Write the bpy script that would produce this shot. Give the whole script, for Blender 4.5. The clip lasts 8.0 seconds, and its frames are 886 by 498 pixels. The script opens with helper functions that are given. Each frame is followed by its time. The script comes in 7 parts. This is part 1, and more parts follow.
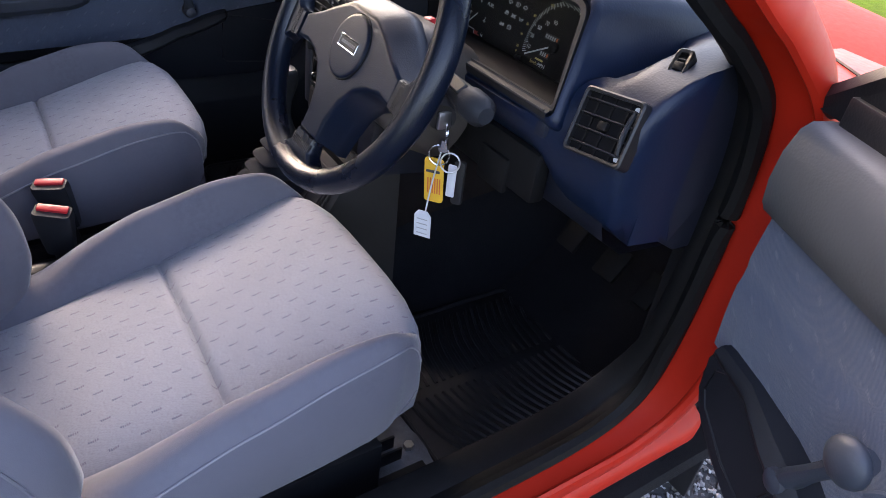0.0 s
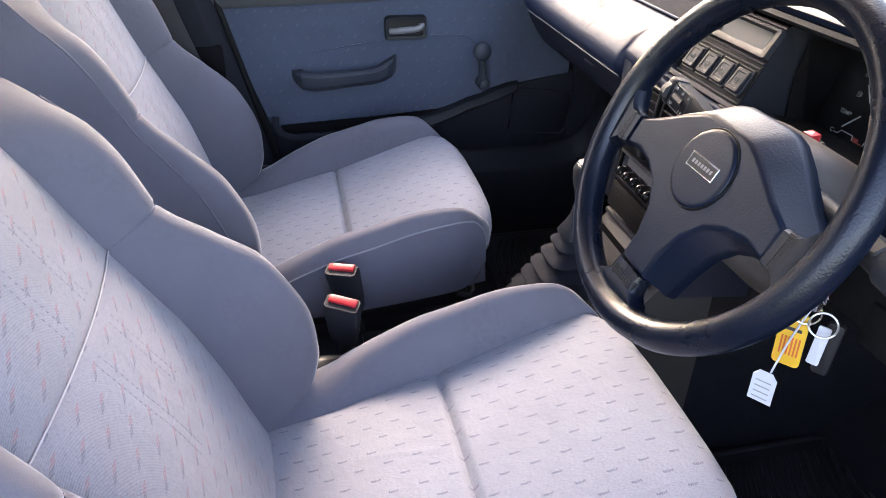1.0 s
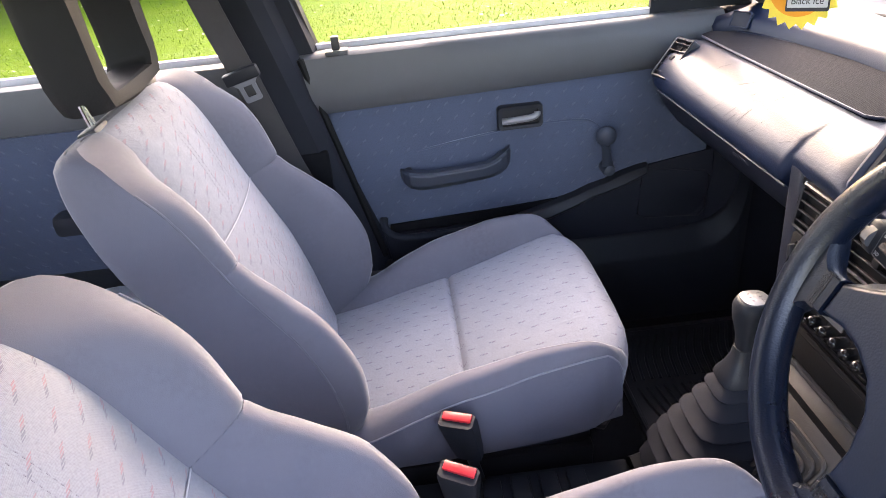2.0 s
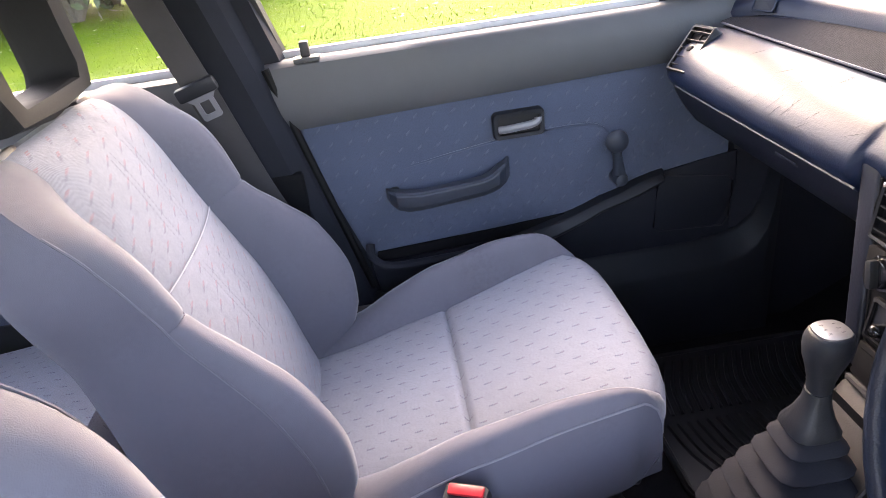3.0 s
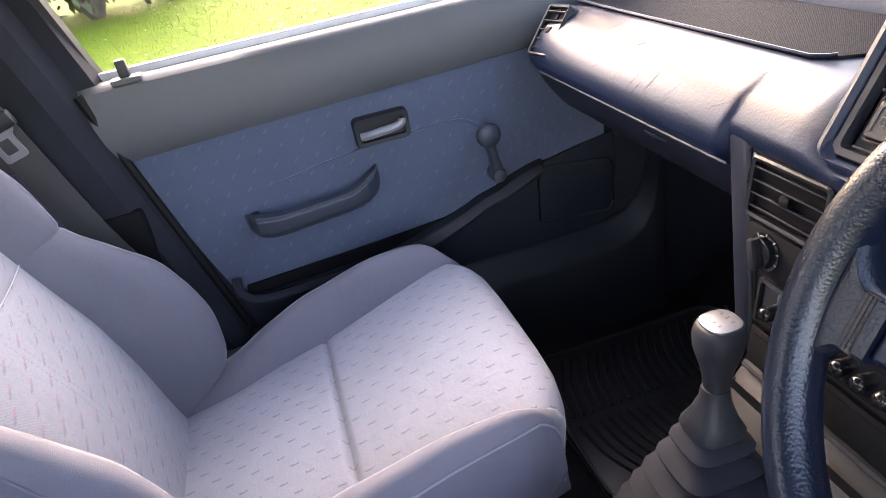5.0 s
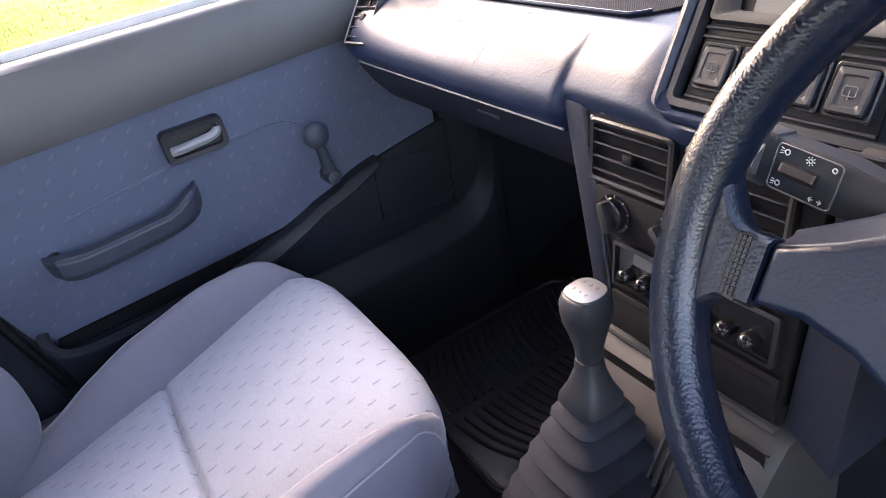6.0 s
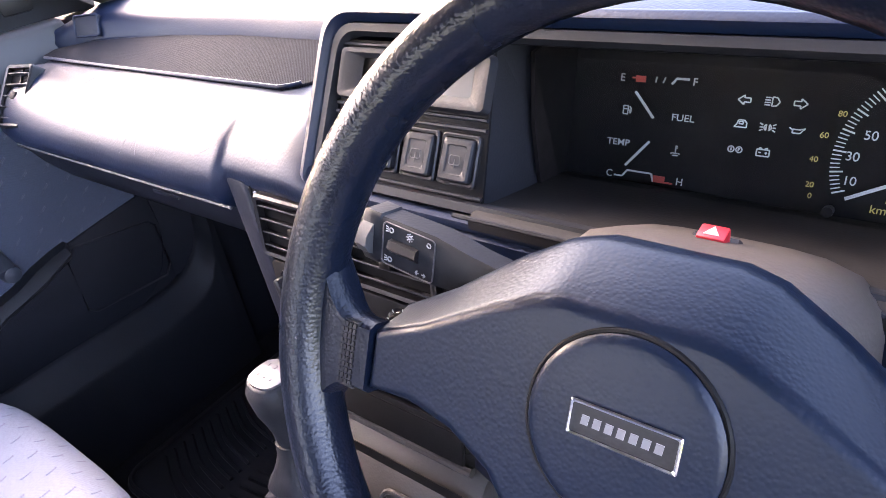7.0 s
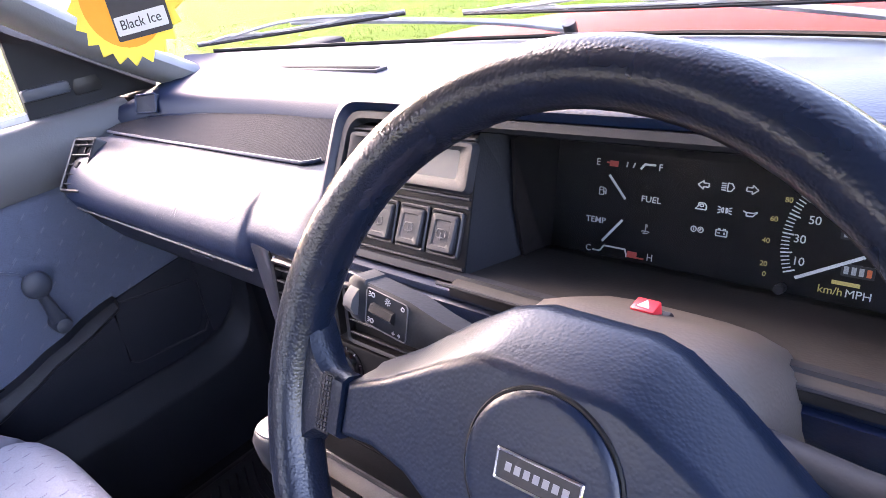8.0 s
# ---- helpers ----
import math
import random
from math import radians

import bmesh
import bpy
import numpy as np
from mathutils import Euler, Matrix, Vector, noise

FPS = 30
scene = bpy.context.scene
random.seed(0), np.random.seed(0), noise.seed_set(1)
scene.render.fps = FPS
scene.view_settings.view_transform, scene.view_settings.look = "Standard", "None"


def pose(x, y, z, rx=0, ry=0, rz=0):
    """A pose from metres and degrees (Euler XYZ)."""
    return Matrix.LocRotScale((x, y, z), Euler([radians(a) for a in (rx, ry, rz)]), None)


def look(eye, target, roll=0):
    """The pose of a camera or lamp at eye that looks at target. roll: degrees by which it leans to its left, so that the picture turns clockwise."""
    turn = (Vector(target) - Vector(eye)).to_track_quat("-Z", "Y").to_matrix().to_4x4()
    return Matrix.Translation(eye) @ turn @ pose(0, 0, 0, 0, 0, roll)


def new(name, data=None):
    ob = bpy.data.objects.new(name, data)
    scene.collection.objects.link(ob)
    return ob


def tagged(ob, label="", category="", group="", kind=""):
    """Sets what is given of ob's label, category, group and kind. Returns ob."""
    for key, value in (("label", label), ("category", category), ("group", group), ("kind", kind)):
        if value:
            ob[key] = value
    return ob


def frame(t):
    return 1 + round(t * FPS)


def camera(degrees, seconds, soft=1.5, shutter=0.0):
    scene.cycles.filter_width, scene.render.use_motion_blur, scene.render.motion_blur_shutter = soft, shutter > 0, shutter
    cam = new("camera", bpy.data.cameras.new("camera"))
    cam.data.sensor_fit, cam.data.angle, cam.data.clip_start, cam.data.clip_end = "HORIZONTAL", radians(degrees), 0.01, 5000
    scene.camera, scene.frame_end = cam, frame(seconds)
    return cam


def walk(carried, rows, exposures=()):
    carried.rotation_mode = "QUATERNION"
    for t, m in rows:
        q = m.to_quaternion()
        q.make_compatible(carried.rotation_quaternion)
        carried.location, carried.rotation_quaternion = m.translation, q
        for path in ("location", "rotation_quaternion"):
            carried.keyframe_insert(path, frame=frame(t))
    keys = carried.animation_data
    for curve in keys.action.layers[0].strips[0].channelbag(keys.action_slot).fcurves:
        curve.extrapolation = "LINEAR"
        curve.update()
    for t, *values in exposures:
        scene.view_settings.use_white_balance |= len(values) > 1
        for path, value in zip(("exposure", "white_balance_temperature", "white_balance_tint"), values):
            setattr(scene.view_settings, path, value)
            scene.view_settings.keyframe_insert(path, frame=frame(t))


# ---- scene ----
cam = camera(67.5, 8.0, 0.5)
EXPO = [(0, 3.22, 7200, 24), (0.5, 3.72, 7300, 23), (1, 3.92, 7500, 23), (1.5, 4.1, 7800, 24), (3.5, 4.33, 8000, 26), (5.5, 4.38, 7800, 26), (6.5, 4.6, 7350, 30), (8, 4.72, 7000, 36)]
PATH = [
    (0, (1.088, -0.385, 1.079), (-0.227, 0.621, -0.044), 8.4),
    (0.5, (0.964, -0.353, 1.073), (-0.544, 0.352, -0.035), 6.4),
    (1, (0.873, -0.398, 1.09), (-0.768, -0.012, 0.013), 1.5),
    (1.5, (0.788, -0.425, 1.132), (-0.936, -0.292, 0.126), -3.8),
    (2, (0.675, -0.372, 1.156), (-1.066, -0.315, 0.174), -5.9),
    (2.2, (0.642, -0.373, 1.142), (-1.112, -0.294, 0.185), -6.0),
    (3.3, (0.48, -0.355, 1.087), (-1.281, -0.264, 0.143), -8.8),
    (3.5, (0.463, -0.343, 1.089), (-1.297, -0.238, 0.144), -9.3),
    (3.7, (0.448, -0.331, 1.082), (-1.313, -0.205, 0.143), -9.6),
    (4, (0.439, -0.319, 1.075), (-1.32, -0.16, 0.136), -10.1),
    (4.2, (0.437, -0.316, 1.071), (-1.316, -0.124, 0.128), -10.2),
    (5.3, (0.413, -0.277, 1.04), (-1.273, 0.144, 0.05), -12.1),
    (5.5, (0.397, -0.277, 1.031), (-1.255, 0.231, 0.026), -12.2),
    (6, (0.376, -0.273, 1.014), (-1.159, 0.477, -0.026), -12.5),
    (6.5, (0.393, -0.232, 1.012), (-0.962, 0.79, -0.045), -11.7),
    (7, (0.418, -0.183, 1.019), (-0.71, 1.094, -0.029), -9.5),
    (7.5, (0.447, -0.167, 1.019), (-0.629, 1.196, 0.026), -8.4),
    (8, (0.484, -0.185, 1.038), (-0.796, 1.09, 0.18), -9.7),
]
walk(cam, [(t, look(eye, target, roll)) for t, eye, target, roll in PATH], EXPO)

# ---- world, sun, exposure ----
world = bpy.data.worlds.new("world")
scene.world = world
world.use_nodes = True
wn = world.node_tree
sky = wn.nodes.new("ShaderNodeTexSky")
sky.sky_type = "NISHITA"
sky.sun_disc = False
sky.sun_elevation = radians(30)
sky.sun_rotation = radians(272)
sky.dust_density = 3.0
wn.nodes["Background"].inputs["Strength"].default_value = 0.15
wn.links.new(sky.outputs["Color"], wn.nodes["Background"].inputs["Color"])
sun = new("sun", bpy.data.lights.new("sun", "SUN"))
sun.data.energy = 0.33
sun.data.angle = radians(34)
sun.data.color = (1.0, 0.985, 0.965)
sun.matrix_world = look((-6.4, 1.2, 5.6), (0, 0, 0.5))


# ---- materials ----
def nodes_of(name):
    m = bpy.data.materials.new(name)
    m.use_nodes = True
    t = m.node_tree
    return m, t, t.nodes["Principled BSDF"]


def mix_rgb(t, a, b, fac, blend="MIX"):
    n = t.nodes.new("ShaderNodeMix")
    n.data_type, n.blend_type = "RGBA", blend
    for sock, v in ((6, a), (7, b), (0, fac)):
        if hasattr(v, "is_linked"):
            t.links.new(v, n.inputs[sock])
        elif sock == 0:
            n.inputs[0].default_value = v
        else:
            n.inputs[sock].default_value = (*v, 1)
    return n.outputs[2]


def math_n(t, op, a, b=None, c=None, clamp=False):
    n = t.nodes.new("ShaderNodeMath")
    n.operation, n.use_clamp = op, clamp
    for i, v in enumerate((a, b, c)):
        if v is None:
            continue
        if hasattr(v, "is_linked"):
            t.links.new(v, n.inputs[i])
        else:
            n.inputs[i].default_value = v
    return n.outputs[0]


def noise_n(t, scale, detail=4, rough=0.6, coord=None, stretch=None):
    tc = coord
    if tc is None:
        tc = t.nodes.new("ShaderNodeTexCoord").outputs["Object"]
    if stretch:
        mp = t.nodes.new("ShaderNodeMapping")
        mp.inputs["Scale"].default_value = stretch
        t.links.new(tc, mp.inputs["Vector"])
        tc = mp.outputs["Vector"]
    n = t.nodes.new("ShaderNodeTexNoise")
    n.inputs["Scale"].default_value, n.inputs["Detail"].default_value, n.inputs["Roughness"].default_value = scale, detail, rough
    t.links.new(tc, n.inputs["Vector"])
    return n.outputs["Fac"]


def ramp(t, fac, lo, hi):
    n = t.nodes.new("ShaderNodeMapRange")
    t.links.new(fac, n.inputs["Value"])
    n.inputs["From Min"].default_value, n.inputs["From Max"].default_value = lo, hi
    return n.outputs["Result"]


def bump(t, p, height, strength, dist, chain=None):
    n = t.nodes.new("ShaderNodeBump")
    n.inputs["Strength"].default_value, n.inputs["Distance"].default_value = strength, dist
    t.links.new(height, n.inputs["Height"])
    if chain is not None:
        t.links.new(chain, n.inputs["Normal"])
    t.links.new(n.outputs["Normal"], p.inputs["Normal"])
    return n.outputs["Normal"]


def surface(name, col, rough=0.5, grain=400, grain_d=0.0004, var=0.12, dust=0.0, metal=0.0, spec=0.5, big=6, coat=0.0, relief=1.0, dust_col=(0.35, 0.32, 0.28)):
    """Plain material with stains at two scales and fine relief."""
    m, t, p = nodes_of(name)
    n1, n2 = noise_n(t, big, 5), noise_n(t, big * 14, 3)
    dark = tuple(c * (1 - 1.6 * var) for c in col)
    lite = tuple(min(1, c * (1 + 1.2 * var)) for c in col)
    c = mix_rgb(t, dark, lite, ramp(t, n1, 0.3, 0.7))
    c = mix_rgb(t, c, col, ramp(t, n2, 0.35, 0.65))
    if dust:
        d = math_n(t, "MULTIPLY", ramp(t, noise_n(t, big * 3.1, 8, 0.75), 0.45, 0.8), dust, clamp=True)
        c = mix_rgb(t, c, dust_col, d)
    t.links.new(c, p.inputs["Base Color"])
    p.inputs["Metallic"].default_value = metal
    p.inputs["Specular IOR Level"].default_value = spec
    p.inputs["Coat Weight"].default_value = coat
    p.inputs["Coat Roughness"].default_value = 0.08
    r = math_n(t, "MULTIPLY_ADD", n2, 0.2, rough - 0.1, clamp=True)
    t.links.new(r, p.inputs["Roughness"])
    if grain:
        bump(t, p, noise_n(t, grain, 2, 0.5), 0.5 * relief, grain_d)
    return m


def vinyl(name, col, rough, scale=260, depth=0.0006, spec=0.5, var=0.1, scuff=0.0, bloom=0.0, scratch=0.0, lump=0.0005):
    """Grained vinyl or moulded plastic: cells with creases."""
    m, t, p = nodes_of(name)
    tc = t.nodes.new("ShaderNodeTexCoord").outputs["Object"]
    v = t.nodes.new("ShaderNodeTexVoronoi")
    v.feature = "SMOOTH_F1"
    v.inputs["Scale"].default_value = scale
    v.inputs["Smoothness"].default_value = 0.6
    t.links.new(tc, v.inputs["Vector"])
    n1 = noise_n(t, 7, 5, coord=tc)
    n2 = noise_n(t, 90, 3, coord=tc)
    c = mix_rgb(t, tuple(x * (1 - 1.5 * var) for x in col), tuple(min(1, x * (1 + 1.5 * var)) for x in col), ramp(t, n1, 0.3, 0.7))
    if scuff:
        s = ramp(t, noise_n(t, 30, 6, 0.8, tc, (1, 4, 1)), 0.55, 0.8)
        c = mix_rgb(t, c, tuple(min(1, x * 2 + 0.04) for x in col), math_n(t, "MULTIPLY", s, scuff, clamp=True))
    if scratch:
        for st, lo in (((9, 2.2, 2.2), 0.0), ((2.0, 7, 9), 3.0), ((6, 6, 1.5), 7.0)):
            ln = noise_n(t, 4.0 + lo * 0.3, 0, 0.5, tc, st)
            thin = math_n(t, "LESS_THAN", math_n(t, "ABSOLUTE", math_n(t, "SUBTRACT", ln, 0.5)), 0.0045)
            where = ramp(t, noise_n(t, 11 + lo, 2, coord=tc), 0.5, 0.62)
            c = mix_rgb(t, c, tuple(min(1, x * 2.6 + 0.03) for x in col), math_n(t, "MULTIPLY", math_n(t, "MULTIPLY", thin, where), scratch, clamp=True))
    t.links.new(c, p.inputs["Base Color"])
    p.inputs["Specular IOR Level"].default_value = spec
    p.inputs["Sheen Weight"].default_value, p.inputs["Sheen Roughness"].default_value = bloom, 0.4
    t.links.new(math_n(t, "MULTIPLY_ADD", n1, 0.24, rough - 0.12, clamp=True), p.inputs["Roughness"])
    a = bump(t, p, math_n(t, "MULTIPLY", v.outputs["Distance"], -1.0), 0.35, depth)
    bump(t, p, n2, 0.25, lump, a)
    return m


def woven(name, col, dash_a, dash_b, cell=(0.027, 0.021), weight=0.75, big=5, slant=0.35, wear=0.1, swap=False, half=0.22, thick=0.075, wrinkle=0.3, arc=0.0):
    """Seat cloth: fine diagonal weave with staggered rows of short woven dashes; laid out by the UV map, in metres."""
    m, t, p = nodes_of(name)
    uv = t.nodes.new("ShaderNodeUVMap").outputs["UV"]
    sp = t.nodes.new("ShaderNodeSeparateXYZ")
    t.links.new(uv, sp.inputs[0])
    u, v = (sp.outputs["Y"], sp.outputs["X"]) if swap else (sp.outputs["X"], sp.outputs["Y"])
    row = math_n(t, "FLOOR", math_n(t, "DIVIDE", v, cell[1]))
    shift = math_n(t, "MULTIPLY", math_n(t, "FLOORED_MODULO", row, 2.0), 0.5)
    uu = math_n(t, "ADD", math_n(t, "DIVIDE", u, cell[0]), shift)
    fu = math_n(t, "SUBTRACT", math_n(t, "FRACT", uu), 0.5)
    fv = math_n(t, "SUBTRACT", math_n(t, "FRACT", math_n(t, "DIVIDE", v, cell[1])), 0.5)
    wob = math_n(t, "MULTIPLY", math_n(t, "MULTIPLY", fu, fu), arc)
    fv2 = math_n(t, "SUBTRACT", math_n(t, "SUBTRACT", fv, math_n(t, "MULTIPLY", fu, slant)), wob)
    m_u = math_n(t, "LESS_THAN", math_n(t, "ABSOLUTE", fu), half)
    m_v = math_n(t, "LESS_THAN", math_n(t, "ABSOLUTE", fv2), thick)
    thread = math_n(t, "GREATER_THAN", math_n(t, "SINE", math_n(t, "MULTIPLY", uu, 95.0)), -0.45)
    mask = math_n(t, "MULTIPLY", math_n(t, "MULTIPLY", m_u, m_v), thread)
    side = math_n(t, "GREATER_THAN", fu, 0.0)
    wide = noise_n(t, big, 5, coord=uv)
    fine = noise_n(t, 900, 2, coord=uv, stretch=(1, 0.35, 1))
    weave = math_n(t, "SINE", math_n(t, "MULTIPLY", math_n(t, "ADD", u, v), 3800.0))
    base = mix_rgb(t, tuple(c * (1 - wear) for c in col), tuple(min(1, c * (1 + wear)) for c in col), ramp(t, wide, 0.3, 0.7))
    base = mix_rgb(t, base, tuple(c * 0.7 for c in col), math_n(t, "MULTIPLY", ramp(t, fine, 0.42, 0.72), 0.75))
    dash = mix_rgb(t, dash_a, dash_b, side)
    c = mix_rgb(t, base, dash, math_n(t, "MULTIPLY", mask, weight))
    t.links.new(c, p.inputs["Base Color"])
    p.inputs["Roughness"].default_value = 0.92
    p.inputs["Specular IOR Level"].default_value = 0.2
    p.inputs["Sheen Weight"].default_value = 0.35
    p.inputs["Sheen Roughness"].default_value = 0.5
    a = bump(t, p, weave, 0.22, 0.0004)
    a = bump(t, p, mask, 0.5, 0.0006, a)
    a = bump(t, p, noise_n(t, 22, 4, coord=uv), 0.5, 0.005, a)
    ridge = math_n(t, "ABSOLUTE", math_n(t, "SUBTRACT", noise_n(t, 4.5, 1, 0.4, uv, (2.6, 0.9, 1)), 0.5))
    crease = math_n(t, "MULTIPLY", ramp(t, ridge, 0.045, 0.0), ramp(t, noise_n(t, 6, 2, coord=uv), 0.48, 0.62))
    bump(t, p, crease, wrinkle, 0.0022, a)
    return m


M_INSERT = woven("seat_insert_cloth", (0.262, 0.271, 0.314), (0.075, 0.080, 0.13), (0.125, 0.105, 0.15), cell=(0.036, 0.0215), weight=0.72, slant=0.10, arc=-1.1, thick=0.065, half=0.17, swap=True, wrinkle=0.28)
M_INSERT_BACK = woven("seat_back_cloth", (0.255, 0.260, 0.298), (0.14, 0.132, 0.17), (0.29, 0.15, 0.17), cell=(0.034, 0.024), weight=0.7, slant=-2.4, swap=True, half=0.14, thick=0.15)
M_DOORCLOTH = woven("door_card_cloth", (0.067, 0.084, 0.127), (0.17, 0.18, 0.22), (0.050, 0.056, 0.08), cell=(0.036, 0.030), weight=0.30, slant=-0.9, wrinkle=0.08)
M_BOLSTER = surface("plain_seat_cloth", (0.124, 0.122, 0.147), 0.9, 900, 0.0005, 0.08, spec=0.2, big=9)
# Same plain cloth, colour darkened because the seat sides catch less light.
M_CLOTH_SHADED = surface("plain_seat_cloth_shaded", (0.108, 0.108, 0.136), 0.9, 900, 0.0005, 0.06, spec=0.2, big=9)
for cloth, sheen in ((M_BOLSTER, 0.35), (M_CLOTH_SHADED, 0.15), (M_INSERT, 0.12), (M_INSERT_BACK, 0.12)):
    cloth.node_tree.nodes["Principled BSDF"].inputs["Sheen Weight"].default_value = sheen
    cloth.node_tree.nodes["Principled BSDF"].inputs["Sheen Roughness"].default_value = 0.35
M_PIPE = surface("seat_piping", (0.22, 0.215, 0.245), 0.8, 900, 0.0003, 0.06, spec=0.25)
M_NAVY = vinyl("navy_dashboard_vinyl", (0.0022, 0.0092, 0.030), 0.44, 420, 0.0004, 0.36, 0.10, 0.0, 0.0)
M_NAVYDARK = vinyl("dark_navy_plastic", (0.010, 0.012, 0.022), 0.5, 320, 0.0004, 0.4)
M_BLACK = vinyl("black_plastic", (0.012, 0.012, 0.014), 0.45, 420, 0.0003, 0.4, 0.15)
M_TRIM = vinyl("charcoal_trim_plastic", (0.0145, 0.0163, 0.0210), 0.52, 420, 0.0003, 0.28, 0.1)
# Copy of the trim plastic, its colour darkened to put the stack in shade.
M_TRIM_DIM = vinyl("charcoal_trim_plastic_dimmed", (0.0066, 0.0064, 0.0070), 0.58, 420, 0.0003, 0.16, 0.12)
M_GREYTRIM = vinyl("grey_belt_trim", (0.066, 0.068, 0.073), 0.55, 350, 0.0003, 0.4, 0.06)
M_PILLAR = vinyl("pale_grey_pillar_trim", (0.17, 0.178, 0.19), 0.6, 350, 0.0003, 0.4, 0.05)
# Shroud plastic again for the ledge, darkened for shade under the instrument hood.
M_LEDGE_SHADED = vinyl("brown_grey_plastic_shaded", (0.020, 0.0182, 0.0172), 0.62, 420, 0.0003, 0.22, 0.08, 0.1)
M_LEATHER = vinyl("navy_grained_wheel_vinyl", (0.0026, 0.0056, 0.0135), 0.29, 500, 0.0006, 0.34, 0.12, lump=0.0003)
M_BOSS = vinyl("navy_boss_vinyl", (0.0019, 0.0068, 0.0190), 0.36, 480, 0.0004, 0.31, 0.1, lump=0.0002)
M_HEADREST = vinyl("dark_headrest_vinyl", (0.0165, 0.0162, 0.0172), 0.66, 380, 0.0004, 0.16, 0.08)
M_RUBBER = surface("black_rubber_mat", (0.0175, 0.0175, 0.0200), 0.40, 500, 0.0003, 0.2, 0.0, spec=0.35)
M_CARPET = surface("dark_carpet", (0.0135, 0.0132, 0.0150), 0.95, 700, 0.002, 0.3, 0.0, spec=0.1, relief=2)
M_GREYCARPET = surface("grey_carpet", (0.0115, 0.0120, 0.0150), 0.95, 600, 0.002, 0.25, 0.008, spec=0.1, relief=2)
M_RED = surface("red_car_paint", (0.42, 0.018, 0.007), 0.45, 0, 0, 0.05, spec=0.2, coat=0.0)
# Body paint with less gloss, to keep the sky's reflection off the bonnet.
M_BONNET = surface("matt_red_paint", (0.36, 0.022, 0.009), 0.6, 0, 0, 0.06, spec=0.12)
M_SEAL = surface("black_rubber_seal", (0.005, 0.005, 0.0055), 0.6, 300, 0.0004, 0.15, 0.0, spec=0.18)
M_SILL = surface("scuffed_sill_plastic", (0.004, 0.0042, 0.005), 0.5, 300, 0.0003, 0.25, 0.008, spec=0.2, big=14)
M_CHROME = surface("chrome", (0.75, 0.75, 0.77), 0.15, 0, 0, 0.04, metal=1.0)
M_STEEL = surface("dull_steel", (0.45, 0.44, 0.44), 0.35, 0, 0, 0.1, metal=1.0)
M_SILVER = surface("silver_plastic", (0.42, 0.42, 0.45), 0.35, 0, 0, 0.05)
M_DULLSILVER = surface("dull_silver_plastic", (0.17, 0.17, 0.185), 0.4, 0, 0, 0.12)
M_FLOORSTEEL = surface("worn_painted_steel", (0.105, 0.108, 0.118), 0.5, 90, 0.0012, 0.45, 0.35, big=28, dust_col=(0.03, 0.03, 0.035))
M_PLATE = surface("worn_shift_plate", (0.15, 0.15, 0.16), 0.35, 300, 0.0002, 0.2, metal=0.6, big=30)
M_BUCKLERED = surface("red_plastic", (0.48, 0.02, 0.028), 0.4, 0, 0, 0.05)
M_YELLOW = surface("yellow_card", (0.75, 0.42, 0.03), 0.6, 0, 0, 0.05)
M_SUNYELLOW = surface("pale_yellow_card", (0.85, 0.65, 0.08), 0.6, 0, 0, 0.05)
M_SUNORANGE = surface("orange_card", (0.85, 0.33, 0.02), 0.6, 0, 0, 0.05)
M_WHITE = surface("white_card", (0.56, 0.57, 0.60), 0.6, 0, 0, 0.03)
M_PRINT = surface("white_print", (0.50, 0.50, 0.50), 0.6, 0, 0, 0.03)
M_PRINTDIM = surface("grey_print", (0.32, 0.32, 0.32), 0.6, 0, 0, 0.03)
M_FAINT = surface("faint_print", (0.07, 0.07, 0.075), 0.6, 0, 0, 0.03)
M_CLOCK = surface("pale_grey_clock_panel", (0.125, 0.125, 0.122), 0.6, 0, 0, 0.06, spec=0.2)
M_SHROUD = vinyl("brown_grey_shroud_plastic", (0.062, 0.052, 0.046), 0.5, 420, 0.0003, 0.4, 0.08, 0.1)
M_CONSOLE = vinyl("brown_grey_console_plastic", (0.042, 0.038, 0.036), 0.55, 420, 0.0003, 0.3, 0.08, 0.1)
M_PRINTYEL = surface("yellow_print", (0.55, 0.42, 0.12), 0.6, 0, 0, 0.03)
M_INK = surface("dark_ink", (0.03, 0.03, 0.04), 0.6, 0, 0, 0.05)
M_ORANGEINK = surface("orange_ink", (0.6, 0.12, 0.03), 0.6, 0, 0, 0.05)
M_DIAL = surface("black_dial", (0.006, 0.005, 0.0055), 0.7, 0, 0, 0.1, 0.01, spec=0.15)
# Near-black for flat sheets that paint shade into vents, slots and pockets.
M_RECESS_SHADE = surface("recess_shade", (0.006, 0.006, 0.007), 0.8, 0, 0, 0.1, spec=0.1)
M_WEB = surface("grey_belt_webbing", (0.056, 0.053, 0.055), 0.8, 900, 0.0006, 0.08, spec=0.2)
# Grey steel made paler, to put the wipers' white glint into the colour.
M_WIPER = surface("pale_glint_steel", (0.42, 0.42, 0.43), 0.5, 0, 0, 0.15)
M_DOORLOW = vinyl("matt_black_moulding", (0.0165, 0.0180, 0.0240), 0.75, 420, 0.0003, 0.12, 0.1)
M_REDINK = surface("red_ink", (0.42, 0.045, 0.030), 0.6, 0, 0, 0.05)
M_WINDER = vinyl("blue_grey_plastic", (0.030, 0.037, 0.052), 0.5, 420, 0.0003, 0.45, 0.08)
M_GLOSS = surface("glossy_black_plastic", (0.008, 0.008, 0.009), 0.18, 0, 0, 0.1)
M_STITCH = surface("grey_stitching", (0.25, 0.25, 0.285), 0.9, 700, 0.0006, 0.2, spec=0.1)
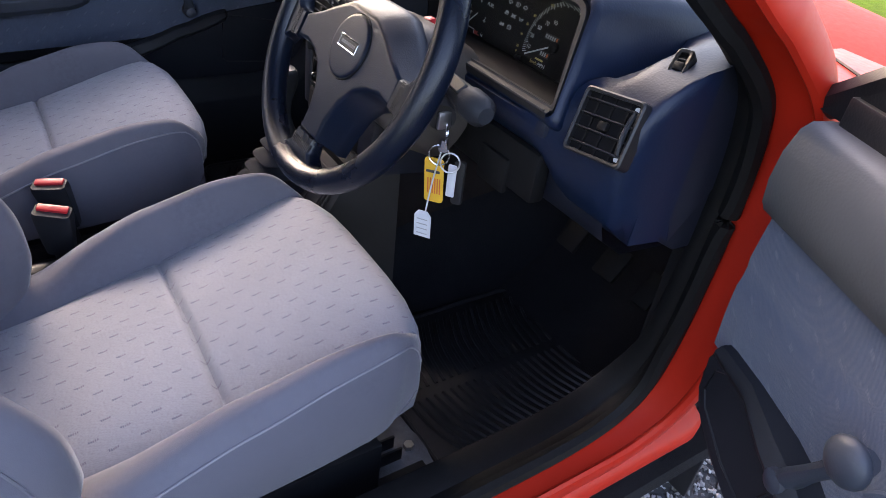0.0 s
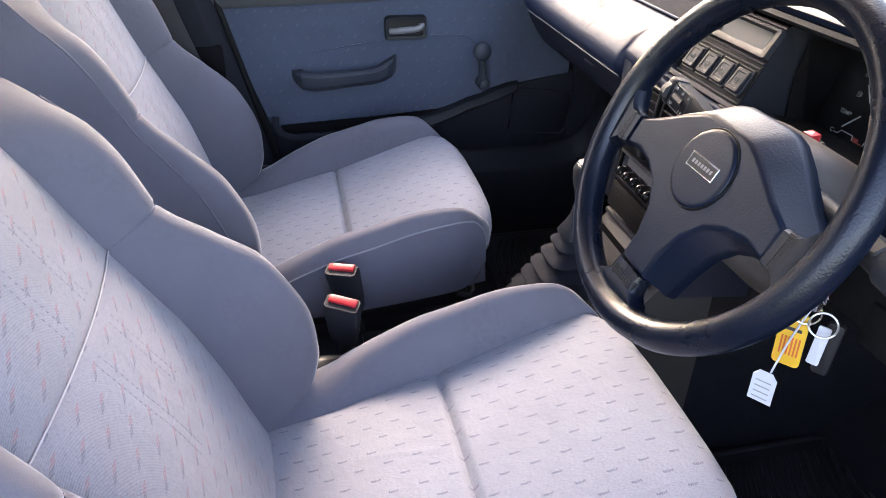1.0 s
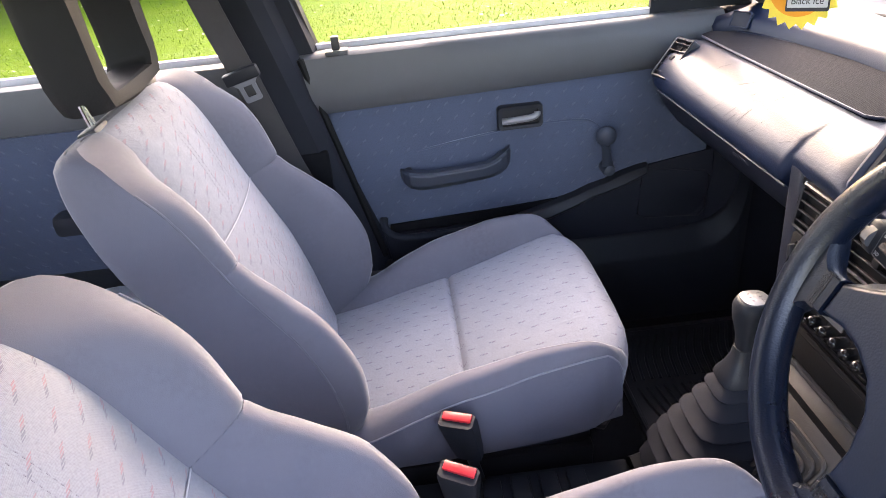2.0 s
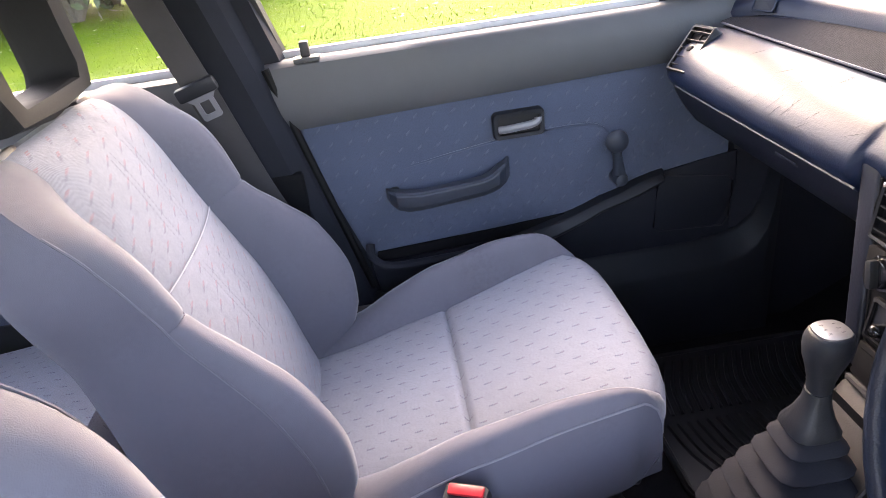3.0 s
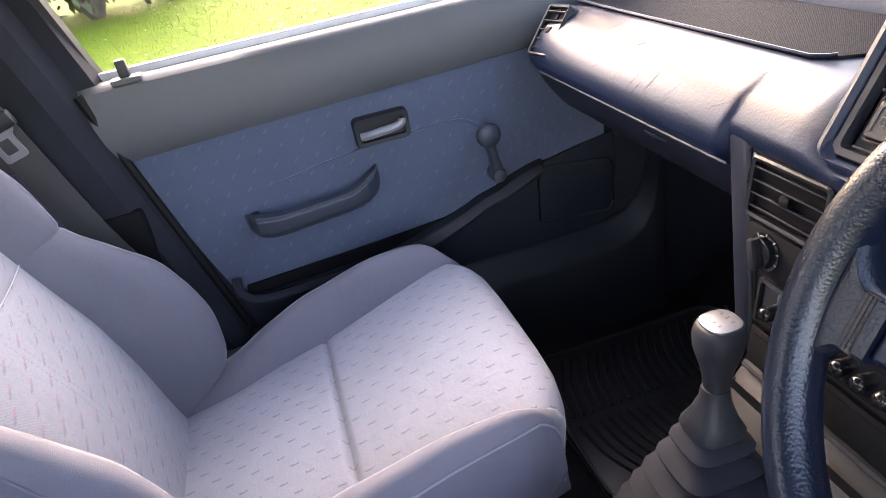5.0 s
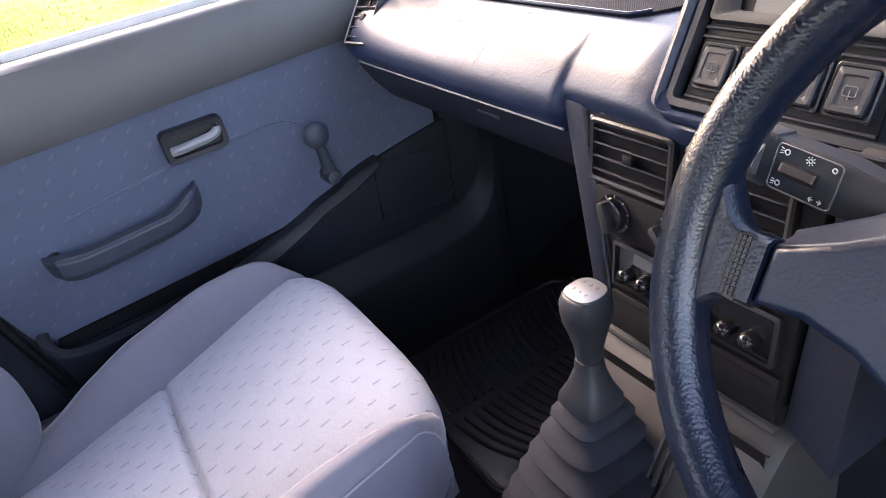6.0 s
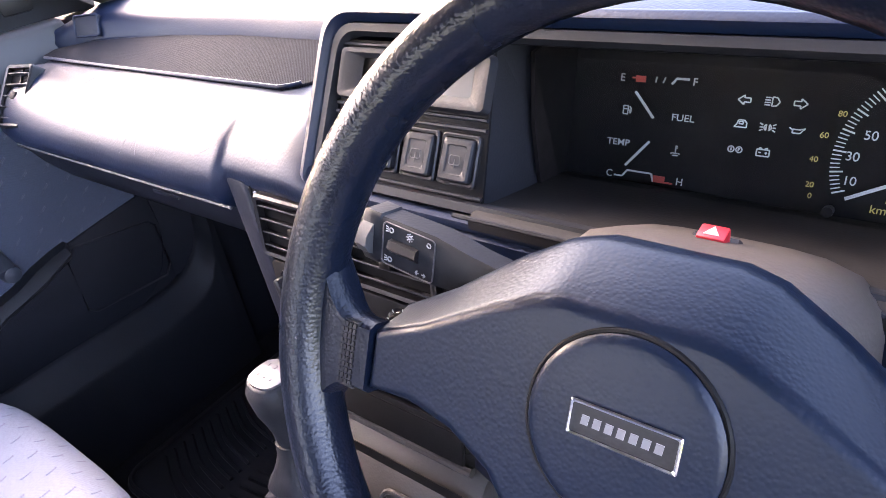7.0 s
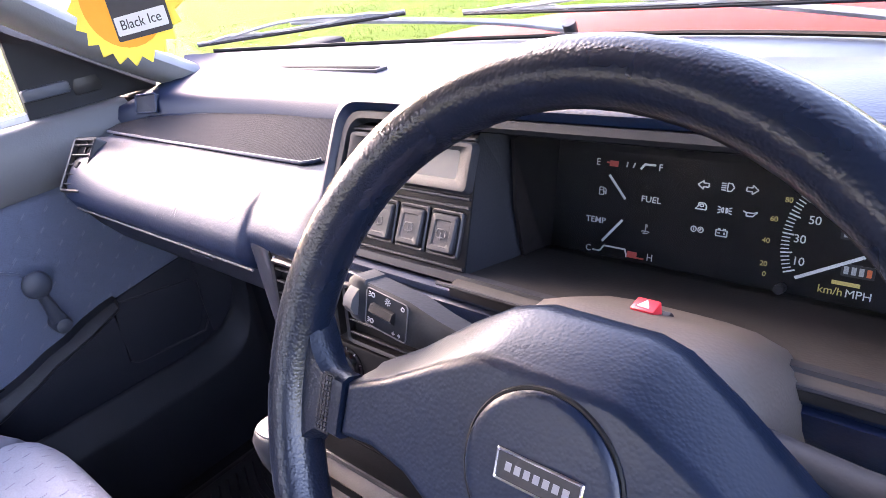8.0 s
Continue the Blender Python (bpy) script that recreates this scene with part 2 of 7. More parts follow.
M_THREAD = surface("pale_thread", (0.42, 0.41, 0.45), 0.8, 0, 0, 0.05)
M_HEADLINER = surface("grey_headlining", (0.26, 0.255, 0.245), 0.95, 600, 0.0008, 0.05)


def glass_material(name, tint=(0.93, 0.95, 0.95)):
    m = bpy.data.materials.new(name)
    m.use_nodes = True
    t = m.node_tree
    t.nodes.remove(t.nodes["Principled BSDF"])
    tr, gl, mx, fr = (t.nodes.new("ShaderNode" + k) for k in ("BsdfTransparent", "BsdfGlossy", "MixShader", "LayerWeight"))
    tr.inputs["Color"].default_value = (*tint, 1)
    gl.inputs["Roughness"].default_value = 0.02
    gloss = math_n(t, "MULTIPLY_ADD", math_n(t, "POWER", fr.outputs["Facing"], 4.0), 0.30, 0.012)
    t.links.new(gloss, mx.inputs[0])
    t.links.new(tr.outputs[0], mx.inputs[1])
    t.links.new(gl.outputs[0], mx.inputs[2])
    t.links.new(mx.outputs[0], t.nodes["Material Output"].inputs["Surface"])
    return m


M_GLASS = glass_material("window_glass")
M_SCREEN = glass_material("laminated_glass", (0.78, 0.80, 0.79))


def grille_material():
    m, t, p = nodes_of("speaker_grille")
    uv = t.nodes.new("ShaderNodeTexCoord").outputs["Object"]
    sp = t.nodes.new("ShaderNodeSeparateXYZ")
    t.links.new(uv, sp.inputs[0])
    a = math_n(t, "SINE", math_n(t, "MULTIPLY", sp.outputs["X"], 2600.0))
    b = math_n(t, "SINE", math_n(t, "MULTIPLY", sp.outputs["Y"], 2600.0))
    h = math_n(t, "MULTIPLY", a, b)
    c = mix_rgb(t, (0.004, 0.004, 0.006), (0.026, 0.027, 0.034), ramp(t, h, -0.4, 0.6))
    t.links.new(c, p.inputs["Base Color"])
    p.inputs["Roughness"].default_value = 0.9
    p.inputs["Specular IOR Level"].default_value = 0.10
    bump(t, p, h, 0.35, 0.0005)
    return m


M_GRILLE = grille_material()


def grass_material():
    m, t, p = nodes_of("meadow_grass")
    n1, n2, n3 = noise_n(t, 0.7, 6), noise_n(t, 9, 6, 0.75), noise_n(t, 60, 4, 0.8)
    c = mix_rgb(t, (0.030, 0.062, 0.002), (0.075, 0.125, 0.004), ramp(t, n2, 0.3, 0.7))
    c = mix_rgb(t, c, (0.09, 0.125, 0.006), math_n(t, "MULTIPLY", ramp(t, n1, 0.45, 0.75), 0.6))
    c = mix_rgb(t, c, (0.035, 0.060, 0.010), math_n(t, "MULTIPLY", ramp(t, n3, 0.55, 0.8), 0.7))
    t.links.new(c, p.inputs["Base Color"])
    p.inputs["Roughness"].default_value = 0.9
    p.inputs["Specular IOR Level"].default_value = 0.05
    bump(t, p, n2, 0.6, 0.05)
    return m


M_GRASS = grass_material()
M_BLADE = surface("grass_blades", (0.095, 0.155, 0.012), 0.8, 0, 0, 0.3, big=3, spec=0.05)
M_LEAF = surface("hedge_leaves", (0.06, 0.075, 0.03), 0.7, 0, 0, 0.35, big=4)
M_FALLEN = surface("fallen_leaves", (0.26, 0.25, 0.15), 0.8, 0, 0, 0.3, big=20)
M_BARK = surface("bark", (0.10, 0.08, 0.06), 0.9, 60, 0.01, 0.3)


def stone_material():
    m, t, p = nodes_of("gravel_stone")
    rnd = t.nodes.new("ShaderNodeNewGeometry").outputs["Random Per Island"]
    c = mix_rgb(t, (0.06, 0.06, 0.065), (0.50, 0.50, 0.50), rnd)
    c = mix_rgb(t, c, (0.20, 0.19, 0.18), math_n(t, "MULTIPLY", noise_n(t, 60, 3), 0.5))
    t.links.new(c, p.inputs["Base Color"])
    p.inputs["Roughness"].default_value = 0.8
    return m


M_STONE = stone_material()
M_GRAVEL = surface("gravel_bed", (0.05, 0.05, 0.052), 0.9, 120, 0.01, 0.3)


# ---- mesh helpers ----
def thing(name, label, category, at=(0, 0, 0), group="", kind=""):
    ob = new(name)
    ob.location = at
    ob.empty_display_size = 0.05
    return tagged(ob, label, category, group, kind)


def base_of(ob):
    v = Vector((0, 0, 0))
    while ob is not None:
        v += ob.location
        ob = ob.parent
    return v


def part(name, bm, material, parent=None, label="", smooth=True, sharp=40):
    """One mesh object from a bmesh in world coordinates, under a thing or a part."""
    bmesh.ops.remove_doubles(bm, verts=bm.verts, dist=1e-6)
    bmesh.ops.recalc_face_normals(bm, faces=bm.faces)
    if parent is not None:
        off = base_of(parent)
        for v in bm.verts:
            v.co -= off
    if smooth:
        lim = radians(sharp)
        for f in bm.faces:
            f.smooth = True
        for e in bm.edges:
            if len(e.link_faces) == 2 and e.calc_face_angle(0) > lim:
                e.smooth = False
    me = bpy.data.meshes.new(name)
    bm.to_mesh(me)
    bm.free()
    me.materials.append(material)
    ob = new(name, me)
    ob.parent = parent
    if label:
        ob["label"] = label
    return ob


def lone(name, bm, material, label, category, kind="", group="", smooth=True, sharp=40):
    return tagged(part(name, bm, material, None, "", smooth, sharp), label, category, group, kind)


def box(bm, x0, x1, y0, y1, z0, z1, bev=0.0, seg=2, m=None):
    r = bmesh.ops.create_cube(bm, size=1.0)
    vs = r["verts"]
    for v in vs:
        v.co = Vector((x0 + (v.co.x + 0.5) * (x1 - x0), y0 + (v.co.y + 0.5) * (y1 - y0), z0 + (v.co.z + 0.5) * (z1 - z0)))
    es = list({e for v in vs for e in v.link_edges})
    if bev:
        r2 = bmesh.ops.bevel(bm, geom=es, offset=bev, segments=seg, profile=0.5, affect="EDGES", clamp_overlap=True)
        vs = list({v for f in r2["faces"] for v in f.verts} | {v for v in vs if v.is_valid})
    if m is not None:
        bmesh.ops.transform(bm, matrix=m, verts=vs)
    return bm


def boxes(*specs, m=None):
    bm = bmesh.new()
    for s in specs:
        box(bm, *s, m=m)
    return bm


def prism(bm, pts, depth, m, bev=0.0, seg=2):
    """A polygon in m's xy plane, thick from z = -depth to 0, with its front edge rounded."""
    lo = [bm.verts.new(m @ Vector((p[0], p[1], -depth))) for p in pts]
    hi = [bm.verts.new(m @ Vector((p[0], p[1], 0))) for p in pts]
    n = len(pts)
    bm.faces.new(lo[::-1])
    top = bm.faces.new(hi)
    for i in range(n):
        bm.faces.new((lo[i], lo[(i + 1) % n], hi[(i + 1) % n], hi[i]))
    if bev:
        bmesh.ops.bevel(bm, geom=list(top.edges), offset=bev, segments=seg, profile=0.5, affect="EDGES", clamp_overlap=True)
    return bm


def prism_of(pts, depth, m, bev=0.0, seg=2):
    return prism(bmesh.new(), pts, depth, m, bev, seg)


def rounded(x0, x1, y0, y1, r, n=4):
    out = []
    for cx, cy, a0 in ((x1 - r, y1 - r, 0), (x0 + r, y1 - r, 90), (x0 + r, y0 + r, 180), (x1 - r, y0 + r, 270)):
        for i in range(n + 1):
            a = radians(a0 + 90 * i / n)
            out.append((cx + r * math.cos(a), cy + r * math.sin(a)))
    return out


def loft(bm, rows, closed=False, caps=False, uv=None, keep=None):
    """Quads between rows of points; uv: a function of (row, column) to metres; keep: which (row, column) quads to make."""
    layer = bm.loops.layers.uv.new("UVMap") if uv and not bm.loops.layers.uv else (bm.loops.layers.uv.active if uv else None)
    vs = [[bm.verts.new(p) for p in r] for r in rows]
    n = len(rows[0])
    for i in range(len(rows) - 1):
        for j in range(n if closed else n - 1):
            if keep and not keep(i, j):
                continue
            k = (j + 1) % n
            f = bm.faces.new((vs[i][j], vs[i][k], vs[i + 1][k], vs[i + 1][j]))
            if uv:
                for lp, (a, b) in zip(f.loops, ((i, j), (i, j + 1), (i + 1, j + 1), (i + 1, j))):
                    lp[layer].uv = uv(a, b)
    if caps:
        bm.faces.new(vs[0][::-1])
        bm.faces.new(vs[-1])
    bmesh.ops.delete(bm, geom=[v for v in bm.verts if not v.link_faces], context="VERTS")
    return bm


def tube(bm, pts, r, n=8, closed=False, flat=1.0):
    pts = [Vector(p) for p in pts]
    rows = []
    up = Vector((0, 0, 1))
    for i, p in enumerate(pts):
        a = pts[i - 1] if (i or closed) else p
        b = pts[(i + 1) % len(pts)] if (i < len(pts) - 1 or closed) else p
        d = (b - a).normalized()
        s = d.cross(up)
        s = s.normalized() if s.length > 1e-3 else Vector((1, 0, 0))
        w = s.cross(d).normalized()
        rr = r[i] if isinstance(r, (list, tuple)) else r
        rows.append([p + s * rr * math.cos(2 * math.pi * k / n) + w * rr * flat * math.sin(2 * math.pi * k / n) for k in range(n)])
    if closed:
        rows.append(rows[0])
        loft(bm, rows, True)
        bmesh.ops.remove_doubles(bm, verts=bm.verts, dist=1e-6)
    else:
        loft(bm, rows, True, True)
    return bm


def tube_of(pts, r, n=8, closed=False, flat=1.0):
    return tube(bmesh.new(), pts, r, n, closed, flat)


def spline(pts, n=6):
    """Points along a smooth curve through pts."""
    p = [Vector(q) for q in pts]
    out = []
    for i in range(len(p) - 1):
        a, b, c, d = p[max(i - 1, 0)], p[i], p[i + 1], p[min(i + 2, len(p) - 1)]
        for k in range(n):
            t = k / n
            out.append(0.5 * ((2 * b) + (c - a) * t + (2 * a - 5 * b + 4 * c - d) * t * t + (3 * b - a - 3 * c + d) * t ** 3))
    out.append(p[-1])
    return out


def curve(x, xs, ys):
    """A smooth curve through the knots (xs, ys)."""
    x = min(max(x, xs[0]), xs[-1])
    i = min(max(int(np.searchsorted(xs, x)) - 1, 0), len(xs) - 2)
    sl = [(ys[k + 1] - ys[k]) / (xs[k + 1] - xs[k]) for k in range(len(xs) - 1)]

    def tan(k):
        if k == 0:
            return sl[0]
        if k == len(xs) - 1:
            return sl[-1]
        return 0.0 if sl[k - 1] * sl[k] <= 0 else 2 * sl[k - 1] * sl[k] / (sl[k - 1] + sl[k])
    h = xs[i + 1] - xs[i]
    t = (x - xs[i]) / h
    return ((1 + 2 * t) * (1 - t) ** 2 * ys[i] + t * (1 - t) ** 2 * h * tan(i) + t * t * (3 - 2 * t) * ys[i + 1] + t * t * (t - 1) * h * tan(i + 1))


def basis(o, u, v):
    """A pose with its origin at o, x along u and y near v."""
    u = Vector(u).normalized()
    w = u.cross(Vector(v)).normalized()
    v = w.cross(u)
    return Matrix(((u.x, v.x, w.x, o[0]), (u.y, v.y, w.y, o[1]), (u.z, v.z, w.z, o[2]), (0, 0, 0, 1)))


def lettering(name, body, size, m, material, parent, align="CENTER", wide=1.0, bold=0.0):
    """Raised print in the built-in font, on m's xy plane."""
    cu = bpy.data.curves.new(name, "FONT")
    cu.body, cu.size, cu.align_x, cu.align_y, cu.extrude = body, size, align, "CENTER", 0.0001
    cu.offset = bold
    tmp = bpy.data.objects.new(name, cu)
    me = bpy.data.meshes.new_from_object(tmp)
    bpy.data.objects.remove(tmp)
    bpy.data.curves.remove(cu)
    bm = bmesh.new()
    bm.from_mesh(me)
    bpy.data.meshes.remove(me)
    bmesh.ops.transform(bm, matrix=m @ Matrix.Diagonal((wide, 1, 1, 1)), verts=bm.verts)
    return part(name, bm, material, parent, smooth=False)


# ---- the outdoors ----
GROUND = -0.10


def hill(x, y):
    """Height of the meadow: level round the car, then a very gentle rise to the passenger side and ahead."""
    d = max(0.0, -x - 2.0)
    e = max(0.0, y - 6.0)
    return GROUND + 0.004 * d + 0.004 * e + 0.03 * noise.noise(Vector((x * 0.3, y * 0.3, 0)))


bm = bmesh.new()
xs = [-400, -200, -110, -70, -50, -40, -32, -26, -21, -17, -14, -11, -9, -7, -5.5, -4.2, -3, -2, -1, 0, 1, 2, 3, 5, 9, 20, 60, 150, 400]
ys = [-400, -150, -60, -30, -18, -12, -8, -6, -4.5, -3, -2, -1, 0, 1, 2, 3, 4.5, 6, 8, 11, 15, 22, 35, 70, 160, 400]
loft(bm, [[Vector((x, y, hill(x, y))) for x in xs] for y in ys])
lone("ground", bm, M_GRASS, "bright green meadow grass rising behind the car", "ground", "structure")

rng = random.Random(4)
bm = bmesh.new()
for _ in range(42000):
    r = 1.6 + 13 * rng.random() ** 1.3
    a = radians(rng.uniform(28, 125))
    x, y = -r * math.sin(a), r * math.cos(a) - 0.2
    if x > -1.3:
        continue
    z, h, w, b = hill(x, y) - 0.01, rng.uniform(0.015, 0.04), rng.uniform(0.002, 0.005) * (1 + r * 0.12), rng.uniform(0, 6.28)
    dx, dy = math.cos(b), math.sin(b)
    lx, ly = rng.uniform(-0.02, 0.02), rng.uniform(-0.02, 0.02)
    bm.faces.new([bm.verts.new(q) for q in ((x - dx * w, y - dy * w, z), (x + dx * w, y + dy * w, z), (x + lx, y + ly, z + h))])
lone("grass_blades", bm, M_BLADE, "short green meadow grass with lighter tufts", "grass", "stuff", smooth=False)

bm = bmesh.new()
for _ in range(900):
    r = 2 + 13 * rng.random()
    a = radians(rng.uniform(28, 125))
    x, y = -r * math.sin(a), r * math.cos(a)
    z, s, b = hill(x, y) + 0.03, rng.uniform(0.015, 0.04), rng.uniform(0, 6.28)
    q = [Vector((x + s * math.cos(b + k * 1.57) * (1 if k % 2 else 0.55), y + s * math.sin(b + k * 1.57) * (1 if k % 2 else 0.55), z + rng.uniform(-0.01, 0.01))) for k in range(4)]
    bm.faces.new([bm.verts.new(v) for v in q])
lone("fallen_leaves", bm, M_FALLEN, "pale fallen leaves scattered over the meadow", "leaves", "stuff", smooth=False)

bm = bmesh.new()
box(bm, 0.10, 5.0, -4.0, 4.5, GROUND - 0.05, GROUND + 0.03)
lone("gravel_bed", bm, M_GRAVEL, "grey gravel drive beside the car", "drive", "structure")
bm = bmesh.new()
for _ in range(9000):
    x, y, s = rng.uniform(0.40, 1.45), rng.uniform(-0.1, 1.15), rng.uniform(0.004, 0.011)
    m = Matrix.Translation((x, y, GROUND + 0.03 + s * 0.3)) @ pose(0, 0, 0, rng.uniform(0, 360), rng.uniform(0, 360), 0) @ Matrix.Diagonal((s, s * rng.uniform(0.6, 1), s * rng.uniform(0.5, 0.8), 1))
    vs = [bm.verts.new(m @ Vector(q)) for q in ((1, 0, 0), (-1, 0.2, 0), (0.1, 1, 0), (0, -1, 0.1), (0, 0.1, 1), (0.1, 0, -1))]
    for a, b, c in ((0, 2, 4), (2, 1, 4), (1, 3, 4), (3, 0, 4), (2, 0, 5), (1, 2, 5), (3, 1, 5), (0, 3, 5)):
        bm.faces.new((vs[a], vs[b], vs[c]))
lone("gravel", bm, M_STONE, "loose grey and white gravel stones", "gravel", "stuff", smooth=False)


def bush(at, size, seed, label):
    """A shrub: forked stems and many small leaves in uneven clumps."""
    g = random.Random(seed)
    root = thing("bush", label, "bush", at, group="hedge behind the meadow")
    o = Vector(at)
    stems, leaves = bmesh.new(), bmesh.new()
    clumps = []
    for _ in range(9):
        b = g.uniform(0, 6.28)
        tip = o + Vector((math.cos(b) * size * g.uniform(0.2, 0.8), math.sin(b) * size * g.uniform(0.2, 0.8), size * g.uniform(0.5, 1.3)))
        mid = o.lerp(tip, 0.5) + Vector((g.uniform(-.1, .1), g.uniform(-.1, .1), g.uniform(0, .2))) * size
        tube(stems, [o, mid, tip], [0.05 * size, 0.03 * size, 0.01 * size], 5)
        clumps += [mid, tip, tip.lerp(mid, 0.4) + Vector((g.uniform(-.3, .3), g.uniform(-.3, .3), 0)) * size]
    for c in clumps:
        for _ in range(85):
            d = Vector((g.gauss(0, 1), g.gauss(0, 1), g.gauss(0, 0.8))) * size * 0.2
            p, s = c + d, size * g.uniform(0.03, 0.06)
            m = Matrix.Translation(p) @ pose(0, 0, 0, g.uniform(0, 360), g.uniform(0, 360), g.uniform(0, 360))
            leaves.faces.new([leaves.verts.new(m @ Vector(q)) for q in ((-s, 0, 0), (0, -s * 0.45, 0), (s, 0, 0), (0, s * 0.45, 0))])
    part("stems", stems, M_BARK, root)
    part("crown", leaves, M_LEAF, root, smooth=False)
    return root


for i, (bx, by, bs) in enumerate(((-13.2, -1.6, 2.0), (-12.9, -2.9, 2.2), (-12.4, -4.2, 2.3), (-11.9, -5.4, 2.3), (-11.4, -6.6, 2.4), (-10.8, -7.9, 2.4), (-14.9, -3.4, 3.4), (-14.2, -5.6, 3.4), (-13.6, -7.4, 3.5), (-10.0, -9.4, 2.6))):
    bush((bx, by, hill(bx, by)), bs, i, "dark green leafy hedge shrub at the meadow's edge")

# ---- car shell ----
FLOOR = 0.15
bm = boxes((-0.72, 0.74, -1.6, 0.80, FLOOR - 0.04, FLOOR))
lone("floor", bm, M_CARPET, "dark carpeted floor of the car", "floor", "structure")


def tunnel_section(y):
    h = curve(y, [-1.6, -0.2, 0.1, 0.3, 0.8], [0.30, 0.30, 0.31, 0.36, 0.44])
    w = curve(y, [-1.6, 0.0, 0.8], [0.11, 0.12, 0.17])
    return [Vector((0.02 + a * w, y, FLOOR - 0.01 + (h - FLOOR) * b)) for a, b in ((-1.25, 0), (-1.05, 0.5), (-0.9, 0.85), (-0.7, 1), (0.7, 1), (0.9, 0.85), (1.05, 0.5), (1.25, 0))]


bm = loft(bmesh.new(), [tunnel_section(y) for y in np.linspace(-1.6, 0.8, 25)])
lone("transmission_tunnel", bm, M_GREYCARPET, "grey carpeted tunnel between the seats", "tunnel", "structure")
bm = boxes((-0.72, 0.74, 0.78, 0.82, FLOOR - 0.04, 0.775))
lone("wall_firewall", bm, M_CARPET, "black carpeted front bulkhead", "bulkhead", "structure")
bm = loft(bmesh.new(), [[Vector((x, y, z)) for y, z in ((0.45, FLOOR), (0.62, 0.24), (0.76, 0.42), (0.79, 0.6))] for x in (-0.70, 0.72)])
lone("toe_board", bm, M_CARPET, "black carpeted sloping toe board", "toe board", "structure")

# passenger side sill, kick panel and lower body
bm = boxes((-0.80, -0.675, -1.2, 0.18, 0.0, 0.26, 0.02))
lone("sill_passenger", bm, M_RED, "red painted body sill", "sill", "structure")
bm = loft(bmesh.new(), [[Vector((x, y, z + (dz if k > 0 else 0))) for k, (x, z) in enumerate(((-0.634, FLOOR), (-0.634, 0.322), (-0.637, 0.332), (-0.644, 0.342), (-0.662, 0.376), (-0.668, 0.381), (-0.675, 0.382), (-0.72, 0.380)))] for y, dz in ((-1.2, 0), (-0.6, 0), (0.0, 0), (0.22, 0), (0.27, 0.004), (0.31, 0.016), (0.34, 0.040), (0.358, 0.075), (0.368, 0.13), (0.375, 0.22), (0.38, 0.36))])
lone("sill_trim_passenger", bm, M_TRIM, "dark grey plastic sill trim", "sill trim", "structure")
bm = boxes((-0.80, -0.673, 0.29, 0.80, 0.1, 0.73, 0.01), (-0.80, -0.69, 0.30, 0.80, 0.72, 0.865, 0.01), (-0.80, -0.674, 0.10, 0.30, 0.10, 0.47, 0.01))
lone("wall_kick_passenger", bm, M_DOORLOW, "dark footwell side panel", "side panel", "structure")
bm = boxes((0.655, 0.69, 0.335, 0.80, 0.1, 0.79, 0.01))
lone("wall_kick_driver", bm, M_CARPET, "dark carpeted footwell side panel", "side panel", "structure")
# driver side sill: rounded red section with a shallow step
sill = [(0.660, 0.10), (0.660, 0.318), (0.712, 0.322), (0.724, 0.318), (0.734, 0.303), (0.739, 0.298), (0.750, 0.292), (0.757, 0.283), (0.759, 0.270), (0.755, 0.256), (0.74, 0.235), (0.70, 0.22)]
bm = loft(bmesh.new(), [[Vector((x + dx, y, z)) for x, z in sill] for y, dx in ((-1.2, 0), (-0.4, 0), (0.1, 0.0), (0.30, 0.0), (0.43, 0.0), (0.46, -0.01))], False)
lone("sill_driver", bm, M_RED, "red painted body sill below the open door", "sill", "structure", sharp=60)
seal_path = spline([(0.714, -1.1, 0.336), (0.714, -0.4, 0.337), (0.713, 0.05, 0.338), (0.713, 0.18, 0.343), (0.716, 0.255, 0.370), (0.721, 0.293, 0.425), (0.725, 0.306, 0.52), (0.726, 0.312, 0.64), (0.726, 0.312, 0.74), (0.726, 0.302, 0.81), (0.724, 0.280, 0.862), (0.714, 0.226, 0.912), (0.702, 0.166, 0.955), (0.64, -0.05, 1.13), (0.60, -0.2, 1.22), (0.59, -1.1, 1.24)], 8)
lone("door_seal", tube_of(seal_path, 0.013, 8), M_SEAL, "black rubber door seal round the opening", "seal", "structure")


def opening_trim():
    """The black tread and post trim inside the seal, wide along the sill and narrow up the post."""
    rows = []
    for p in seal_path:
        w = curve(p.z, [0.33, 0.36, 0.50, 0.86, 1.3], [0.078, 0.076, 0.046, 0.040, 0.040])
        u = curve(p.z, [0.33, 0.40, 0.5], [1.0, 0.6, 0.0])
        rows.append([Vector((p.x - w * a, p.y - b * (1 - u), p.z + b * u - (0.20 * (a > 0.99)) * u)) for a, b in ((0.0, -0.002), (0.12, 0.000), (0.30, -0.003), (0.36, -0.005), (0.42, -0.003), (0.80, -0.001), (0.93, -0.004), (0.98, -0.012), (1.0, -0.03))])
    return loft(bmesh.new(), rows)


lone("sill_trim_driver", opening_trim(), M_SILL, "scuffed black plastic tread and post trim", "sill trim", "structure")


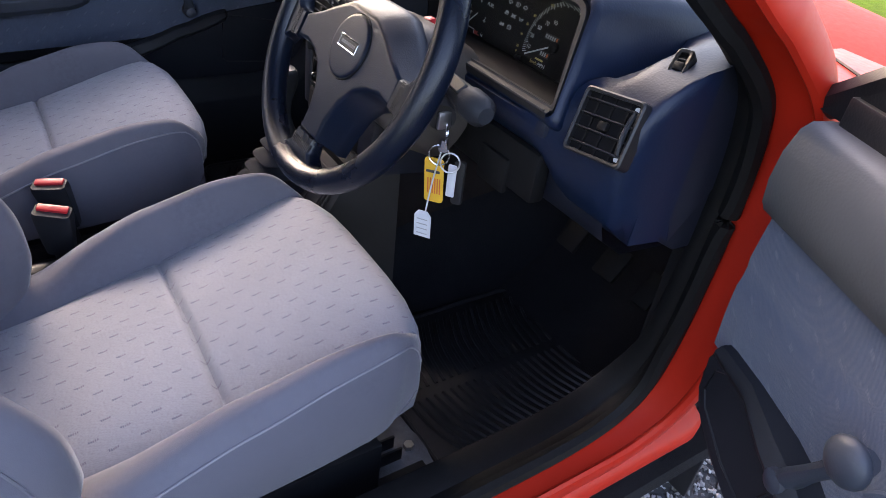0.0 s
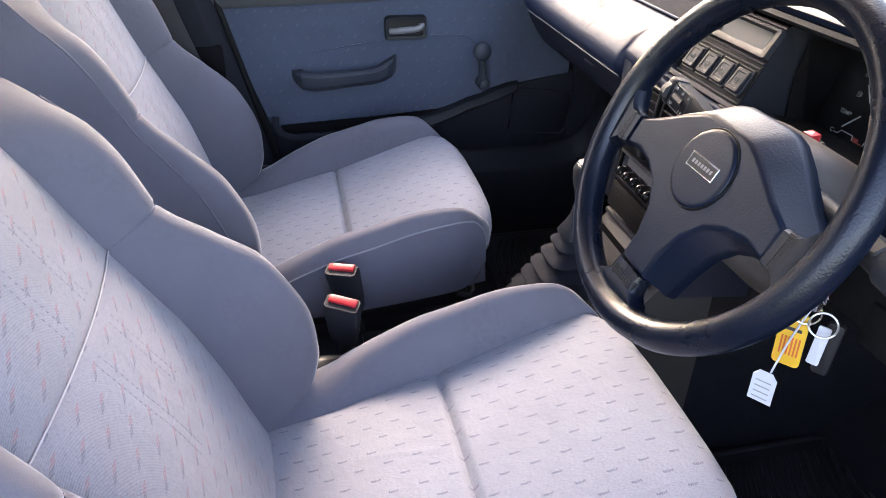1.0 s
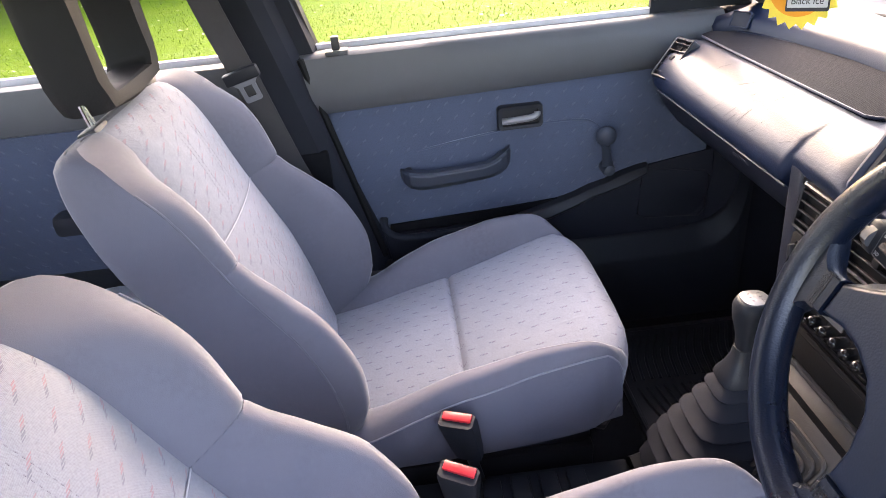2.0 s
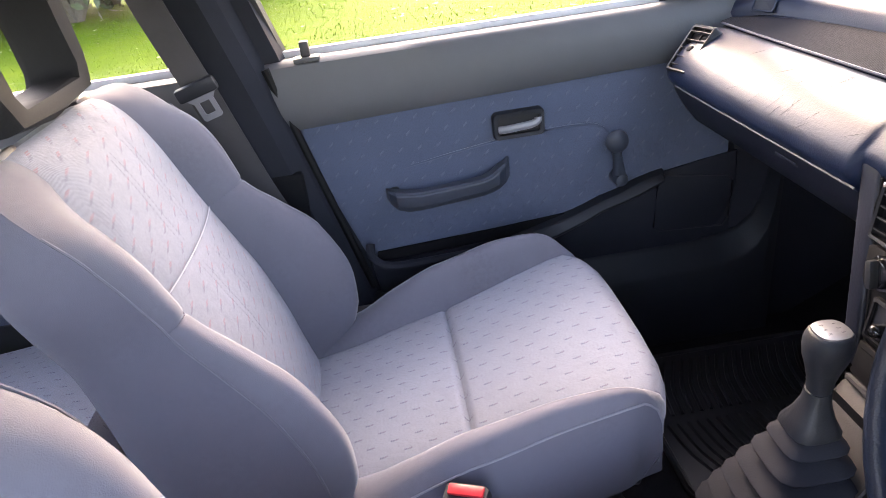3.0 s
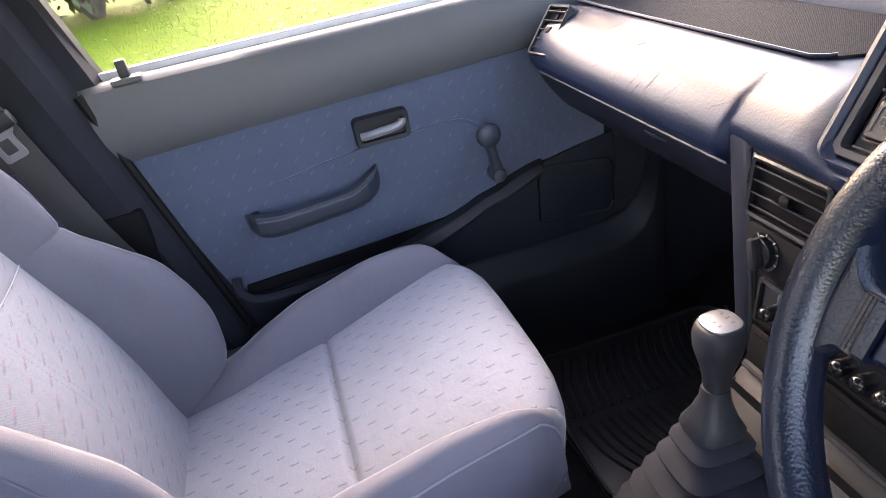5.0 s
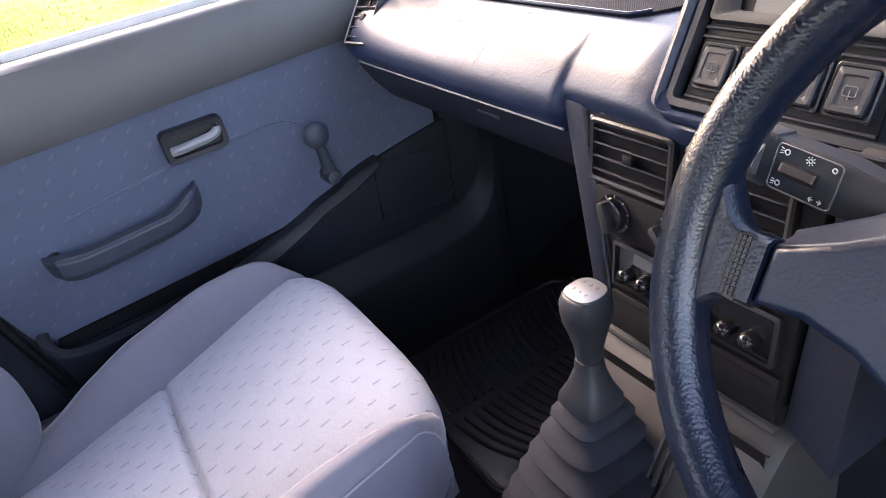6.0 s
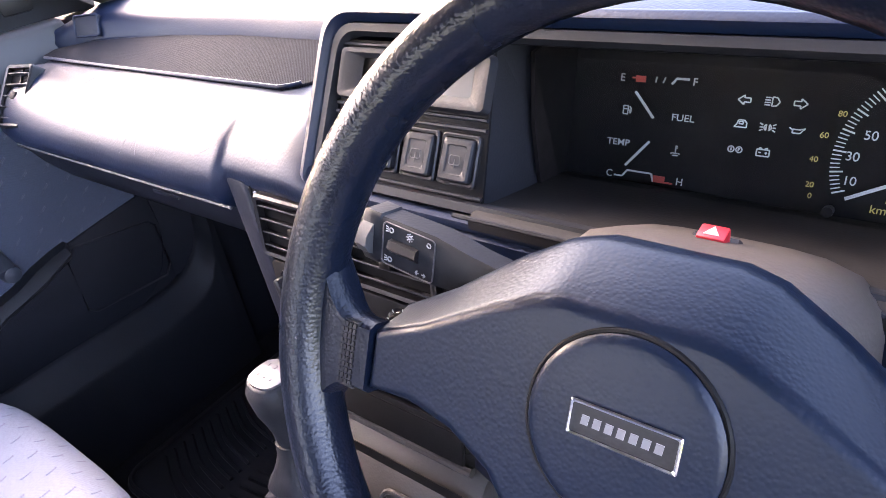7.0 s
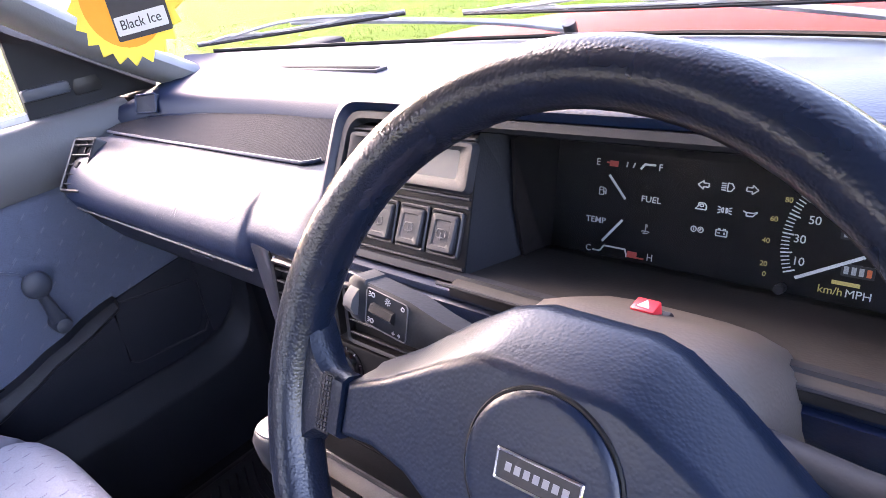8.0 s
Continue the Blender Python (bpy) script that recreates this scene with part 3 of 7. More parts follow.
def jamb():
    """The red painted flange between the seal and the outer body round the driver's door opening."""
    rows = []
    for i, p in enumerate(seal_path):
        q = seal_path[min(i + 1, len(seal_path) - 1)]
        o = seal_path[max(i - 1, 0)]
        d = (q - o).normalized()
        out = Vector((0, -d.z, d.y)).normalized()
        k = curve(p.z, [0.33, 0.36, 0.50, 0.80, 0.90, 1.3], [0.55, 0.7, 0.95, 0.95, 0.74, 0.68])
        rows.append([p + out * -b + Vector((a * k, 0, 0)) for a, b in ((0.0, 0.012), (0.020, 0.015), (0.040, 0.016), (0.055, 0.016), (0.058, 0.013), (0.062, 0.012), (0.069, 0.016), (0.071, 0.022), (0.068, 0.040), (0.050, 0.060))])
    return loft(bmesh.new(), rows)


lone("door_frame", jamb(), M_RED, "glossy red painted door frame", "door frame", "structure", sharp=30)


def slab(bm, pts, t):
    """A thick sheet: four corners and a thickness vector."""
    a = [bm.verts.new(Vector(p)) for p in pts]
    b = [bm.verts.new(Vector(p) + Vector(t)) for p in pts]
    n = len(pts)
    bm.faces.new(a)
    bm.faces.new(b[::-1])
    for i in range(n):
        bm.faces.new((a[i], b[i], b[(i + 1) % n], a[(i + 1) % n]))
    return bm


# roof, pillars and tail
bm = boxes((-0.60, 0.64, -1.75, 0.07, 1.255, 1.275, 0.008))
tagged(part("ceiling", bm, M_HEADLINER), "grey cloth headlining", "headlining", "", "structure")
bm = boxes((-0.64, 0.68, -1.80, 0.10, 1.28, 1.32, 0.02))
lone("roof", bm, M_RED, "red painted car roof", "roof", "structure")
for s, nm in ((-1, "passenger"), (1, "driver")):
    c = 0.02

    def sx(v):
        return c + s * v
    tuck = 0.0 if s < 0 else 0.045
    pts = [(sx(0.69 - tuck), 0.41, 0.87), (sx(0.665 - tuck * 0.5), 0.255, 0.965), (sx(0.62), 0.05, 1.11), (sx(0.585), -0.14, 1.26)]
    lone("pillar_front_" + nm, tube_of(spline(pts, 5), 0.046 if s < 0 else 0.032, 12, flat=0.55), M_PILLAR, "grey trimmed windscreen pillar", "pillar", "structure")
    if s < 0:
        bm = loft(bmesh.new(), [[Vector((sx(x), y + dy, z)) for x, dy in ((0.735, 0.0), (0.705, -0.008), (0.70, -0.035), (0.675, -0.05), (0.655, -0.075), (0.655, -0.15), (0.67, -0.175), (0.70, -0.18))] for x, y, z in ((0, -0.405, 0.28), (0, -0.43, 0.43), (0, -0.505, 0.75), (0, -0.545, 0.9), (0, -0.60, 1.1), (0, -0.64, 1.26))])
    else:
        bm = loft(bmesh.new(), [[Vector((sx(x), y + dy, z)) for x, dy in ((0.74, 0.0), (0.675, -0.01), (0.66, -0.03), (0.66, -0.11), (0.70, -0.13), (0.74, -0.13))] for x, y, z in ((0, -0.62, 0.30), (0, -0.64, 0.45), (0, -0.70, 0.75), (0, -0.74, 0.9), (0, -0.78, 1.1), (0, -0.80, 1.26))])
    lone("pillar_middle_" + nm, bm, M_DOORLOW, "charcoal trimmed middle door pillar", "pillar", "structure", sharp=20)
    # rear quarter and rear door glass frame
    bm = boxes((sx(0.66) - 0.03, sx(0.66) + 0.03, -1.75, -1.45, 0.1, 1.27, 0.01))
    lone("pillar_rear_" + nm, bm, M_TRIM, "charcoal rear pillar trim", "pillar", "structure")
bm = boxes((-0.68, 0.72, -1.80, -1.74, 0.1, 0.88, 0.01))
lone("wall_tailgate", bm, M_TRIM, "charcoal tailgate trim", "tailgate", "structure")
bm = bmesh.new()
slab(bm, [(-0.60, -1.76, 0.88), (0.64, -1.76, 0.88), (0.58, -1.72, 1.26), (-0.54, -1.72, 1.26)], (0, -0.005, 0))
lone("window_rear", bm, M_GLASS, "clear rear window glass", "window", "structure")

# windscreen, scuttle, bonnet
def base_lift(x):
    """The foot of the windscreen rises towards its corners."""
    a = (x - 0.02) / 0.66
    return (0.036 if a < 0 else 0.012) * a * a


bm = bmesh.new()
for dy in (0.0, 0.004):
    loft(bm, [[Vector((0.02 + a * (0.66 - 0.09 * t), (0.67 - 0.24 * a * a) * (1 - t) + (0.11 - 0.22 * a * a) * t + dy, 0.872 + base_lift(0.02 + a * 0.66) * (1 - t) + 0.384 * t)) for a in np.linspace(-1, 1, 17)] for t in (0, 0.25, 0.5, 0.75, 1)])
lone("windscreen", bm, M_SCREEN, "clear laminated windscreen", "windscreen", "structure")
lone("trim_windscreen_foot", tube_of([(0.02 + a * 0.655, 0.663 - 0.24 * a * a, 0.8765 + base_lift(0.02 + a * 0.66)) for a in np.linspace(-0.97, 0.97, 25)], 0.0035, 6), M_SEAL, "black rubber seal along the foot of the windscreen", "seal", "structure")
bm = loft(bmesh.new(), [[Vector((0.02 + a * 0.70, 0.675 - 0.24 * a * a + dy, z + base_lift(0.02 + a * 0.66))) for a in np.linspace(-0.84, 0.84, 17)] for dy, z in ((0.004, 0.78), (0.004, 0.862), (0.012, 0.866), (0.02, 0.855), (0.08, 0.835), (0.10, 0.78))])
lone("scuttle_panel", bm, M_BLACK, "black scuttle panel below the windscreen", "scuttle", "structure")


def bonnet_section(y):
    z = curve(y, [0.72, 0.85, 1.0, 1.2, 1.40, 1.46, 1.48], [0.842, 0.856, 0.857, 0.825, 0.776, 0.745, 0.66])
    bow = 0.7 * max(0.0, min(1.0, (y - 0.95) / 0.5))
    return [Vector((0.02 + x, y - bow * min(0.25, x * x), z + dz)) for x, dz in ((-0.80, -0.16), (-0.78, -0.06), (-0.68, -0.045), (-0.60, -0.032), (-0.50, -0.018), (-0.3, -0.002), (0, 0.012), (0.3, -0.002), (0.50, -0.018), (0.60, -0.032), (0.68, -0.045), (0.78, -0.06), (0.80, -0.16))]


bm = loft(bmesh.new(), [bonnet_section(y) for y in (0.73, 0.78, 0.85, 0.92, 1.0, 1.1, 1.2, 1.3, 1.40, 1.44, 1.46, 1.47, 1.48)])
lone("bonnet", bm, M_BONNET, "glossy red car bonnet", "bonnet")


def front_wing(side):
    """A front wing: rounded shoulder, flat flank, and a corner that fills in between the bonnet and the windscreen pillar."""
    rows = []
    for y, inner, top in ((0.38, 0.700, 0.838), (0.46, 0.640, 0.838), (0.56, 0.590, 0.838), (0.66, 0.560, 0.836), (0.715, 0.555, 0.832), (0.722, 0.700, 0.806), (1.0, 0.700, 0.804), (1.22, 0.700, 0.765), (1.30, 0.70, 0.68)):
        out = [(inner, top - 0.03), (inner, top - 0.004), (inner + 0.005, top), (0.72, top - 0.008), (0.765, top - 0.018), (0.795, top - 0.04), (0.808, top - 0.08), (0.812, 0.48), (0.79, 0.36 if y < 0.7 else 0.20)]
        rows.append([Vector((0.02 + side * x, y, z)) for x, z in out])
    return loft(bmesh.new(), rows)


wing = lone("front_wing", front_wing(1), M_RED, "glossy red front wing of the car", "wing", "", "front wings", sharp=50)
part("panel_gap", tube_of([(0.560, 0.652, 0.8375), (0.603, 0.631, 0.838), (0.694, 0.576, 0.836)], 0.0022, 6), M_SEAL, wing, "dark gap between panels")
part("panel_gap", tube_of([(0.694, 0.576, 0.836), (0.700, 0.512, 0.838)], 0.0018, 6), M_SEAL, wing, "dark gap between panels")
lone("mudflap", boxes((0.585, 0.722, 0.615, 0.625, -0.062, 0.22, 0.003)), M_BLACK, "black rubber mudflap behind the front wheel", "mudflap")
lone("front_wing", front_wing(-1), M_RED, "glossy red front wing of the car", "wing", "", "front wings", sharp=50)


def wiper(tip, heel, pivot, label):
    """A parked wiper: bent arm from its pivot, bowed bridge, claws and a thin blade from tip to heel."""
    tip, heel, pivot = Vector(tip), Vector(heel), Vector(pivot)
    root = thing("windscreen_wiper", label, "wiper", pivot, group="windscreen wipers")
    up = Vector((0, -0.35, 1)).normalized()
    mid = tip.lerp(heel, 0.5)
    part("arm", tube_of(spline([pivot, pivot.lerp(mid, 0.25) + up * 0.012, pivot.lerp(mid, 0.7) + up * 0.016, mid + up * 0.014], 4), [0.008, 0.007, 0.006, 0.0055] + [0.005] * 6 + [0.004] * 3, 6), M_WIPER, root, "grey steel arm")
    part("pivot_cap", tube_of([pivot - up * 0.012, pivot + up * 0.010], 0.011, 10), M_BLACK, root)
    part("blade", tube_of([tip, mid + up * -0.001, heel], 0.0028, 6), M_BLACK, root, "black rubber blade")
    part("backbone", tube_of([tip + up * 0.004, mid + up * 0.004, heel + up * 0.004], 0.0022, 6), M_WIPER, root)
    part("bridge", tube_of(spline([tip.lerp(heel, 0.18) + up * 0.006, tip.lerp(heel, 0.35) + up * 0.014, mid + up * 0.017, tip.lerp(heel, 0.65) + up * 0.014, tip.lerp(heel, 0.82) + up * 0.006], 4), 0.0030, 6), M_WIPER, root, "grey steel bridge")
    for c in (0.2, 0.8):
        part("claw", tube_of(spline([tip.lerp(heel, c - 0.14) + up * 0.003, tip.lerp(heel, c) + up * 0.009, tip.lerp(heel, c + 0.14) + up * 0.003], 4), 0.0026, 6), M_WIPER, root)


wiper((-0.60, 0.404, 0.926), (-0.25, 0.552, 0.936), (-0.057, 0.69, 0.880), "grey windscreen wiper resting on the glass")
wiper((-0.17, 0.590, 0.925), (0.366, 0.553, 0.921), (0.46, 0.60, 0.874), "grey windscreen wiper resting on the glass")

# ---- doors ----
HP = Vector((-0.70, 0.30, 0))
HD = Vector((0.795, 0.275, 0))
ANG = 66


def door_frame_of(driver):
    if driver:
        a = radians(ANG)
        return HD, Vector((math.sin(a), -math.cos(a), 0)), Vector((-math.cos(a), -math.sin(a), 0))
    return HP, Vector((0, -1, 0)), Vector((1, 0, 0))


def front_door(driver):
    o, w, n = door_frame_of(driver)

    def P(a, b, z):
        return o + w * a + n * b + Vector((0, 0, z))

    def mapped(bm):
        for v in bm.verts:
            v.co = P(v.co.x, v.co.y, v.co.z)
        return bm
    root = thing("door_driver" if driver else "door_passenger",
                 "open red car door with blue-grey cloth card and winder" if driver else "closed car door with blue-grey cloth card, pull handle and winder", "car door", o)
    z_low, z_belt0, z_belt1, z_top = 0.462, 0.752, 0.776, 0.868

    def rear(z):
        return 0.765 + (z - 0.434) * 0.24
    # outer skin
    foot = [(0.046, 0.60), (0.042, 0.55), (0.056, 0.522), (0.075, 0.508), (0.11, 0.49), (0.16, 0.478), (0.22, 0.455), (0.32, 0.40), (0.74, 0.35)] if driver else [(0.006, 0.47), (0.016, 0.435), (0.04, 0.405), (0.08, 0.380), (0.15, 0.36), (0.30, 0.345), (0.74, 0.33)]
    bm = mapped(prism_of(foot + [(rear(0.5), 0.5), (rear(0.86), 0.86), (0.006, 0.866)], 0.05, Matrix(((1, 0, 0, 0), (0, 0, 1, -0.016), (0, 1, 0, 0), (0, 0, 0, 1))), 0.0))
    part("outer_skin", bm, M_RED, root, "glossy red steel skin")
    # cloth card with fine UV
    z_low = 0.59 if driver else z_low
    ws, zs = np.linspace(0.02, 1.0, 30), np.linspace(0, 1, 16)

    def card_pt(i, j):
        z = z_low + (curve(ws[j], [0, 1], [z_belt1, z_belt0]) - z_low) * zs[i]
        a = 0.02 + (0.763 + (z - 0.472) * 0.307 - 0.02) * (ws[j] - 0.02) / 0.98
        b = 0.020 + 0.006 * math.sin(math.pi * zs[i])
        # pressed line that crosses the card and turns down behind the winder
        ln = 0.675 + 0.02 * math.tanh((0.36 - a) * 14)
        b -= 0.004 * math.exp(-((z - ln) / 0.008) ** 2)
        return P(a, b, z), (a, z)
    g = [[card_pt(i, j) for j in range(30)] for i in range(16)]
    bm = loft(bmesh.new(), [[q[0] for q in r] for r in g], uv=lambda i, j: g[min(i, 15)][min(j, 29)][1])
    part("cloth_card", bm, M_DOORCLOTH, root, "blue-grey patterned cloth")
    # belt trim, leaning inwards towards the window
    rows = []
    for a in np.linspace(0.015, 0.985, 12):
        zb = curve(a, [0, 1], [z_belt1, z_belt0])
        rr = rear(0.86) / 0.98
        rows.append([P(a * rr, b, z) for b, z in ((0.0, zb - 0.004), (0.030, zb - 0.006), (0.036, zb + 0.004), (0.040, zb + 0.03), (0.038, zb + 0.06), (0.030, z_top - 0.008), (0.020, z_top), (0.0, z_top + 0.001), (-0.018, z_top))])
    part("belt_trim", loft(bmesh.new(), rows), M_GREYTRIM, root, "grey vinyl top roll")
    # Pale strip paints the sunlight along the top of the door.
    part("sunlit_sill_strip", mapped(boxes((0.02, rear(0.86) - 0.02, -0.022, -0.010, z_top - 0.01, z_top + 0.012, 0.003))), M_SILVER, root, "pale strip for sunlight on the window sill")
    # lower black moulding with pocket
    low = [(0.041, 0.606), (0.034, 0.580), (0.032, 0.558), (0.036, 0.534), (0.047, 0.517), (0.064, 0.503), (0.103, 0.483), (0.155, 0.470), (0.22, 0.445), (0.32, 0.39), (0.74, 0.345), (0.758, 0.47), (0.42, 0.50), (0.33, 0.53), (0.27, 0.565), (0.215, 0.594), (0.178, 0.605), (0.11, 0.610)] if driver else [(0.0, 0.50), (0.004, 0.468), (0.020, 0.430), (0.045, 0.400), (0.085, 0.374), (0.15, 0.352), (0.30, 0.338), (0.74, 0.325), (0.758, 0.450), (0.42, 0.460), (0.33, 0.481), (0.27, 0.505), (0.20, 0.530), (0.16, 0.548), (0.08, 0.561), (0.0, 0.572)]
    part("lower_panel", mapped(prism_of(low, 0.045, Matrix(((1, 0, 0, 0), (0, 0, 1, 0.030), (0, 1, 0, 0), (0, 0, 0, 1))), 0.006)), M_DOORLOW, root, "black moulded lower panel")
    lip = spline([(0.752, 0.040, 0.500), (0.752, 0.054, 0.482), (0.735, 0.062, 0.464), (0.70, 0.066, 0.457), (0.617, 0.066, 0.457), (0.50, 0.062, 0.459), (0.42, 0.055, 0.466)], 5)
    part("pocket_lip", tube_of([P(*q) for q in lip], 0.009, 8), M_DOORLOW, root, "black pocket rim")
    # Flat dark sheet paints the shade inside the pocket.
    part("pocket_shade", mapped(prism_of([(0.745, 0.455), (0.40, 0.462), (0.33, 0.486), (0.335, 0.494), (0.50, 0.484), (0.74, 0.474)], 0.006, Matrix(((1, 0, 0, 0), (0, 0, 1, 0.029), (0, 1, 0, 0), (0, 0, 0, 1))))), M_RECESS_SHADE, root, "dark sheet for shade in the door pocket")
    # moulded bar that sweeps up from the pocket to the winder
    bar = []
    run = ((0.33, 0.520, 0.538), (0.27, 0.552, 0.572), (0.215, 0.582, 0.602), (0.178, 0.595, 0.611), (0.11, 0.602, 0.615), (0.060, 0.603, 0.614), (0.048, 0.604, 0.612)) if driver else ((0.47, 0.450, 0.462), (0.42, 0.453, 0.475), (0.377, 0.464, 0.487), (0.34, 0.478, 0.496), (0.316, 0.487, 0.504), (0.285, 0.502, 0.517), (0.25, 0.511, 0.526), (0.215, 0.522, 0.541), (0.18, 0.537, 0.551), (0.163, 0.544, 0.554), (0.155, 0.548, 0.555))
    for a, lo, hi in run:
        k = 0.5 if a < 0.16 else 1.0
        bar.append([P(a, 0.02 + (b - 0.02) * k, z) for b, z in ((0.020, lo - 0.012), (0.050, lo - 0.010), (0.058, lo - 0.004), (0.059, lo + 0.001), (0.052, hi - 0.003), (0.048, hi), (0.020, hi + 0.001))])
    part("sweep_bar", loft(bmesh.new(), bar, True, True), M_TRIM, root, "charcoal moulded bar", sharp=30)
    # outline of the speaker panel in the lower moulding
    so = [(0.20, 0.575), (0.185, 0.585), (0.070, 0.590), (0.052, 0.578), (0.050, 0.545), (0.062, 0.528), (0.12, 0.500), (0.17, 0.49)] if driver else [(0.164, 0.532), (0.150, 0.541), (0.020, 0.520), (0.008, 0.508), (0.010, 0.425), (0.022, 0.408), (0.158, 0.418), (0.170, 0.428)]
    part("speaker_outline", mapped(tube_of([(a, 0.0295, z) for a, z in so], 0.0022, 6, True)), M_TRIM, root, "raised speaker panel edge")
    # release handle
    m = Matrix(((1, 0, 0, 0), (0, 0, 1, 0.034), (0, 1, 0, 0), (0, 0, 0, 1)))
    bz = bmesh.new()
    outer, inner = rounded(0.388, 0.486, 0.669, 0.722, 0.010), rounded(0.397, 0.477, 0.678, 0.713, 0.006)
    loft(bz, [[Vector((p[0], b, p[1])) for p in L] for L, b in ((outer, 0.018), (outer, 0.034), (rounded(0.390, 0.484, 0.671, 0.720, 0.009), 0.039), (inner, 0.038), (inner, 0.020))], True)
    bezel = part("release_bezel", mapped(bz), M_TRIM, root, "charcoal handle surround")
    part("release_recess", mapped(boxes((0.397, 0.477, 0.020, 0.0275, 0.678, 0.713))), M_BLACK, bezel)
    part("release_lever", mapped(tube_of(spline([(0.474, 0.031, 0.688), (0.460, 0.038, 0.690), (0.44, 0.040, 0.692), (0.415, 0.041, 0.694), (0.403, 0.041, 0.699), (0.401, 0.039, 0.705)], 4), 0.0068, 8, flat=1.1)), M_DULLSILVER, bezel, "silver release lever")
    # pull handle
    rows = []
    for a, b, z0, z1, d in ((0.703, 0.024, 0.586, 0.606, 0.006), (0.697, 0.040, 0.578, 0.609, 0.012), (0.684, 0.056, 0.570, 0.611, 0.016), (0.664, 0.063, 0.566, 0.610, 0.016), (0.640, 0.066, 0.567, 0.608, 0.015), (0.580, 0.067, 0.572, 0.611, 0.015), (0.520, 0.067, 0.577, 0.615, 0.015), (0.502, 0.065, 0.580, 0.621, 0.016), (0.488, 0.060, 0.583, 0.629, 0.018), (0.474, 0.050, 0.588, 0.633, 0.016), (0.464, 0.034, 0.594, 0.634, 0.012), (0.460, 0.022, 0.600, 0.633, 0.006)):
        zm = (z0 + z1) / 2
        rows.append([P(a, b + d * u, zm + (z1 - z0) / 2 * v) for u, v in ((-1, -0.55), (-0.75, -0.85), (-0.3, -1), (0.2, -0.9), (0.72, -0.35), (0.95, 0.35), (1, 0.66), (0.9, 0.80), (0.72, 0.86), (0.55, 1), (-0.6, 1), (-1, 0.86))])
    part("pull_handle", loft(bmesh.new(), rows, True, True), M_WINDER, root, "charcoal padded pull handle", sharp=17)
    for a0, a1, z0 in ((0.676, 0.694, 0.578), (0.470, 0.488, 0.592)):
        part("pull_mount", mapped(boxes((a0, a1, 0.016, 0.05, z0, z0 + 0.03, 0.006))), M_TRIM, root)
    # winder
    (kz, kw), (pz, pw) = ((0.645, 0.262), (0.558, 0.248)) if not driver else ((0.690, 0.262), (0.588, 0.206))
    wind = part("winder_arm", mapped(tube_of(spline([(pw, 0.045, pz), ((pw + kw) / 2, 0.055, (pz + kz) / 2), (kw, 0.058, kz)], 4), [0.014, 0.0135, 0.012, 0.0105, 0.0098, 0.0098, 0.0105, 0.013, 0.016], 10, flat=0.8)), M_WINDER, root, "blue-grey window winder arm")
    bm = bmesh.new()
    bmesh.ops.create_uvsphere(bm, u_segments=16, v_segments=10, radius=0.022)
    for v in bm.verts:
        v.co = P(kw + v.co.x, 0.072 + v.co.y * 0.55, kz + v.co.z)
    part("winder_knob", bm, M_WINDER, wind, "round blue-grey winder knob")
    part("winder_boss", mapped(loft(bmesh.new(), [[Vector((pw + r * math.cos(g), b, pz + r * math.sin(g))) for g in np.linspace(0, 6.2832, 15)[:-1]] for r, b in ((0.015, 0.024), (0.0145, 0.052), (0.012, 0.059), (0.004, 0.062))], True, True)), M_WINDER, wind)
    # pressed outline on the card
    ol = spline([(0.74, 0.0215, 0.628), (0.62, 0.0235, 0.648), (0.52, 0.0245, 0.662), (0.42, 0.0250, 0.672), (0.31, 0.0255, 0.672), (0.275, 0.0255, 0.660), (0.258, 0.0250, 0.640)], 6)
    part("pressed_line", mapped(tube_of(ol, 0.0026, 6)), M_DOORCLOTH, root, "pressed outline in the cloth")
    # glass and window frame
    bm = bmesh.new()
    slab(bm, [P(0.0, -0.03, z_top), P(rear(z_top) - 0.02, -0.03, z_top), P(rear(1.22) - 0.02, 0.06, 1.22), P(0.42, 0.06, 1.22)], n * 0.004)
    if not driver:
        part("window_glass", bm, M_GLASS, root, "clear side window")
        part("rear_frame", tube_of([P(rear(z) - 0.02, b, z) for z, b in ((0.862, -0.03), (1.0, 0.0), (1.24, 0.065))], 0.016, 8), M_BLACK, root, "black window frame")
        part("front_frame", tube_of([P(a, b, z) for a, b, z in ((-0.06, -0.03, 0.868), (0.15, 0.0, 1.0), (0.42, 0.065, 1.23))], 0.016, 8), M_BLACK, root, "black window frame")
        q = bmesh.new()
        slab(q, [P(-0.06, -0.02, z_top), P(0.155, -0.02, z_top), P(0.155, 0.0, 1.0), P(0.12, 0.0, 0.985)], n * 0.012)
        part("mirror_triangle", q, M_TRIM, root, "charcoal mirror mounting panel", smooth=False)
        part("mirror_adjuster", mapped(boxes((0.086, 0.158, 0.0, 0.014, 0.897, 0.916, 0.004))), M_WINDER, root, "grey mirror adjuster")
        part("rear_seal", tube_of([P(rear(z) + 0.004, 0.03, z) for z in (0.40, 0.55, 0.70, 0.80, 0.862)], 0.008, 8), M_SEAL, root, "black rubber door seal")
        part("lock_pin", mapped(boxes((0.79, 0.806, 0.012, 0.026, z_top - 0.004, z_top + 0.03, 0.003))), M_BLACK, root, "black lock pin")
        part("lock_base", mapped(boxes((0.775, 0.82, 0.006, 0.034, z_top - 0.004, z_top + 0.004, 0.002))), M_GREYTRIM, root)
    else:
        bm.free()
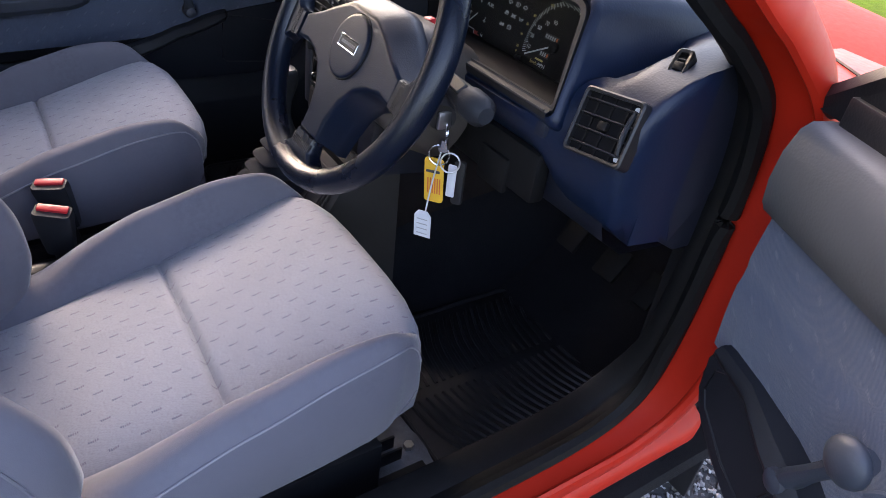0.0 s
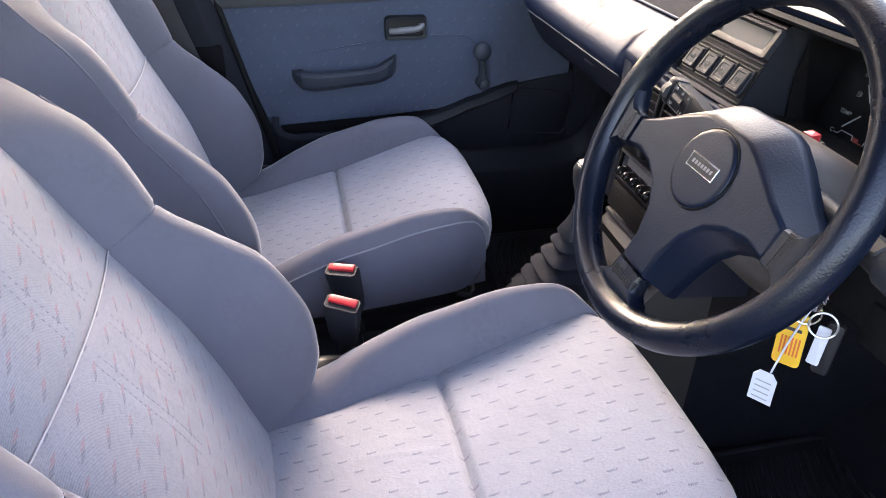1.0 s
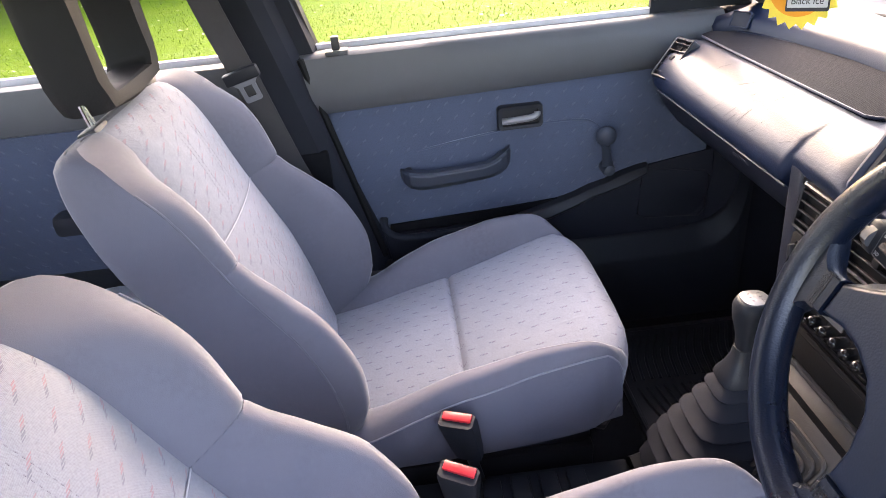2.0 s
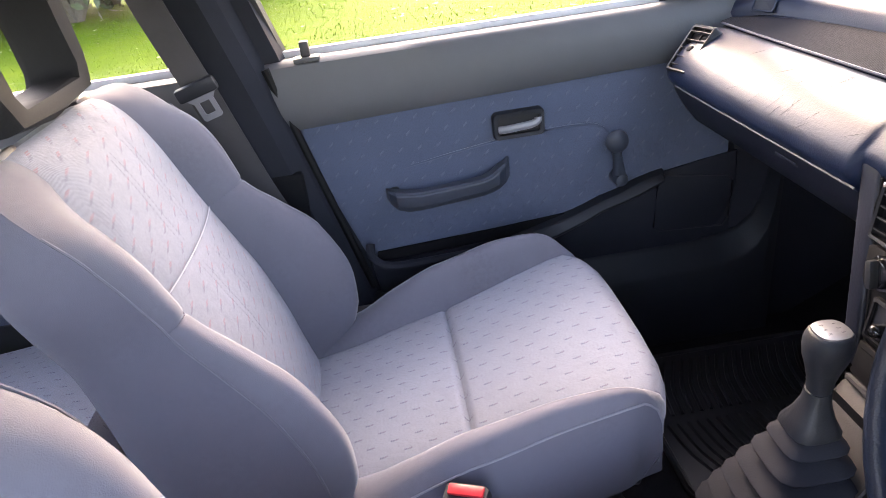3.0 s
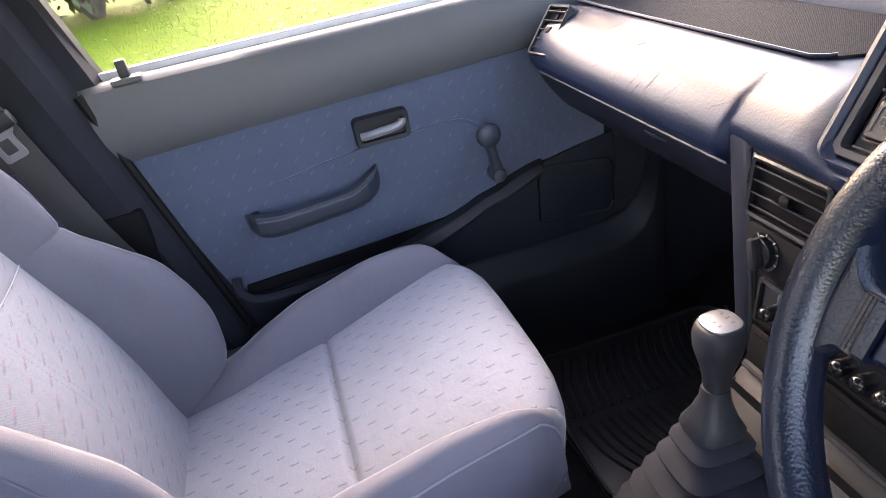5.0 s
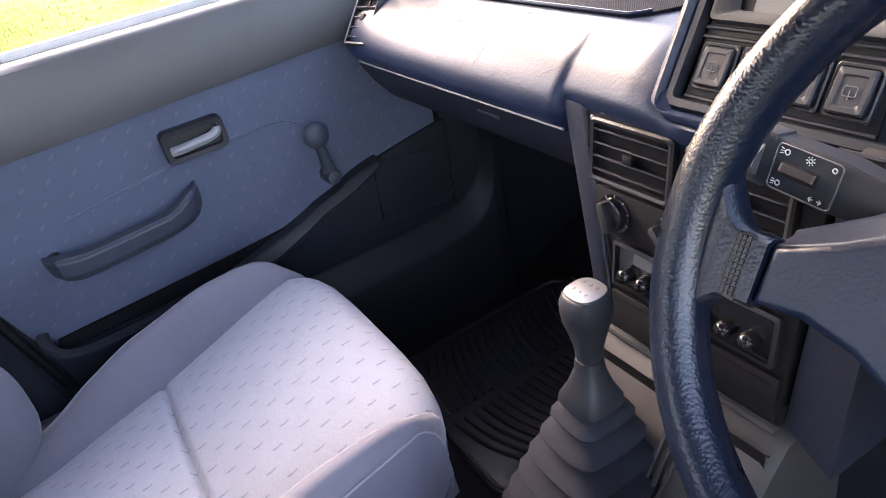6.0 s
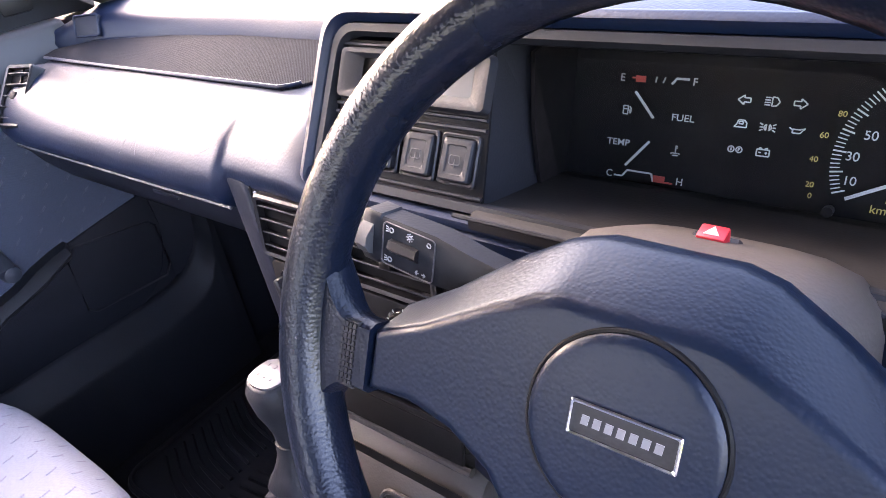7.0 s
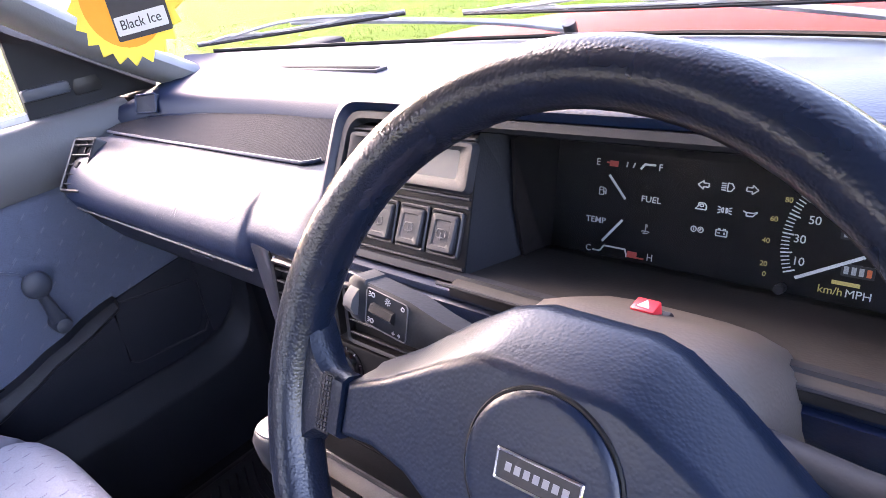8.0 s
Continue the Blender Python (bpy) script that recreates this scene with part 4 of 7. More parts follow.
        part("front_frame", tube_of([P(a, b, z) for a, b, z in ((-0.03, -0.03, 0.872), (0.15, 0.0, 0.99), (0.42, 0.065, 1.21))], 0.018, 8), M_BLACK, root, "black window frame")
        q = bmesh.new()
        slab(q, [P(-0.02, -0.024, z_top), P(0.20, -0.024, z_top), P(0.20, -0.004, 1.0), P(0.16, -0.004, 0.985)], n * 0.014)
        part("mirror_triangle", q, M_BLACK, root, "black mirror mounting panel", smooth=False)
        part("mirror_lever", mapped(tube_of([(0.085, 0.0, 0.895), (0.11, 0.012, 0.90), (0.125, 0.014, 0.90)], 0.005, 8)), M_SILVER, root, "silver mirror adjuster")
        part("window_channel", mapped(boxes((0.02, rear(0.86) - 0.02, -0.05, 0.0, z_top - 0.01, z_top + 0.03, 0.004))), M_BLACK, root, "black window channel")
    return root


front_door(False)
front_door(True)

# rear passenger door
root = thing("rear_door_passenger", "closed rear car door with blue-grey cloth card", "car door", (-0.68, -1.1, 0.6))
bm = boxes((-0.76, -0.70, -1.45, -0.60, 0.3, 0.86, 0.01))
part("outer_skin", bm, M_RED, root)
bm = bmesh.new()
loft(bm, [[Vector((-0.685, y, z)) for y in (-1.44, -1.0, -0.62)] for z in (0.44, 0.6, 0.77)], uv=lambda i, j: ((0, 0.44, 0.82)[j], (0.44, 0.6, 0.77)[i]))
part("cloth_card", bm, M_DOORCLOTH, root, "blue-grey patterned cloth")
part("belt_trim", boxes((-0.70, -0.655, -1.44, -0.62, 0.772, 0.868, 0.012)), M_GREYTRIM, root, "grey vinyl top roll")
# Pale strip for sunlight, as on the front door.
part("sunlit_sill_strip", boxes((-0.715, -0.70, -1.44, -0.62, 0.86, 0.88, 0.003)), M_SILVER, root)
part("lower_panel", boxes((-0.702, -0.68, -1.44, -0.60, 0.28, 0.443, 0.006)), M_TRIM, root, "charcoal lower panel")
part("armrest", boxes((-0.69, -0.635, -1.15, -0.80, 0.55, 0.60, 0.015)), M_TRIM, root, "charcoal armrest")
part("release_handle", boxes((-0.69, -0.665, -0.80, -0.72, 0.67, 0.72, 0.008)), M_TRIM, root)
bm = bmesh.new()
slab(bm, [(-0.73, -1.44, 0.87), (-0.73, -0.66, 0.87), (-0.64, -0.76, 1.22), (-0.64, -1.44, 1.22)], (0.004, 0, 0))
part("window_glass", bm, M_GLASS, root, "clear side window")
# rear driver-side door, closed
root = thing("rear_door_driver", "closed rear car door with blue-grey cloth card", "car door", (0.72, -1.1, 0.6))
part("outer_skin", boxes((0.745, 0.80, -1.45, -0.74, 0.3, 0.86, 0.01)), M_RED, root)
part("inner_card", boxes((0.70, 0.744, -1.45, -0.74, 0.33, 0.86, 0.01)), M_TRIM, root)


# ---- seats ----
def make_seat(name, label, recline, at):
    """A front seat; its origin is on the floor below the cross seam of the cushion."""
    root = thing(name, label, "car seat", (0, 0, 0), group="front seats")
    # cushion
    Y = [-0.285, -0.16, -0.08, 0.0, 0.08, 0.15, 0.20, 0.24]
    ZI = [0.388, 0.410, 0.428, 0.444, 0.466, 0.487, 0.499, 0.503]
    HB = [0.010, 0.022, 0.046, 0.064, 0.064, 0.052, 0.036, 0.020]
    WI = [0.150, 0.155, 0.163, 0.170, 0.178, 0.184, 0.188, 0.190]
    WO = [0.235, 0.240, 0.243, 0.243, 0.241, 0.236, 0.228, 0.217]
    ys = sorted(set([round(v, 4) for v in np.linspace(-0.285, 0.24, 40)] + [-0.007, -0.003, 0.0, 0.003, 0.007]))
    prof = [(y, curve(y, Y, ZI), curve(y, Y, HB), curve(y, Y, WI), curve(y, Y, WO), y) for y in ys]
    nose = [(0.255, 0.500, 0.014, 0.188, 0.2135), (0.266, 0.491, 0.008, 0.185, 0.2105), (0.273, 0.475, 0.003, 0.182, 0.2085), (0.275, 0.455, 0.0, 0.180, 0.207), (0.271, 0.434, 0.0, 0.180, 0.205), (0.262, 0.411, 0.0, 0.18, 0.202), (0.247, 0.390, 0.0, 0.18, 0.200), (0.225, 0.372, 0.0, 0.18, 0.195), (0.19, 0.363, 0.0, 0.18, 0.188)]
    prof += [(*q, 0.24 + 0.018 * (k + 1)) for k, q in enumerate(nose)]
    n_top = len(ys)

    def half(q, row):
        y, zi, hb, wi, wo, _ = q
        dip = 0.012 * math.exp(-(y / 0.005) ** 2) if row < n_top else 0
        cr = 0.012 if row < n_top else 0.006
        zb = curve(y, [-0.29, 0.0, 0.2, 0.3], [0.335, 0.352, 0.362, 0.362])
        mid = (wi + wo) / 2 + 0.006
        out = [(0, zi + cr - dip), (wi * 0.35, zi + cr * 0.9 - dip), (wi * 0.65, zi + cr * 0.6 - dip), (wi * 0.88, zi + cr * 0.2 - dip), (wi, zi - 0.004 - dip * 0.5),
               (wi + (mid - wi) * 0.18, zi + 0.22 * hb), (wi + (mid - wi) * 0.45, zi + 0.62 * hb), (wi + (mid - wi) * 0.75, zi + 0.9 * hb), (mid, zi + hb),
               (mid + (wo - mid) * 0.6, zi + 0.93 * hb - 0.002), (wo, zi + 0.72 * hb - 0.010), (wo + 0.004, zi + 0.5 * hb - 0.03), (wo + 0.003, (zi + zb) / 2), (wo - 0.012, zb)]
        if row >= n_top:
            lim = zi + hb
            out = [(a, max(min(b, lim + cr), min(zb, zi - 0.001))) for a, b in out]
            out[-1] = (wo - 0.012, min(zb, zi - 0.002))
            out[-2] = (wo + 0.003, min((zi + zb) / 2, zi - 0.001))
        return out
    rows = []
    for r, q in enumerate(prof):
        h = half(q, r)
        k = 0.034 * max(0.0, min(1.0, (q[0] - 0.17) / 0.08)) ** 1.5

        def back(a):
            return q[0] - k * min(1.0, a / 0.205) ** 5
        rows.append([Vector((-a, back(a), b)) for a, b in h[::-1]] + [Vector((a, back(a), b)) for a, b in h[1:]])
    c0 = len(half(prof[0], 0)) - 1

    def uvf(i, j):
        return (rows[i][j].x, prof[i][5])

    def sub(lo, hi, r0, r1):
        bm = bmesh.new()
        return loft(bm, rows, uv=uvf, keep=lambda i, j: lo <= j < hi and r0 <= i < r1)
    n = len(rows[0])
    part("cushion_insert", sub(c0 - 4, c0 + 4, 0, n_top + 4), M_INSERT, root, "lavender-grey cloth with woven dashes", sharp=85)
    part("cushion_bolster", sub(c0 - 10, c0 - 4, 0, n_top + 4), M_BOLSTER, root, "plain lavender-grey cloth", sharp=85)
    part("cushion_bolster", sub(c0 + 4, c0 + 10, 0, n_top + 4), M_BOLSTER, root, "plain lavender-grey cloth", sharp=85)
    part("cushion_skirt", loft(bmesh.new(), rows, keep=lambda i, j: j < c0 - 10), M_CLOTH_SHADED, root, "plain purple-grey cloth side, darkened for shade", sharp=85)
    part("cushion_skirt", loft(bmesh.new(), rows, keep=lambda i, j: j >= c0 + 10), M_CLOTH_SHADED, root, "plain purple-grey cloth side, darkened for shade", sharp=85)
    part("cushion_front", sub(c0 - 10, c0 + 10, n_top + 4, len(rows)), M_BOLSTER, root, "plain lavender-grey cloth front edge", sharp=85)
    for s in (-1, 1):
        line = [rows[i][c0 + s * 10] + Vector((0.001 * s, 0, 0.001)) for i in range(0, n_top + 5)]
        part("cushion_piping", tube_of(line, 0.0015, 6), M_PIPE, root)
    part("nose_seam", tube_of([q + Vector((0, 0.0005, 0)) for q in rows[n_top + 4][c0 - 10:c0 + 11]], 0.0016, 6), M_PIPE, root)
    # backrest
    tilt = radians(recline)
    O, U, N = Vector((0, -0.232, 0.385)), Vector((0, -math.sin(tilt), math.cos(tilt))), Vector((0, math.cos(tilt), math.sin(tilt)))
    S = [0.0, 0.06, 0.13, 0.21, 0.28, 0.345, 0.40, 0.45, 0.495, 0.52]
    PB = [0.060, 0.100, 0.112, 0.102, 0.074, 0.048, 0.050, 0.042, 0.020, 0.008]
    BI = [0.150, 0.150, 0.150, 0.149, 0.147, 0.145, 0.144, 0.142, 0.138, 0.132]
    BO = [0.222, 0.240, 0.250, 0.248, 0.236, 0.226, 0.236, 0.242, 0.241, 0.237]
    DB = [-0.110, -0.115, -0.115, -0.112, -0.108, -0.106, -0.104, -0.101, -0.098, -0.095]
    D0 = [0.0, 0.004, 0.010, 0.012, 0.006, 0.0, -0.004, -0.006, -0.010, -0.014]
    ss = sorted(set([round(v, 4) for v in np.linspace(0, 0.52, 40)] + [0.340, 0.343, 0.345, 0.347, 0.350]))
    bp = [(s, curve(s, S, D0), curve(s, S, PB), curve(s, S, BI), curve(s, S, BO), curve(s, S, DB)) for s in ss]
    bp += [(0.536, -0.020, 0.004, 0.130, 0.231, -0.093), (0.549, -0.028, 0.0, 0.128, 0.224, -0.091), (0.557, -0.037, 0.0, 0.124, 0.212, -0.086), (0.5615, -0.047, 0.0, 0.116, 0.194, -0.079), (0.563, -0.056, 0.0, 0.10, 0.165, -0.070)]
    m_top = len(ss)

    def ring(q, row):
        s, d0, p, wi, wo, db = q
        dip = 0.004 * math.exp(-((s - 0.345) / 0.004) ** 2)
        cr = 0.014 if row < m_top else 0.004
        mid = (wi + wo) / 2 + 0.012
        h = [(0, d0 + cr - dip), (wi * 0.35, d0 + cr * 0.9 - dip), (wi * 0.65, d0 + cr * 0.6 - dip), (wi * 0.88, d0 + cr * 0.2 - dip), (wi, d0 - 0.003),
             (wi + (mid - wi) * 0.2, d0 + 0.25 * p - dip * 0.5), (wi + (mid - wi) * 0.5, d0 + 0.65 * p - dip), (wi + (mid - wi) * 0.78, d0 + 0.92 * p - dip), (mid, d0 + p - dip),
             (mid + (wo - mid) * 0.55, d0 + 0.93 * p - dip), (wo - 0.004, d0 + 0.62 * p), (wo + 0.002, d0 + 0.3 * p - 0.012), (wo, (d0 + db) / 2), (wo - 0.008, db + 0.018), (wo - 0.03, db + 0.003), (wo * 0.4, db - 0.004)]
        h[-1] = (wo * 0.4, min(db - 0.002, h[-2][1]))
        pts = [(-a, b) for a, b in h[::-1]] + h[1:]
        return [O + U * s + N * b + Vector((a, 0, 0)) for a, b in pts], pts
    rr = [ring(q, r) for r, q in enumerate(bp)]
    rows_b = [a for a, _ in rr]
    nb = len(rows_b[0])
    cb = nb // 2

    def uvb(i, j):
        return (rr[i][1][j % nb][0], bp[i][0] + 0.011)

    def subb(lo, hi, r1):
        return loft(bmesh.new(), rows_b, uv=uvb, keep=lambda i, j: lo <= j < hi and i < r1)
    part("backrest_insert", subb(cb - 4, cb + 4, m_top + 3), M_INSERT_BACK, root, "lavender-grey cloth with woven dashes", sharp=85)
    part("backrest_bolster", subb(cb - 10, cb - 4, m_top + 3), M_BOLSTER, root, "plain lavender-grey cloth", sharp=85)
    part("backrest_bolster", subb(cb + 4, cb + 10, m_top + 3), M_BOLSTER, root, "plain lavender-grey cloth", sharp=85)
    shell = bmesh.new()
    loft(shell, rows_b, closed=True, caps=True, keep=lambda i, j: j < cb - 10 or j >= cb + 10 or i >= m_top + 3)
    part("backrest_shell", shell, M_CLOTH_SHADED, root, "plain purple-grey cloth sides and back, darkened for shade", sharp=85)
    for s in (-1, 1):
        part("backrest_piping", tube_of([rows_b[i][cb + s * 10] + N * 0.001 for i in range(1, m_top - 2)], 0.0017, 6), M_BOLSTER, root)
    seam = [O + U * 0.345 + N * (curve(0.345, S, D0) + 0.0115 - 0.012 * (x / 0.14) ** 2) + Vector((x, 0, 0)) for x in np.linspace(-0.145, 0.145, 13)]
    for xo in (-0.040, -0.029, 0.018, 0.029):
        for lo, hi in ((0.352, 0.515), (0.185 if xo > 0 else 0.235, 0.338)):
            ln = []
            for i in range(2, m_top):
                if lo < bp[i][0] < hi:
                    f = abs(xo) / (bp[i][3] * 0.35)
                    ln.append(rows_b[i][cb].lerp(rows_b[i][cb + (1 if xo > 0 else -1)], min(1.0, f)) - N * 0.0002)
            ln = spline(ln, 4)
            bm = bmesh.new()
            for k in range(0, len(ln) - 1, 2):
                tube(bm, [ln[k], ln[k].lerp(ln[k + 1], 0.5) + N * 0.0002, ln[k + 1]], [0.0004, 0.0007, 0.0004], 5)
            part("stitch_line", bm, M_STITCH, root, "sewn line in the cloth")
    waist = min(range(m_top), key=lambda i: abs(bp[i][0] - 0.345))
    for s in (-1, 1):
        ln = spline([rows_b[waist][cb + s * k] + N * 0.0004 for k in range(4, 11)], 4)
        bm = bmesh.new()
        for k in range(0, len(ln) - 1, 2):
            tube(bm, [ln[k], ln[k + 1]], 0.0007, 5)
        part("bolster_seam", bm, M_CLOTH_SHADED, root, "dark stitched seam across the bolster")
    part("seam_stitch", tube_of(seam, 0.0008, 5), M_THREAD, root, "pale stitching")
    # headrest: padded frame with an opening
    hs, hd = (0.674, -0.032) if recline < 20 else (0.680, -0.014)
    ht = radians(recline - 13)
    HU, HN = Vector((0, -math.sin(ht), math.cos(ht))), Vector((0, math.cos(ht), math.sin(ht)))
    HC = O + U * hs + N * hd
    loops = []
    out_o = [(-0.124, -0.056), (-0.104, -0.098), (0.104, -0.098), (0.124, -0.056), (0.122, 0.07), (0.105, 0.10), (-0.105, 0.10), (-0.122, 0.07)]
    hole = [(-0.083, -0.060), (-0.072, -0.076), (0.072, -0.076), (0.083, -0.060), (0.080, 0.034), (0.068, 0.048), (-0.068, 0.048), (-0.080, 0.034)]
    out_s = [(a * 0.95, b * 0.955) for a, b in out_o]
    hole_s = [(a * 1.05, b * 1.04) for a, b in hole]
    for L, d in ((out_o, 0.018), (out_s, 0.036), (hole_s, 0.036), (hole, 0.024), (hole, -0.024), (hole_s, -0.034), (out_s, -0.034), (out_o, -0.018)):
        loops.append([HC + HU * b + HN * d + Vector((a, 0, 0)) for a, b in L])
    loops.append(loops[0])
    bm = loft(bmesh.new(), loops, True)
    bmesh.ops.remove_doubles(bm, verts=bm.verts, dist=1e-5)
    bmesh.ops.subdivide_edges(bm, edges=bm.edges[:], cuts=1, use_grid_fill=True, smooth=0.18)
    part("headrest", bm, M_HEADREST, root, "dark grey vinyl headrest with an open middle", sharp=50)
    for s in (-1, 1):
        a, b = O + U * 0.545 + N * -0.058 + Vector((s * 0.110, 0, 0)), HC + HU * -0.08 + Vector((s * 0.110, 0, 0))
        part("headrest_post", tube_of([a, b], 0.006, 10), M_CHROME, root, "chrome post")
        part("post_guide", box(bmesh.new(), -0.022, 0.022, -0.014, 0.014, -0.006, 0.010, 0.004, 2, basis(a + U * 0.012, (1, 0, 0), N)), M_BLACK, root, "black plastic post guide")
    # base and rails
    part("seat_pan", boxes((-0.19, 0.19, -0.27, 0.20, 0.30, 0.375, 0.015)), M_BLACK, root, "black steel seat pan")
    for s in (-1, 1):
        part("seat_rail", boxes((s * 0.19 - 0.02, s * 0.19 + 0.02, -0.30, 0.30, FLOOR + 0.0, FLOOR + 0.035, 0.004)), M_BLACK, root, "black steel slide rail")
        part("rail_bracket", boxes((s * 0.19 - 0.012, s * 0.19 + 0.012, -0.22, 0.20, FLOOR + 0.03, 0.31, 0.004)), M_BLACK, root)
    part("slide_lever", tube_of(spline([(-0.13, 0.18, 0.31), (-0.13, 0.245, 0.29), (0.13, 0.245, 0.29), (0.13, 0.18, 0.31)], 4), 0.006, 6), M_BLACK, root)
    part("recliner_cover", boxes((-0.255, -0.225, -0.25, -0.12, 0.34, 0.43, 0.012)), M_BLACK, root)
    root.location = at
    return root


make_seat("passenger_seat", "lavender-grey cloth passenger seat with open headrest", 17.4, (-0.308, -0.33, 0))
make_seat("driver_seat", "lavender-grey cloth driver's seat, worn along its bolster", 22.5, (0.368, -0.243, 0))

# rear bench
root = thing("rear_bench", "lavender-grey cloth rear bench seat", "car seat", (0, -1.3, FLOOR))
bm = bmesh.new()
xs_r = np.linspace(-0.62, 0.66, 20)
prof_r = [(-0.93, 0.20), (-0.90, 0.36), (-0.93, 0.415), (-1.05, 0.43), (-1.25, 0.41), (-1.38, 0.40)]
loft(bm, [[Vector((x, y, z)) for x in xs_r] for y, z in prof_r], uv=lambda i, j: (xs_r[j], (0, 0.16, 0.23, 0.35, 0.55, 0.7)[i]))
part("cushion", bm, M_INSERT, root, "lavender-grey patterned cloth")
bm = bmesh.new()
prof_s = [(-1.36, 0.38), (-1.34, 0.44), (-1.45, 0.65), (-1.56, 0.85), (-1.62, 0.88), (-1.68, 0.84), (-1.62, 0.3)]
loft(bm, [[Vector((x, y, z)) for x in xs_r] for y, z in prof_s], uv=lambda i, j: (xs_r[j], (0, 0.07, 0.3, 0.52, 0.6, 0.7, 1.2)[i]))
part("backrest", bm, M_INSERT, root, "lavender-grey patterned cloth")


# seat belt buckles
def buckle(at, lean, yaw, length, label):
    root = thing("belt_buckle", label, "belt buckle", at, group="belt buckles")
    m = Matrix.Translation(at) @ pose(0, 0, 0, lean[0], lean[1], yaw)
    part("housing", loft(bmesh.new(), [[m @ Vector((a * w, b * d, z)) for a, b in ((-1, -0.7), (-0.8, -1), (0.8, -1), (1, -0.7), (1, 0.7), (0.8, 1), (-0.8, 1), (-1, 0.7))] for z, w, d in ((-0.095, 0.020, 0.009), (-0.07, 0.023, 0.011), (-0.01, 0.027, 0.014), (0.0, 0.026, 0.013))], True, True), M_TRIM, root, "charcoal plastic housing")
    part("release_button", box(bmesh.new(), -0.022, 0.022, -0.003, 0.0105, -0.006, 0.004, 0.002, 2, m), M_BUCKLERED, root, "red release button")
    part("stalk", tube_of([m @ Vector((0, 0, -0.09)), m @ Vector((0, 0.004, -0.17)), m @ Vector((0, 0.0, -length))], [0.012, 0.010, 0.012], 8, flat=0.5), M_BLACK, root, "black webbing stalk")
    return root


buckle((0.075, -0.362, 0.488), (14, 6), 65, 0.24, "charcoal belt buckle with red button between the seats")
buckle((-0.029, -0.355, 0.478), (14, -4), 65, 0.24, "charcoal belt buckle with red button between the seats")

# handbrake and console between the seats
root = thing("handbrake", "black handbrake lever between the seats", "handbrake", (0.03, -0.4, 0.30))
part("lever", tube_of(spline([(0.03, -0.22, 0.315), (0.03, -0.38, 0.33), (0.03, -0.50, 0.345)], 4), 0.016, 8), M_BLACK, root)
part("gaiter", boxes((-0.01, 0.07, -0.30, -0.17, 0.29, 0.325, 0.012)), M_BLACK, root)
root = thing("console_tray", "charcoal plastic tray on the tunnel", "console", (0.02, -0.2, 0.30))
part("tray", boxes((-0.075, 0.115, -0.56, -0.085, 0.285, 0.308, 0.008)), M_TRIM, root)
for i in range(4):
    part("tray_rib", boxes((-0.06, 0.0, -0.19 - i * 0.045, -0.16 - i * 0.045, 0.306, 0.316, 0.004)), M_TRIM, root)

# passenger belt on the pillar
root = thing("seat_belt", "grey webbing seat belt hanging on the pillar", "seat belt", (-0.63, -0.62, 0.8))
wb = [(-0.585, -0.76, 1.26), (-0.60, -0.715, 1.02), (-0.612, -0.672, 0.86), (-0.628, -0.62, 0.66), (-0.64, -0.575, 0.52), (-0.65, -0.56, 0.36)]
rows = []
for p in spline(wb, 5):
    rows.append([p + Vector((0.004, -0.024, -0.008)), p + Vector((0.006, 0, 0)), p + Vector((0.004, 0.024, 0.008)), p + Vector((0.002, 0.024, 0.008)), p + Vector((0.003, 0, 0)), p + Vector((0.002, -0.024, -0.008))])
part("webbing", loft(bmesh.new(), rows, True, True), M_WEB, root, "grey woven webbing")
mt = basis((-0.598, -0.668, 0.845), (0, 0.95, 0.26), (0.08, -0.27, 1))
bz = bmesh.new()
o_, i_ = rounded(-0.017, 0.017, -0.036, 0.014, 0.005), rounded(-0.009, 0.009, -0.026, 0.002, 0.003)
loft(bz, [[mt @ Vector((p[0], p[1], z)) for p in L] for L, z in ((o_, 0.0), (o_, 0.003), (i_, 0.003), (i_, 0.0), (o_, 0.0))], True)
part("tongue", bz, M_DULLSILVER, root, "steel belt tongue")
part("tongue_neck", prism_of([(-0.029, 0.012), (0.029, 0.012), (0.024, 0.004), (0.0165, -0.004), (-0.0165, -0.004), (-0.024, 0.004)], 0.003, mt @ Matrix.Translation((0, 0, 0.0032))), M_DULLSILVER, root)
part("tongue_grip", box(bmesh.new(), -0.035, 0.035, 0.006, 0.030, -0.004, 0.012, 0.005, 2, mt), M_TRIM, root, "charcoal plastic grip")
part("belt_guide", boxes((-0.655, -0.631, -0.625, -0.545, 0.56, 0.68, 0.008)), M_RECESS_SHADE, root, "black belt guide")

